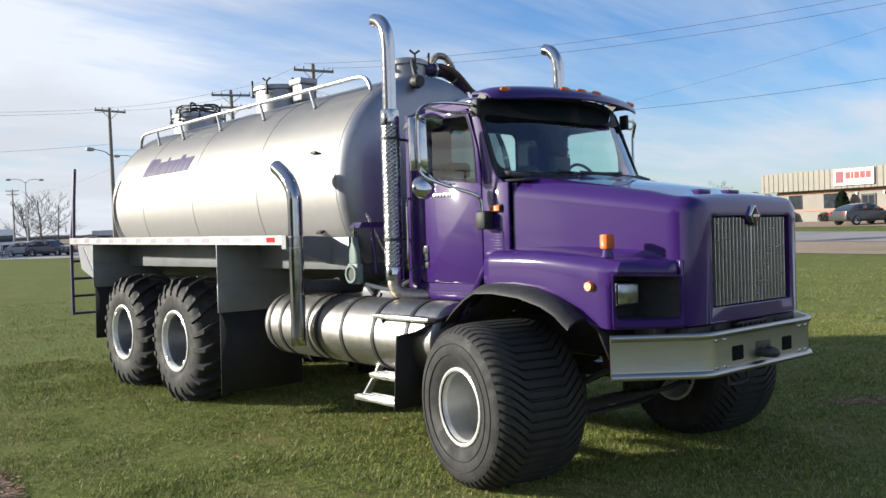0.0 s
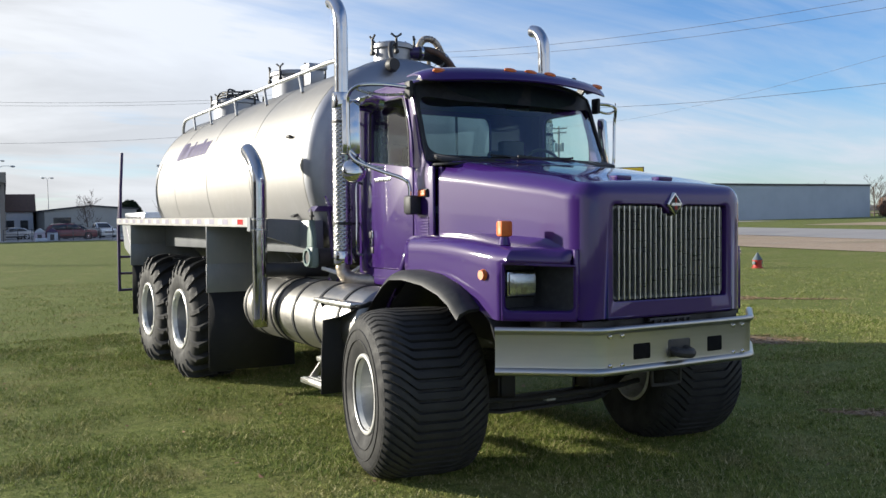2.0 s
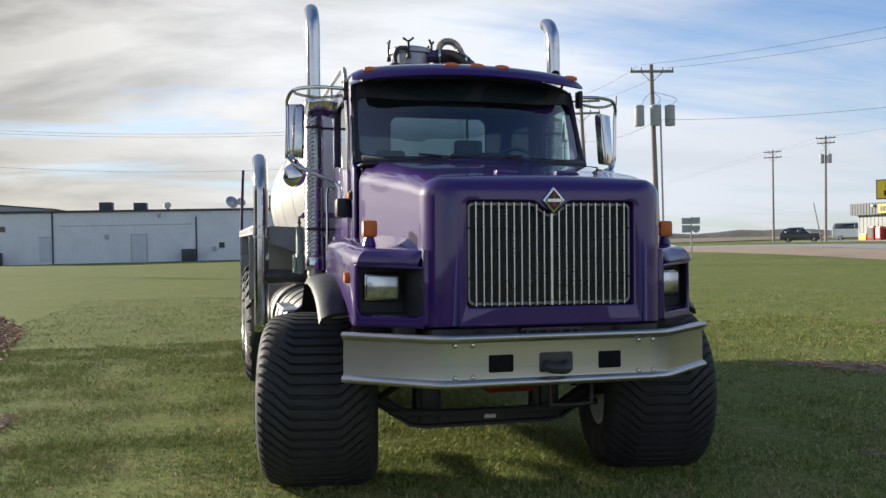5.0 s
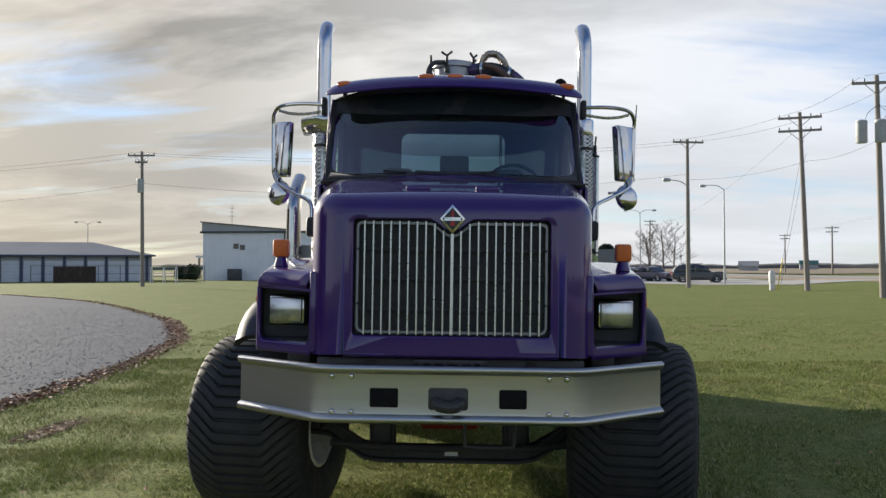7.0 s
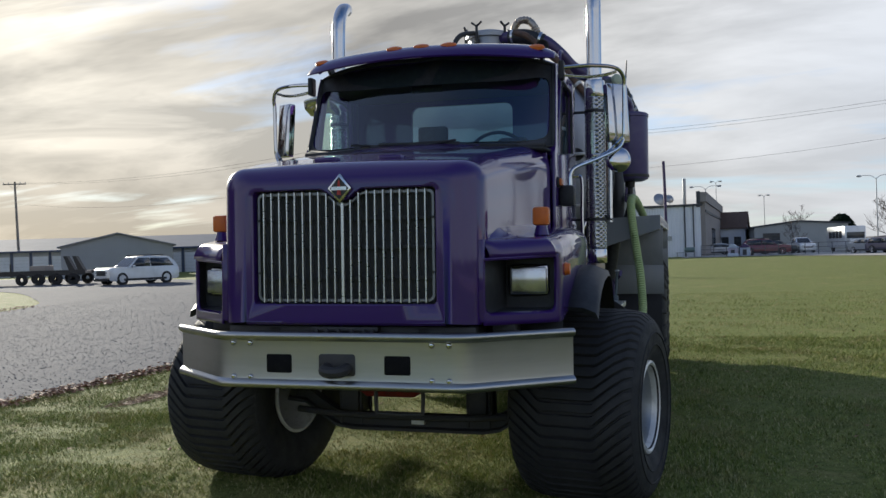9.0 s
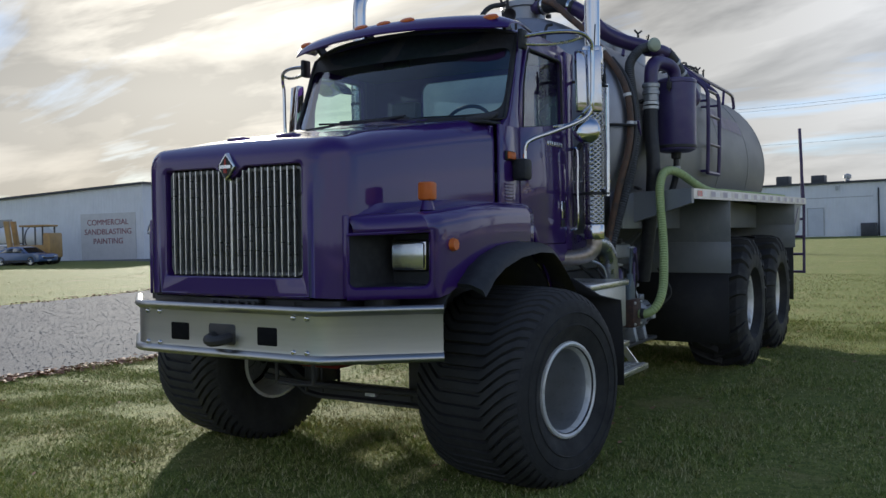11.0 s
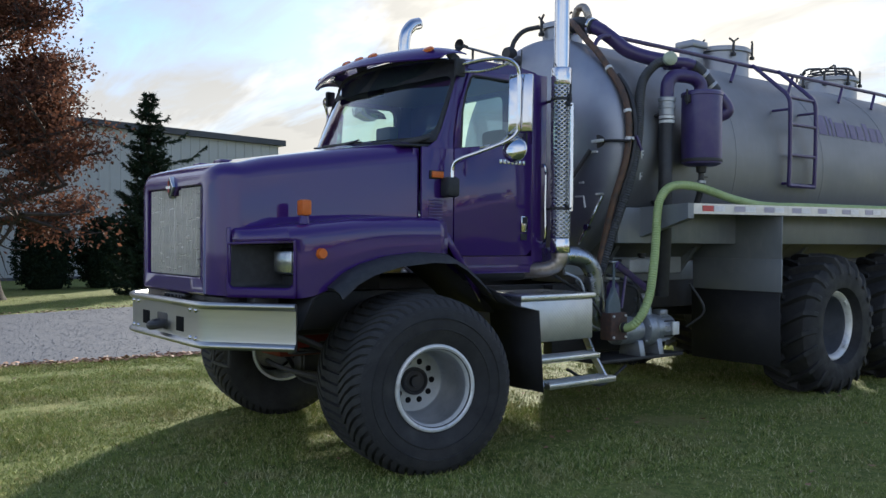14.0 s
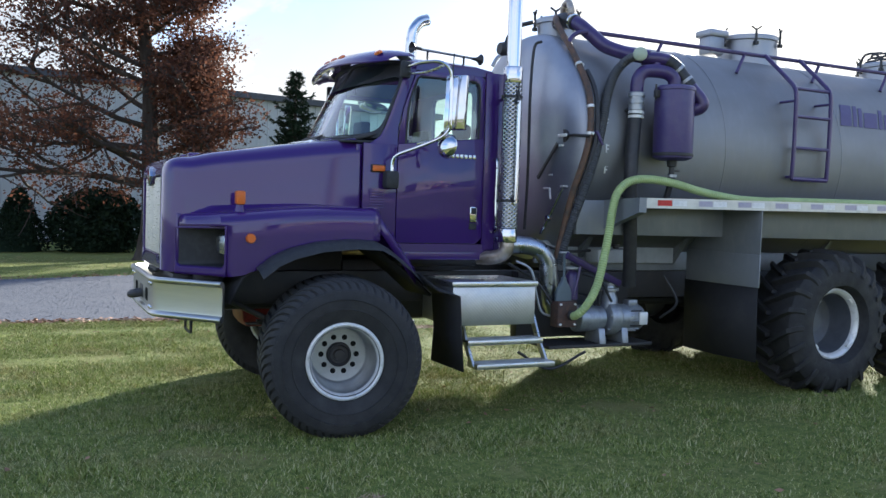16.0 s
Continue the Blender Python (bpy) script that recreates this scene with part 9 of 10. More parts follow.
def vehicles():
    W = car_paint("white", (0.72, 0.73, 0.74))
    K = car_paint("black", (0.015, 0.016, 0.018))
    S = car_paint("silver", (0.40, 0.41, 0.43))
    M = car_paint("maroon", (0.13, 0.02, 0.03))
    Bl = car_paint("blue", (0.05, 0.10, 0.25))
    V = car_paint("dark_violet", (0.06, 0.05, 0.09))
    # white SUV on the gravel, its nose towards the lawn's left
    car("white_suv", "white sport utility vehicle parked on the gravel", -33.6, 42.8, 67, W, "suv", 5.2, 1.85)
    car("black_suv", "black sport utility vehicle on the concrete apron", 25.7, 76.9, 172, K, "suv", 4.9, 1.75)
    tagged(bpy.data.objects["black_suv"], "black sport utility vehicle on the concrete apron")
    car("silver_car", "silver car parked behind the black one", 21.2, 88.0, 118, S, "hatch", 4.6, 1.5)
    car("violet_car", "dark violet car parked on the concrete apron", 22.6, 85.0, 125, V, "suv", 4.6, 1.6)
    car("maroon_suv", "maroon car parked behind the playground fence", 13.6, 97.4, 176, M, "suv", 5.3, 1.8)
    car("white_pickup", "white pickup truck parked in the lot", 16.2, 104, 100, W, "pickup", 5.3, 1.85)
    car("dark_car", "dark car parked in the lot", 15.0, 103, 168, K, "suv", 4.6, 1.6)
    car("silver_sedan", "silver car parked in the lot", 4.0, 108, 20, S, "hatch", 4.6, 1.45)
    car("white_hatchback", "white hatchback parked in the lot", 1.8, 107, 95, W, "hatch", 4.4, 1.5)
    car("grey_hatchback", "grey hatchback parked in front of the office", 61.6, 23.6, 155, car_paint("dark_grey", (0.055, 0.057, 0.060)), "hatch", 4.6, 1.55)
    car("red_car", "red car parked in front of the office", 65.4, 20.9, 155, RED, "hatch", 4.4, 1.5)
    car("white_crossover", "white crossover parked by the workshop yard", -64.6, 37.0, 10, W, "suv", 4.7, 1.65)
    car("blue_sedan", "blue car parked by the workshop yard", -55.3, 36.6, 190, Bl, "hatch", 4.7, 1.45)
    car("delivery_van", "white delivery van beside the shop", 86.4, 97.2, 140, W, "van", 5.6, 2.5)
    car("black_van", "black van parked beyond the road", 74.3, 92.9, 140, K, "suv", 5.1, 1.85)
    # shuttle bus
    b = thing("shuttle_bus", 20.9, 102.0, 98, "white shuttle bus parked in the lot", "bus")
    pbox("body", (0, -1.15, 0.5), (6.5, 1.15, 2.95), W, b, 0.15)
    pbox("cab", (-1.3, -1.0, 0.5), (0.0, 1.0, 1.5), W, b, 0.12)
    pbox("windscreen", (-0.12, -0.95, 1.55), (-0.005, 0.95, 2.25), CAR_GLASS, b, 0.03)
    pbox("grille", (-1.34, -0.7, 0.6), (-1.302, 0.7, 1.2), BLACK, b)
    for x in (1.0, 2.2, 3.4, 4.6):
        for sy in (-1, 1):
            pbox("window", (x, sy * 1.15 - 0.02, 1.6), (x + 1.0, sy * 1.15 + 0.02, 2.4), CAR_GLASS, b)
    for x in (-0.6, 4.9):
        for sy in (-0.95, 0.95):
            bm = B()
            lathe(bm, [(0.2, -0.12), (0.4, -0.1), (0.42, 0), (0.4, 0.1), (0.2, 0.12)], 20, at(x, sy, 0.42) @ X_TO_Y)
            part("wheel", bm, RUBBER, b)
    # flat trailer beside the SUV
    t = thing("flat_trailer", -41.0, 46.4, 14, "dark flat equipment trailer with raised ramps", "trailer")
    pbox("deck", (-4.5, -1.1, 0.75), (3.5, 1.1, 0.92), POLE, t)
    pbox("side_rail", (-4.5, -1.15, 0.65), (3.5, -1.1, 1.0), FRAME, t)
    bm = B()
    prism(bm, [(3.5, 0.75), (5.2, 0.6), (5.2, 0.7), (3.5, 0.95)], "y", -0.1, 0.1)
    part("tongue", bm, FRAME, t)
    for y in (-0.9, 0.5):
        bm = B()
        prism(bm, [(2.3, 0.9), (2.75, 0.9), (2.15, 1.95), (1.9, 1.95)], "y", y, y + 0.45)
        part("ramp", bm, FRAME, t)
    for x in (-0.9, 0.3, 1.5, 2.7):
        for sy in (-1.2, 1.0):
            bm = B()
            lathe(bm, [(0.15, 0), (0.4, 0.01), (0.41, 0.1), (0.4, 0.2), (0.15, 0.2)], 20, at(x, sy, 0.41) @ X_TO_Y)
            w = part("wheel", bm, RUBBER, t)
    pbox("tool_chest", (-0.6, -0.6, 0.92), (0.6, 0.5, 1.35), TAN_BLOCK, t, 0.05)
    for i in range(4):
        pbox("stake", (-4.4 + 0.9 * i, -1.12, 0.9), (-4.3 + 0.9 * i, -1.05, 1.5), FRAME, t)


# ---- poles and lines ----
POLES = {"A": (-25.0, 65.6, 11.0), "B": (17.6, 59.6, 11.0), "C": (21.9, 48.6, 11.0), "D": (21.3, 38.0, 11.0), "G": (31.4, 2.7, 10.5), "H": (-73, 81, 11.2), "E": (70.2, 86.9, 13.0), "F": (76.3, 106, 13.4), "J": (73, 186, 8.6), "M": (66.2, 146.8, 8.4), "N": (40, 170, 11)}


def utility_pole(key, arms, trafos=0, lean=0.0, lamp=False, turn=0.0):
    x, y, h = POLES[key]
    p = thing("utility_pole", x, y, turn, "weathered wooden utility pole with " + ("transformers" if trafos else "a street lamp arm" if lamp else "crossarms"), "utility pole", "utility poles")
    bm = B()
    tube(bm, [(0, 0, -0.5), (lean * 0.5, 0, h * 0.5), (lean, 0, h)], [0.17, 0.145, 0.11], 12)
    part("pole", bm, POLE, p)
    for z, w in arms:
        bm = B()
        box(bm, (lean - w, -0.18, h - z - 0.07), (lean + w, -0.08, h - z + 0.07), 0.01)
        a = part("crossarm", bm, POLE, p)
        for u in (-0.95, -0.5, 0.5, 0.95):
            bm = B()
            lathe(bm, [(0.02, 0), (0.05, 0.03), (0.05, 0.09), (0.03, 0.13), (0.03, 0.17), (0, 0.18)], 10, at(lean + u * w, -0.13, h - z + 0.07) @ X_TO_Z)
            part("insulator", bm, TRAFO, a)
        for s in (-1, 1):
            bm = B()
            tube(bm, [(lean + s * w * 0.5, -0.13, h - z - 0.05), (lean, -0.12, h - z - 0.6)], 0.02, 6)
            part("arm_brace", bm, GALV, a)
    for i in range(trafos):
        bm = B()
        u = (i - (trafos - 1) / 2) * 0.85
        z0 = h - 3.4
        lathe(bm, [(0, z0), (0.25, z0 + 0.01), (0.27, z0 + 0.06), (0.27, z0 + 1.0), (0.29, z0 + 1.02), (0.27, z0 + 1.1), (0.1, z0 + 1.16), (0, z0 + 1.17)], 20, at(lean * 0.8 + u, -0.32 if i != 1 else -0.42, 0) @ X_TO_Z)
        part("transformer", bm, TRAFO, p)
        bm = B()
        tube(bm, bend([(u, -0.35, z0 + 1.15), (u + 0.15, -0.4, z0 + 1.5), (lean, -0.1, z0 + 1.9)], 4), 0.012, 6)
        part("drop_wire", bm, WIRE, p)
    if lamp:
        bm = B()
        tube(bm, bend([(0, -0.1, h - 3.6), (-0.6, -0.2, h - 3.2), (-1.6, -0.3, h - 3.05)], 5), 0.035, 8)
        la = part("lamp_arm", bm, GALV, p)
        bm = B()
        lathe(bm, [(0, -0.35), (0.10, -0.32), (0.15, -0.1), (0.12, 0.2), (0.05, 0.3), (0, 0.3)], 14, at(-1.75, -0.3, h - 3.08))
        part("lamp_head", bm, TRAFO, la)
    if trafos == 3:
        bm = B()
        tube(bm, [(0.28, -0.15, 0), (0.22, -0.15, h - 2.2)], 0.05, 8)
        part("riser_conduit", bm, GALV, p)


def wires(name, a, b, heights, spread, sag, label):
    xa, ya, ha = POLES[a]
    xb, yb, hb = POLES[b]
    za, zb = height(xa, ya), height(xb, yb)
    d = Vector((xb - xa, yb - ya)).normalized()
    side = Vector((-d.y, d.x))
    for dz in heights:
        for u in spread:
            pts = []
            for k in range(17):
                t = k / 16
                pts.append((xa + (xb - xa) * t + side.x * u, ya + (yb - ya) * t + side.y * u, (za + ha) * (1 - t) + (zb + hb) * t - dz - 4 * sag * t * (1 - t)))
            bm = B()
            tube(bm, pts, 0.009, 5)
            tagged(part("power_line", bm, WIRE), label, "power line", "power lines")


def lamp_post(x, y, h, arms, label, turn=0):
    p = thing("street_lamp", x, y, turn, label, "street lamp", "street lamps")
    bm = B()
    tube(bm, [(0, 0, -0.2), (0, 0, h)], [0.09, 0.05], 10)
    part("pole", bm, GALV, p)
    for s in arms:
        bm = B()
        tube(bm, bend([(0, 0, h - 0.1), (s * 0.5, 0, h + 0.25), (s * 1.2, 0, h + 0.32), (s * 1.5, 0, h + 0.28)], 4), 0.03, 8)
        part("arm", bm, GALV, p)
        bm = B()
        lathe(bm, [(0, -0.3), (0.08, -0.26), (0.13, -0.05), (0.10, 0.2), (0, 0.28)], 12, at(s * 1.7, 0, h + 0.26))
        part("lamp_head", bm, TRAFO, p)


def poles_and_lines():
    utility_pole("A", [(0.35, 1.1), (0.9, 0.5)], 1, -0.1)
    utility_pole("B", [(0.25, 1.2)], 0, 0, True, 10)
    utility_pole("C", [(0.35, 1.25), (1.15, 1.25)], 0, -0.35, turn=-20)
    utility_pole("D", [(0.4, 1.2)], 3, -0.2, turn=-10)
    utility_pole("G", [(0.4, 1.2)], 0, 0, turn=60)
    utility_pole("H", [(0.3, 1.3)], 0, -0.3, turn=20)
    utility_pole("E", [(0.3, 1.1), (0.9, 1.0)], 2, 0.2, turn=-40)
    utility_pole("F", [(0.3, 1.2), (1.1, 1.2)], 0, 0.1, turn=-40)
    for k in ("J", "M", "N"):
        utility_pole(k, [(0.3, 1.1), (1.0, 1.0)], 0, 0, turn=-20)
    lab = "black overhead power line sagging between poles"
    for a, b, s in (("B", "C", 0.25), ("C", "D", 0.25), ("D", "G", 0.9)):
        wires("line", a, b, (0.1,), (-1.0, 1.0), s, lab)
        wires("line", a, b, (3.0,), (0.2,), s * 1.2, lab)
    wires("line", "E", "G", (0.1,), (0.1,), 1.4, lab)
    wires("line", "F", "E", (0.1,), (-0.8, 0.8), 0.3, lab)
    wires("line", "A", "B", (0.2,), (-0.9, 0.9), 0.9, lab)
    wires("line", "A", "B", (2.6,), (0.0,), 1.2, lab)
    wires("line", "A", "H", (0.2,), (-0.9, 0.9), 0.9, lab)
    wires("line", "A", "H", (2.6,), (0.0,), 1.4, lab)
    wires("line", "J", "F", (0.2,), (-0.8, 0.8), 0.6, lab)
    wires("line", "C", "N", (0.6,), (0.0,), 2.0, lab)
    lamp_post(22.9, 68, 8.0, (-1,), "curved-arm street lamp on a steel post", -5)
    lamp_post(22.6, 99, 8.0, (-1, 1), "double-headed parking lot lamp")
    lamp_post(5.2, 112, 8.5, (-1, 1), "double-headed parking lot lamp")
    lamp_post(-53, 122, 8.0, (-1, 1), "double-headed parking lot lamp")
    lamp_post(7.6, 140, 11.0, (-0.4, 0.4), "tall double floodlight mast")
    lamp_post(15.6, 150, 9.0, (-0.4, 0.4), "tall double floodlight mast")


def small_outdoor_things():
    p = thing("marker_post", 19.7, 17.9, 20, "yellow plastic utility marker post in the lawn", "marker post")
    bm = B()
    prism(bm, [(-0.05, 0), (0.05, 0), (0.05, 0.022), (0, 0.03), (-0.05, 0.022)], "z", -0.1, 0.92)
    m = part("post", bm, SIGN_YELLOW, p)
    m.rotation_euler = (0, radians(8), 0)
    h = thing("hydrant", 20.3, 15.1, 0, "small red hydrant with a grey conical cap", "hydrant")
    bm = B()
    lathe(bm, [(0.20, 0), (0.20, 0.03), (0.15, 0.04), (0.14, 0.24), (0.17, 0.25), (0.17, 0.28)], 20, X_TO_Z)
    part("barrel", bm, RED, h)
    bm = B()
    lathe(bm, [(0.17, 0.28), (0.15, 0.32), (0.06, 0.46), (0.03, 0.52), (0, 0.53)], 20, X_TO_Z)
    part("cap", bm, BLUE_GREY, h)
    for s in (-1, 1):
        bm = B()
        lathe(bm, [(0, 0.14), (0.05, 0.14), (0.06, 0.2), (0, 0.21)], 12, at(0, 0, 0.18) @ Matrix.Rotation(0 if s > 0 else math.pi, 4, "Z"))
        part("outlet", bm, BLUE_GREY, h)
    s = thing("road_sign", 27.3, 44.8, -20, "cluster of road signs seen from behind on a steel post", "road sign")
    pbox("post", (-0.04, -0.04, -0.2), (0.04, 0.04, 2.65), GALV, s)
    for x0, x1, z0, z1 in ((-0.58, -0.04, 2.20, 2.60), (0.04, 0.56, 2.20, 2.62), (-0.58, -0.04, 1.66, 2.14)):
        pbox("panel", (x0, 0.045, z0), (x1, 0.06, z1), PALE_GREY, s)
    bm = B()
    prism(bm, [(0.06, 2.10), (0.54, 2.10), (0.56, 1.86), (0.46, 1.70), (0.30, 1.62), (0.14, 1.70), (0.04, 1.86)], "y", 0.045, 0.06)
    part("shield", bm, PALE_GREY, s)
    g = thing("leaning_post", 55.4, 69.7, -40, "thin grey post leaning beside the road", "post")
    bm = B()
    tube(bm, [(0.75, 0, -0.2), (0, 0, 4.1)], [0.07, 0.05], 8)
    part("post", bm, POLE, g)
    u = thing("utility_pedestal", 20.6, 51.0, 0, "white plastic utility pedestal beside a stake", "utility pedestal")
    bm = B()
    lathe(bm, [(0.16, 0), (0.15, 0.5), (0.2, 0.52), (0.2, 1.15), (0.16, 1.25), (0, 1.27)], 16, X_TO_Z)
    part("body", bm, SIGN_WHITE, u)
    x, y, h = POLES["C"]
    foot, head = Vector((20.9, 50.9, height(20.9, 50.9))), Vector((x, y, height(x, y) + h - 0.9))
    g = thing("guy_wire", 0, 0, 0, "steel guy wire with a yellow guard down from the pole", "guy wire", z=0.0)
    for k, d in ((0, 0.0), (1, 1.6)):
        bm = B()
        tube(bm, [foot + Vector((0.15 * k, 0, 0)), head - Vector((0, 0, d))], 0.009, 5)
        part("strand", bm, WIRE, g)
    bm = B()
    tube(bm, [foot, foot.lerp(head, 0.2)], 0.035, 8)
    part("guard", bm, SIGN_YELLOW, g)
    # playground fence and toys before the lot
    f = thing("playground_fence", 4.0, 93.5, -3, "low dark playground fence", "fence")
    for i in range(14):
        pbox("post", (i * 1.3, -0.03, -0.1), (i * 1.3 + 0.06, 0.03, 1.25), DARK_TRIM, f)
    for z in (0.25, 0.75, 1.2):
        pbox("rail", (0, -0.02, z), (17, 0.02, z + 0.04), DARK_TRIM, f)
    for x, y, c, nm, lab in ((7.9, 92.4, BLUE_WALL, "playhouse", "pale blue and violet plastic playhouse"), (6.7, 92.2, LILAC, "play_slide", "faded pink plastic play slide")):
        t = thing(nm, x, y, -10, lab, "playhouse" if nm == "playhouse" else "slide")
        pbox("body", (0, 0, 0), (1.0, 0.9, 0.9), c, t, 0.1)
        bm = B()
        prism(bm, [(-0.08, 0.9), (1.08, 0.9), (0.5, 1.35)], "y", -0.08, 0.98)
        part("top", bm, PURPLE_PIPE if nm == "playhouse" else BLUE_WALL, t)
        # dark plate on the solid body paints the shade of a doorway
        pbox("opening", (0.3, -0.02, 0.1), (0.7, -0.001, 0.7), DARK_TRIM, t)
    t = thing("litter_tub", 6.6, 90.4, 0, "pale blue plastic tub on the grass", "tub")
    pbox("body", (0, 0, 0), (1.1, 0.6, 0.35), BLUE_WALL, t, 0.08)
    f = thing("yard_fence", -44, 86, 18, "chain-link yard fence with dark posts", "fence")
    for i in range(9):
        pbox("post", (i * 2.2, -0.03, -0.1), (i * 2.2 + 0.07, 0.04, 1.8), DARK_TRIM, f)
    for z in (0.1, 0.9, 1.75):
        pbox("rail", (0, -0.02, z), (17.6, 0.02, z + 0.04), DARK_TRIM, f)
    pbox("board_panel", (2.2, -0.05, 0.0), (6.4, 0.05, 1.7), BARK, f)
    w = thing("climbing_frame", -30, 82, 10, "low tubular climbing frame in the yard", "climbing frame")
    for x in (0, 1.2, 2.4):
        bm = B()
        tube(bm, bend([(x, 0, 0), (x, 0.2, 1.2), (x, 0.8, 1.6), (x, 1.4, 1.2), (x, 1.6, 0)], 4), 0.04, 6)
        part("hoop", bm, DOOR_WHITE, w)
    bm = B()
    tube(bm, [(0, 0.8, 1.6), (2.4, 0.8, 1.6)], 0.04, 6)
    part("ridge_bar", bm, HOSE_GREEN, w)


# ---- plants ----
def grow(rng, verts_out, start, direction, length, radius, level, tips, spread, bend_up):
    """Limbs of a tree: lists of (points, radii), and the tips that carry leaves."""
    pts, p, d = [start.copy()], start.copy(), direction.normalized()
    n = 4 if level > 0 else 6
    for k in range(n):
        d = (d + Vector((rng.uniform(-1, 1), rng.uniform(-1, 1), rng.uniform(-0.6, 0.9) + bend_up)) * (0.10 if level == 0 else 0.22)).normalized()
        p = p + d * (length / n)
        pts.append(p.copy())
    radii = [radius * (1 - 0.62 * k / n) for k in range(n + 1)]
    verts_out.append((pts, radii, level))
    return pts, radii, d


def tree_limbs(rng, h, r, first, levels, spread, per, bend_up=0.25, droop=0.0, lop=0.0):
    limbs, tips = [], []
    trunk, tr, _ = grow(rng, limbs, Vector((0, 0, -0.1)), Vector((0, 0, 1)), h * 0.92, r, 0, tips, spread, 0.4)
    def point_on(pts, u):
        f = u * (len(pts) - 1)
        i = min(int(f), len(pts) - 2)
        return pts[i].lerp(pts[i + 1], f - i)
    queue = []
    for i in range(per[0]):
        u = first + (1 - first) * (i + rng.random()) / per[0]
        a = i * 2.4 + rng.uniform(-0.4, 0.4)
        lean = 0.25 + 0.35 * u + droop
        queue.append((point_on(trunk, u), Vector((math.cos(a), math.sin(a), lean)), spread * (1.15 - 0.55 * u) * (1 - lop * math.sin(a)) * rng.uniform(0.8, 1.15), r * (0.42 - 0.25 * u), 1))
    while queue:
        s, d, L, rr, lev = queue.pop(0)
        pts, radii, dd = grow(rng, limbs, s, d, L, rr, lev, tips, spread, bend_up)
        if lev < levels:
            for i in range(per[lev]):
                u = 0.3 + 0.7 * (i + rng.random()) / per[lev]
                side = Vector((rng.uniform(-1, 1), rng.uniform(-1, 1), rng.uniform(-0.45, 0.6)))
                queue.append((point_on(pts, u), dd * 0.7 + side, L * rng.uniform(0.38, 0.62), max(rr * 0.45, 0.006), lev + 1))
        else:
            tips.extend([pts[1], pts[2], pts[3], pts[4]])
    return limbs, tips


def limbs_mesh(bm, limbs, low=0):
    for pts, radii, lev in limbs:
        if lev >= low:
            tube(bm, pts, radii, 9 if lev == 0 else 6 if lev == 1 else 4, caps=lev == 0)
    return bm


def leaf_mesh(name, points, rng, size, spread, per, mat, parent, droop=0.0, aspect=1.7):
    verts, faces = [], []
    for p in points:
        for _ in range(per):
            c = p + Vector((rng.gauss(0, 1), rng.gauss(0, 1), rng.gauss(0, 1) - droop)) * spread
            u = Vector((rng.uniform(-1, 1), rng.uniform(-1, 1), rng.uniform(-1, 0.3))).normalized()
            w = u.cross(Vector((rng.uniform(-1, 1), rng.uniform(-1, 1), rng.uniform(-1, 1)))).normalized()
            s = size * rng.uniform(0.6, 1.35)
            i = len(verts)
            verts += [c - u * s * 0.5 * aspect, c + w * s * 0.5, c + u * s * 0.5 * aspect, c - w * s * 0.5]
            faces.append((i, i + 1, i + 2, i + 3))
    ob = solid(name, verts, faces, mat, parent, smooth=False)
    return ob


def oak():
    rng = random.Random(21)
    t = thing("oak_tree", -24.0, 2.55, 0, "oak holding dead russet leaves beside the drive", "tree")
    limbs, tips = tree_limbs(rng, 13.5, 0.37, 0.17, 3, 3.6, (40, 8, 5), 0.02, -0.14, 0.34)
    bm = limbs_mesh(B(), [l for l in limbs if l[2] == 0])
    tube(bm, [(0, 0, -0.1), (0, 0, 0.12), (0, 0, 0.4), (0, 0, 0.9)], [0.66, 0.52, 0.43, 0.35], 14)
    part("trunk", bm, BARK, t)
    part("branchwork", limbs_mesh(B(), limbs, 1), BARK, t)
    pts = [p for p in tips if p.z > 1.9 and rng.random() < 0.85]
    tagged(leaf_mesh("crown", pts, rng, 0.080, 0.24, 13, OAK_LEAF, t, 0.5), "thin russet crown of dead oak leaves")
    # the sparser tree standing behind it
    t = thing("oak_tree", -28.0, -7.5, 40, "second oak with dead russet leaves behind the first", "tree")
    rng = random.Random(5)
    limbs, tips = tree_limbs(rng, 11.0, 0.24, 0.24, 3, 4.4, (18, 6, 4), 0.12)
    part("trunk", limbs_mesh(B(), [l for l in limbs if l[2] == 0]), BARK, t)
    part("branchwork", limbs_mesh(B(), limbs, 1), BARK, t)
    leaf_mesh("crown", [p for p in tips if p.z > 2 and rng.random() < 0.8], rng, 0.09, 0.18, 9, OAK_LEAF, t, 0.3)


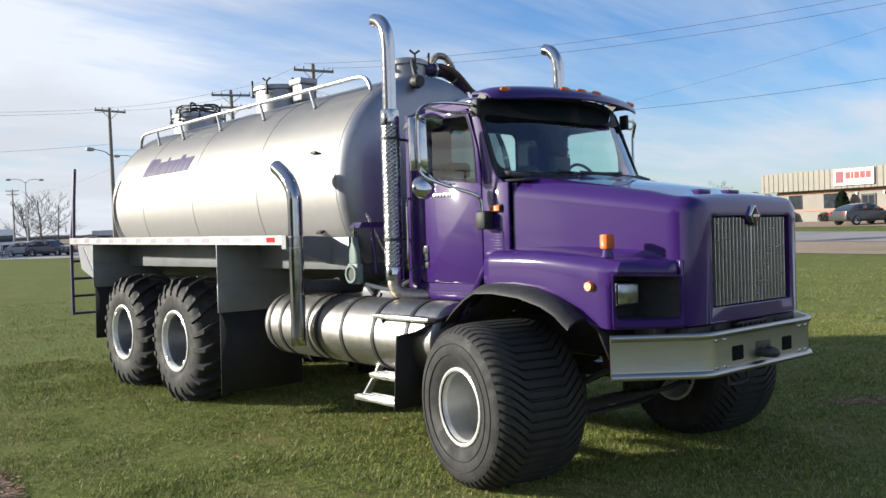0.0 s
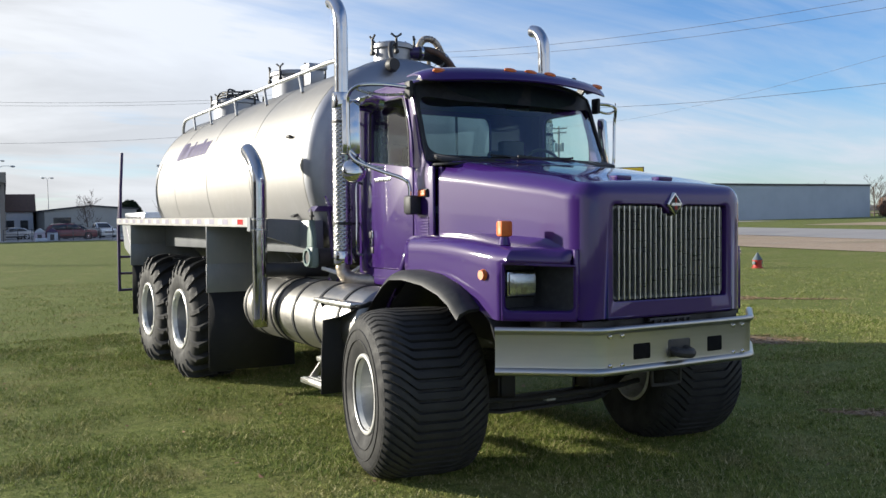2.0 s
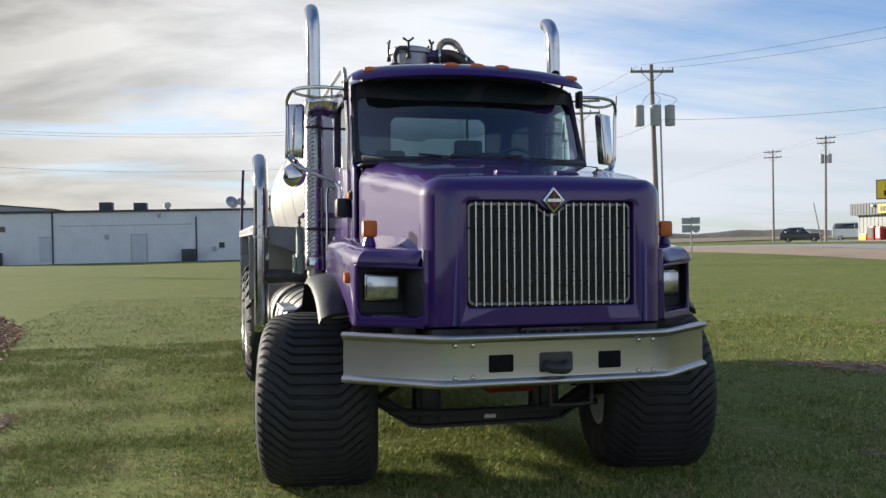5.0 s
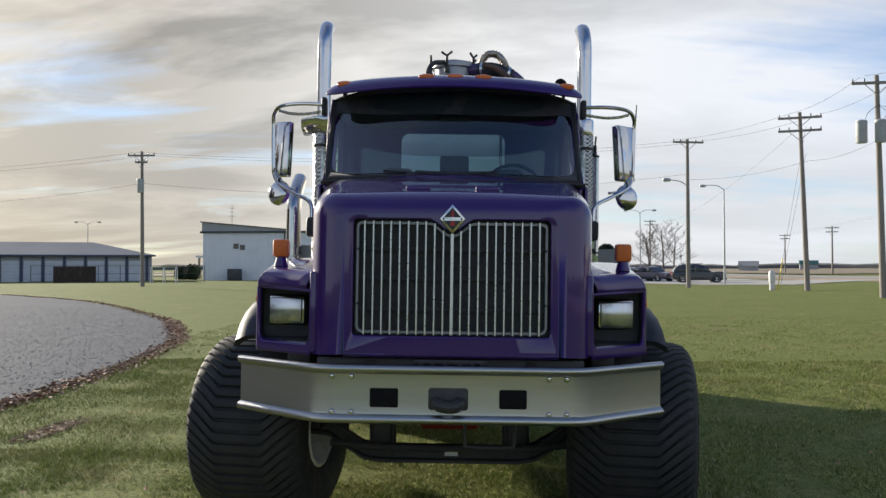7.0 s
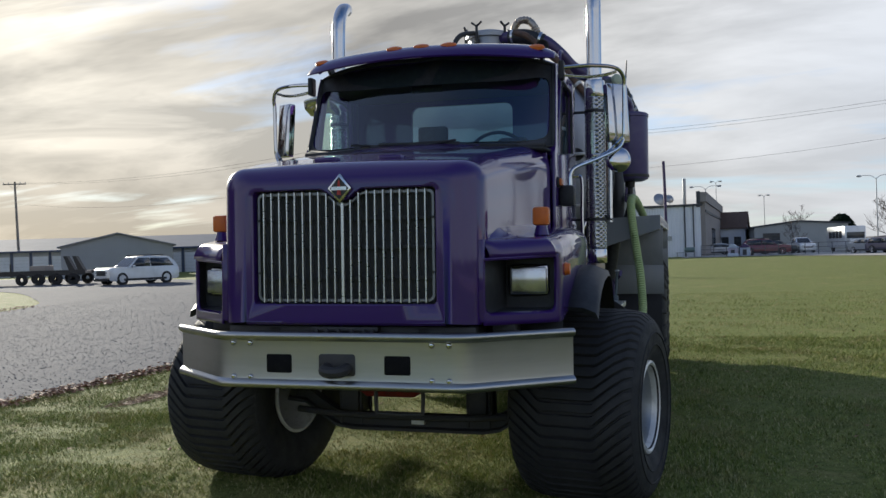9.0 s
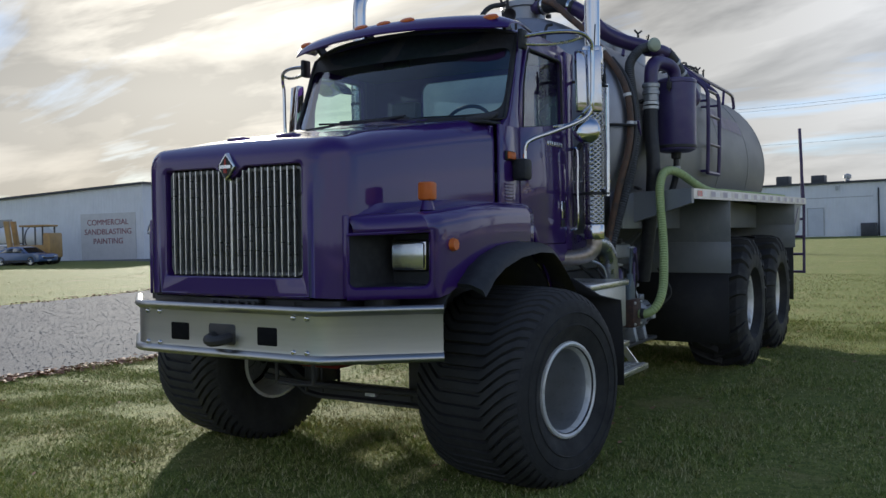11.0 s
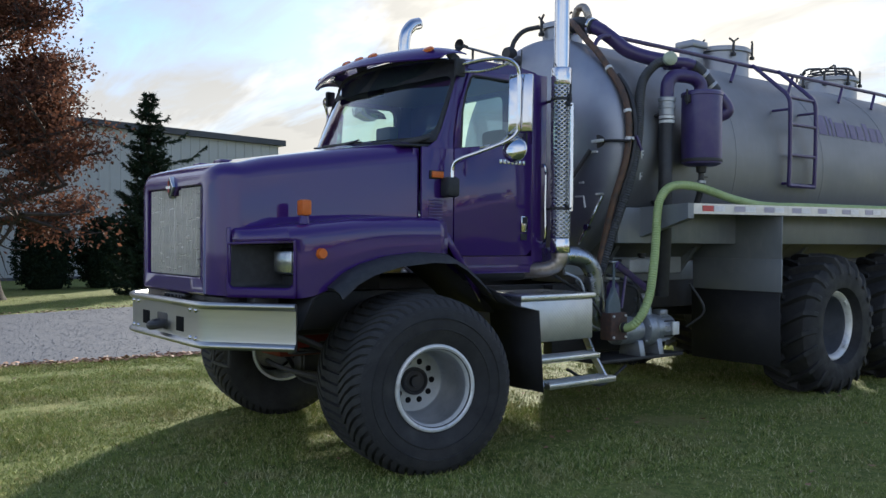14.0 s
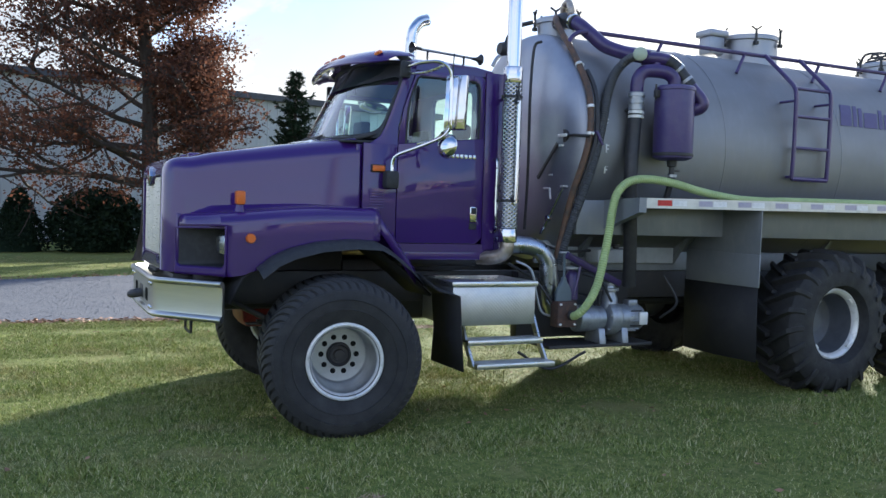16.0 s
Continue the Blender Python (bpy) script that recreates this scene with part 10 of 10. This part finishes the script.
def spruce(x, y, h, r, seed, label):
    """A ragged old conifer: dense and wide below, thin above, with a few boughs standing far out."""
    rng = random.Random(seed)
    t = thing("spruce_tree", x, y, 0, label, "tree")
    bm = B()
    tube(bm, [(0, 0, -0.1), (0.03, 0, h * 0.5), (0, 0, h)], [0.15, 0.09, 0.012], 8)
    part("trunk", bm, BARK, t)
    shape = ((0.0, 0.70), (0.10, 0.86), (0.30, 0.74), (0.45, 0.52), (0.60, 0.44), (0.74, 0.34), (0.86, 0.22), (1.0, 0.04))

    def reach(u):
        for (a, p), (b, q) in zip(shape, shape[1:]):
            if u <= b:
                return r * (p + (q - p) * (u - a) / (b - a))
        return 0.05
    boughs = B()
    verts, faces = [], []

    def bough(z, a, L, lift):
        d = Vector((math.cos(a), math.sin(a), 0))
        pts = [Vector((0, 0, z)) + d * (L * u) + Vector((0, 0, L * (lift * u - 0.20 * math.sin(u * 2.6) + 0.16 * u * u * u))) for u in (0, 0.35, 0.7, 1.0)]
        tube(boughs, pts, [0.024, 0.017, 0.010, 0.005], 4, caps=False)
        steps = max(5, int(L / 0.045))
        for q in range(steps):
            u = 0.10 + 0.90 * q / steps
            i = min(2, int(u * 3))
            c = pts[i].lerp(pts[i + 1], min(1, max(0, u * 3 - i)))
            for s in (-1, 1):
                w = Vector((-d.y, d.x, 0)) * s
                tip = c + (w * rng.uniform(0.3, 1.0) + d * rng.uniform(0.2, 0.9) + Vector((0, 0, rng.uniform(-0.5, 0.45)))) * (0.23 * (1.15 - u * 0.65))
                for e in range(3):
                    off = Vector((rng.uniform(-1, 1), rng.uniform(-1, 1), rng.uniform(-1, 1))) * 0.038
                    b0 = c.lerp(tip, e * 0.28)
                    g = len(verts)
                    verts.extend([b0 + off, tip + off * 2.2, b0 - off + Vector((0, 0, 0.03))])
                    faces.append((g, g + 1, g + 2))
    z = 0.2
    while z < h - 0.12:
        u = z / h
        n = 17 if u < 0.4 else 12 if u < 0.7 else 7
        for k in range(n):
            bough(z + rng.uniform(-0.1, 0.1), 2 * math.pi * (k + rng.random()) / n, reach(u) * rng.uniform(0.55, 1.15) + 0.06, rng.uniform(-0.05, 0.35))
        z += 0.20 + 0.05 * (1 - u)
    # boughs that stand out of the outline
    for u, a, f in ((0.27, 85, 1.35), (0.20, 60, 1.45), (0.33, 110, 1.2), (0.16, 95, 1.5), (0.38, 70, 1.35), (0.67, 88, 3.0), (0.76, 80, 2.4), (0.72, 260, 1.9), (0.79, 275, 1.8), (0.86, 95, 2.0), (0.88, 250, 1.8), (0.45, 280, 1.5), (0.55, 75, 1.6), (0.30, 250, 1.15)):
        bough(u * h, radians(a + rng.uniform(-12, 12)), reach(u) * f, 0.22)
    part("branchwork", boughs, BARK, t)
    solid("crown", verts, faces, NEEDLE, t, smooth=False)


def shrub(name, x, y, r, h, label, mat, count=2500, cone=False):
    rng = random.Random(int(abs(x * 13 + y * 7)))
    t = thing(name, x, y, 0, label, "shrub")
    bm = B()
    for k in range(6):
        a = k * 1.05
        tube(bm, [(0, 0, 0), (math.cos(a) * r * 0.35, math.sin(a) * r * 0.35, h * 0.45), (math.cos(a) * r * 0.5, math.sin(a) * r * 0.5, h * 0.8)], [0.03, 0.02, 0.008], 5)
    part("branchwork", bm, BARK, t)
    pts = []
    while len(pts) < count:
        u = rng.random() ** 0.7
        a = rng.uniform(0, 2 * math.pi)
        prof = (1 - u) ** 0.8 * 1.05 + 0.05 if cone else math.sqrt(max(0.02, 1 - (u * 2 - 0.85) ** 2 / 1.4))
        lump = 1 + 0.22 * noise.noise((math.cos(a) * 2 + x, math.sin(a) * 2 + y, u * 4))
        rr = r * prof * lump * (0.80 + 0.20 * rng.random())
        pts.append(Vector((rr * math.cos(a), rr * math.sin(a), 0.05 + (h - 0.05) * u)))
    leaf_mesh("foliage", pts, rng, 0.075 * max(1.0, r / 1.3), 0.05 * max(1.0, r / 1.3), 2, mat, t, 0.0, 1.9)
    # dense heart so that the foliage is not see-through
    bm = B()
    rings = []
    for k in range(9):
        u = k / 8
        prof = (1 - u) ** 0.8 if cone else math.sqrt(max(0.02, 1 - (u * 2 - 0.85) ** 2 / 1.4))
        rings.append([(0.72 * r * prof * math.cos(q), 0.72 * r * prof * math.sin(q), u * h * 0.92) for q in (2 * math.pi * i / 14 for i in range(14))])
    loft(bm, rings, closed=True, cap=True)
    part("heart", bm, mat, t)


def bare_tree(x, y, h, seed, label):
    rng = random.Random(seed)
    t = thing("bare_tree", x, y, 0, label, "tree", "bare trees")
    limbs, tips = tree_limbs(rng, h, 0.02 * h, 0.22, 3, h * 0.42, (11, 5, 4), 0.45)
    part("trunk", limbs_mesh(B(), [l for l in limbs if l[2] == 0]), TWIG, t)
    bm = limbs_mesh(B(), [(p, [max(v, 0.014) for v in r], l) for p, r, l in limbs], 1)
    part("branchwork", bm, TWIG, t)


def plants():
    oak()
    spruce(-24.2, 7.75, 7.1, 1.75, 3, "dark spruce with drooping boughs by the drive")
    shrub("yew_shrub", -31.2, -1.6, 1.25, 2.5, "dark conical yew against the shed", YEW, 2600, True)
    shrub("juniper_shrub", -31.0, 1.4, 1.9, 2.5, "dark spreading juniper against the shed", YEW, 3200)
    shrub("juniper_shrub", -31.6, 6.0, 1.25, 3.0, "tall dark juniper bush against the shed", YEW, 3000)
    shrub("juniper_shrub", -31.4, 8.3, 1.15, 2.9, "tall dark juniper bush against the shed", YEW, 2800)
    shrub("juniper_shrub", -37.0, 17.0, 2.0, 0.9, "low dark shrub at the foot of the shed", YEW, 1500)
    shrub("juniper_shrub", -32.2, -5.2, 1.7, 1.7, "dark spreading juniper against the shed", YEW, 2400)
    for x, y, h, s in ((16.8, 121, 4.6, 1), (29, 122, 6.5, 3), (32.5, 128, 8, 4), (129, 78, 5.0, 6), (137, 84, 6, 7), (133, 92, 5.5, 8), (19.5, 133, 5.5, 12), (27.5, 116, 6.0, 13), (30.5, 114, 6.5, 14)):
        bare_tree(x, y, h, s, "bare grey autumn tree in the distance")
    shrub("evergreen_tree", 24.3, 131, 1.9, 5.0, "round dark evergreen beside the parking lot", YEW, 6000)
    for x, y, r, h, m in ((124, 73, 1.5, 2.6, STRAW), (126.2, 75, 1.2, 3.6, TWIG), (128, 76, 1.8, 3.1, STRAW), (130.4, 73, 1.3, 4.4, YEW), (132, 71, 1.7, 3.3, STRAW), (134.5, 73, 1.2, 4.0, TWIG), (137, 74, 1.9, 2.9, YEW), (120, 68, 1.4, 2.0, STRAW), (122.3, 70.5, 1.1, 3.2, YEW), (-33.5, 108, 1.2, 2.0, YEW), (-35.4, 110, 1.1, 1.7, YEW)):
        shrub("roadside_bush", x, y, r, h, "tangled brown roadside bush" if m is STRAW else "dark evergreen roadside bush", m, 700)


white_workshop()
storage_row()
gable_unit()
big_shed()
blasting_shop()
roadside_office()
shop()
far_buildings()
vehicles()
poles_and_lines()
small_outdoor_things()
plants()


# ---- grass, gravel and litter: uncounted small stuff ----
def on_gravel(x, y):
    near, far = DRIVE_NEAR, DRIVE_FAR
    for (a, b), (c, d) in zip(zip(near, near[1:]), zip(far, far[1:])):
        if a[1] <= y <= b[1]:
            t = (y - a[1]) / (b[1] - a[1])
            return c[0] + (d[0] - c[0]) * t < x < a[0] + (b[0] - a[0]) * t
    return False


# thin places where the turf has died: place, turn, half length, half width
BARE = ((-4.12, 3.95, 1.5, 0.62, 0.17), (6.35, 4.3, -0.96, 0.95, 0.52), (5.6, 5.0, -0.9, 0.35, 0.2), (11.2, 8.9, -0.85, 0.75, 0.55), (12.0, 7.9, -0.85, 1.2, 0.14), (3.3, 0.25, -0.8, 0.42, 0.14), (8.4, 1.6, -0.7, 0.5, 0.12))


def bare_spots():
    rng = random.Random(44)
    verts, faces = [], []
    for x, y, a, l, w in BARE:
        i = len(verts)
        verts.append((x, y, height(x, y) + 0.008))
        for k in range(28):
            q = 2 * math.pi * k / 28
            e = 0.8 + 0.28 * noise.noise((math.cos(q) * 1.7 + x, math.sin(q) * 1.7 + y, 2))
            u, v = l * e * math.cos(q), w * e * math.sin(q)
            px, py = x + u * math.cos(a) - v * math.sin(a), y + u * math.sin(a) + v * math.cos(a)
            verts.append((px, py, height(px, py) + 0.005))
            faces.append((i, i + 1 + k, i + 1 + (k + 1) % 28))
    tagged(solid("bare_soil", verts, faces, SOIL), "bare reddish soil where the turf has died", "bare soil", kind="stuff")
    verts, faces = [], []
    for x, y, a, l, w in BARE:
        for _ in range(int(1500 * l * w ** 0.5)):
            r, q = rng.random() ** 0.5 * 1.15, rng.uniform(0, 6.28)
            u, v = l * r * math.cos(q), w * r * math.sin(q)
            px, py = x + u * math.cos(a) - v * math.sin(a), y + u * math.sin(a) + v * math.cos(a)
            z, t, s = height(px, py) + 0.010, rng.uniform(0, 6.28), rng.uniform(0.02, 0.07)
            c, d = math.cos(t) * s, math.sin(t) * s
            i = len(verts)
            verts += [(px - c, py - d, z), (px - d * 0.10, py + c * 0.10, z + 0.006), (px + c, py + d, z + rng.uniform(0, 0.03)), (px + d * 0.10, py - c * 0.10, z)]
            faces.append((i, i + 1, i + 2, i + 3))
    tagged(solid("dead_grass", verts, faces, DEAD_GRASS, smooth=False), "matted dead straw-coloured grass on bare spots", "dead grass", kind="stuff")


def grass_blades():
    rng = np.random.default_rng(7)
    # a coarse field of clump strength, looked up for each blade
    step = 0.25
    gx, gy = int(84 / step), int(70 / step)
    clump = np.array([[noise.noise((-36 + i * step) * Vector((1.3, 0, 0)) + Vector((0, (-6 + j * step) * 1.3, 5.0))) for j in range(gy)] for i in range(gx)])
    hgt = np.array([[height(-36 + i * step, -6 + j * step) for j in range(gy)] for i in range(gx)])
    groups = ((900000, -6.45, 9.5, -5.2, 3.0), (420000, -6.45, 10.5, 3.0, 11.0), (130000, -6.45, 22.0, 11.0, 26.0), (60000, 9.5, 24.0, -3.0, 11.0), (25000, -26.0, -14.4, -4.0, 10.0),
              (110000, -8.0, 46.0, 24.0, 62.0), (40000, 22.0, 30.0, -3.0, 26.0), (30000, -34.0, -14.4, 8.0, 40.0))
    P = np.concatenate([np.stack([rng.uniform(x0, x1, n), rng.uniform(y0, y1, n)], 1) for n, x0, x1, y0, y1 in groups])
    R = rng.random((len(P), 6))
    i = np.clip(((P[:, 0] + 36) / step).astype(int), 0, gx - 1)
    j = np.clip(((P[:, 1] + 6) / step).astype(int), 0, gy - 1)
    c, z = clump[i, j], hgt[i, j]
    keep = R[:, 4] > 0.22 - c * 0.7
    away = np.hypot(P[:, 0] - 1, P[:, 1] + 1)
    keep &= rng.random(len(P)) < np.clip((50 - away) / 34, 0.0, 1.0) + (P[:, 0] < -14)
    edge = (P[:, 0] < -4.9)
    for bx, by, ba, bl, bw in BARE:
        dx, dy = P[:, 0] - bx, P[:, 1] - by
        u, v = dx * math.cos(ba) + dy * math.sin(ba), -dx * math.sin(ba) + dy * math.cos(ba)
        keep &= ~((u / bl) ** 2 + (v / bw) ** 2 < 0.55 + 0.6 * R[:, 5] ** 2)
    keep &= ~np.array([e and on_gravel(x, y) for e, (x, y) in zip(edge.tolist(), P.tolist())])
    P, R, c, z = P[keep], R[keep], c[keep], z[keep]
    far = np.hypot(P[:, 0] - 1, P[:, 1] + 1)
    size = 1.0 + np.clip(far - 7, 0, None) * 0.06
    h = (0.013 + 0.025 * R[:, 0] ** 1.4) * (1 + 0.9 * c) * np.minimum(size, 1.7) * np.clip((36 - far) / 22, 0.28, 1.0)
    tuft = np.sin(23 * P[:, 0] + 3 * np.sin(17 * P[:, 1])) * np.sin(27 * P[:, 1] + 3 * np.sin(13 * P[:, 0]))
    h = h * (1 + 0.45 * tuft)
    w = (0.0021 + 0.0026 * R[:, 1]) * size
    t, lean = 2 * np.pi * R[:, 2], (0.35 + 1.2 * R[:, 3]) * h
    z = z - 0.004
    cx, sx = np.cos(t) * w, np.sin(t) * w
    lx, ly = -np.sin(t) * lean, np.cos(t) * lean
    V = np.stack([np.stack([P[:, 0] - cx, P[:, 1] - sx, z], 1), np.stack([P[:, 0] + cx, P[:, 1] + sx, z], 1), np.stack([P[:, 0] + lx, P[:, 1] + ly, z + h], 1)], 1).reshape(-1, 3)
    n = len(P)
    me = bpy.data.meshes.new("grass")
    me.vertices.add(3 * n)
    me.vertices.foreach_set("co", V.ravel())
    me.loops.add(3 * n)
    me.loops.foreach_set("vertex_index", np.arange(3 * n, dtype=np.int32))
    me.polygons.add(n)
    me.polygons.foreach_set("loop_start", np.arange(0, 3 * n, 3, dtype=np.int32))
    me.update(calc_edges=True)
    me.materials.append(BLADE.m)
    tagged(new("grass", me), "short mown grass blades with dry tips", "grass", kind="stuff")


def litter():
    rng = random.Random(12)
    verts, faces = [], []
    def leaf(x, y, s):
        z = height(x, y) + 0.018 + rng.uniform(0, 0.02)
        a = rng.uniform(0, 6.28)
        c, q = math.cos(a) * s, math.sin(a) * s
        i = len(verts)
        k = [rng.uniform(-0.35, 0.45) * s for _ in range(4)]
        verts.extend([(x - c, y - q, z + k[0]), (x + q * 0.5, y - c * 0.5, z + k[1]), (x + c, y + q, z + k[2]), (x - q * 0.5, y + c * 0.5, z + k[3])])
        faces.append((i, i + 1, i + 2, i + 3))
    for _ in range(700):
        leaf(rng.uniform(-6, 14), rng.uniform(-4.5, 16), rng.uniform(0.012, 0.035))
    # leaves and dead turf gathered along the edge of the gravel
    P = bend([(*p, 0) for p in DRIVE_NEAR[2:11]], 60)
    for p in P:
        for _ in range(17):
            leaf(p.x + rng.gauss(0.10, 0.13), p.y + rng.uniform(-0.3, 0.3), rng.uniform(0.02, 0.06))
    P = bend([(*p, 0) for p in DRIVE_FAR[2:9]], 40)
    for p in P:
        for _ in range(6):
            leaf(p.x + rng.gauss(-0.1, 0.25), p.y + rng.uniform(-0.3, 0.3), rng.uniform(0.02, 0.06))
    ob = solid("leaf_litter", verts, faces, STRAW, smooth=False)
    tagged(ob, "scattered brown fallen leaves on the lawn", "fallen leaves", kind="stuff")


def stones():
    rng = random.Random(3)
    verts, faces = [], []
    base = [(1, 0, 0), (-1, 0, 0), (0, 1, 0), (0, -1, 0), (0, 0, 0.8), (0, 0, -0.5)]
    tris = [(0, 2, 4), (2, 1, 4), (1, 3, 4), (3, 0, 4), (2, 0, 5), (1, 2, 5), (3, 1, 5), (0, 3, 5)]
    for _ in range(62000):
        y = rng.uniform(-4.0, 34)
        x = rng.uniform(-24, -5.2)
        if not on_gravel(x, y) or rng.random() > (38 - y) / 30:
            continue
        s = rng.uniform(0.007, 0.020)
        z = height(x, y) + 0.014
        a = rng.uniform(0, 6.28)
        i = len(verts)
        for bx, by, bz in base:
            j = rng.uniform(0.7, 1.25) * s
            verts.append((x + (bx * math.cos(a) - by * math.sin(a)) * j, y + (bx * math.sin(a) + by * math.cos(a)) * j * 0.8, z + bz * j * 0.5))
        faces += [tuple(i + q for q in t) for t in tris]
    ob = solid("gravel_stones", verts, faces, STONE, smooth=False)
    tagged(ob, "loose pale limestone chips on the drive", "gravel", kind="stuff")


bare_spots()
grass_blades()
litter()
stones()
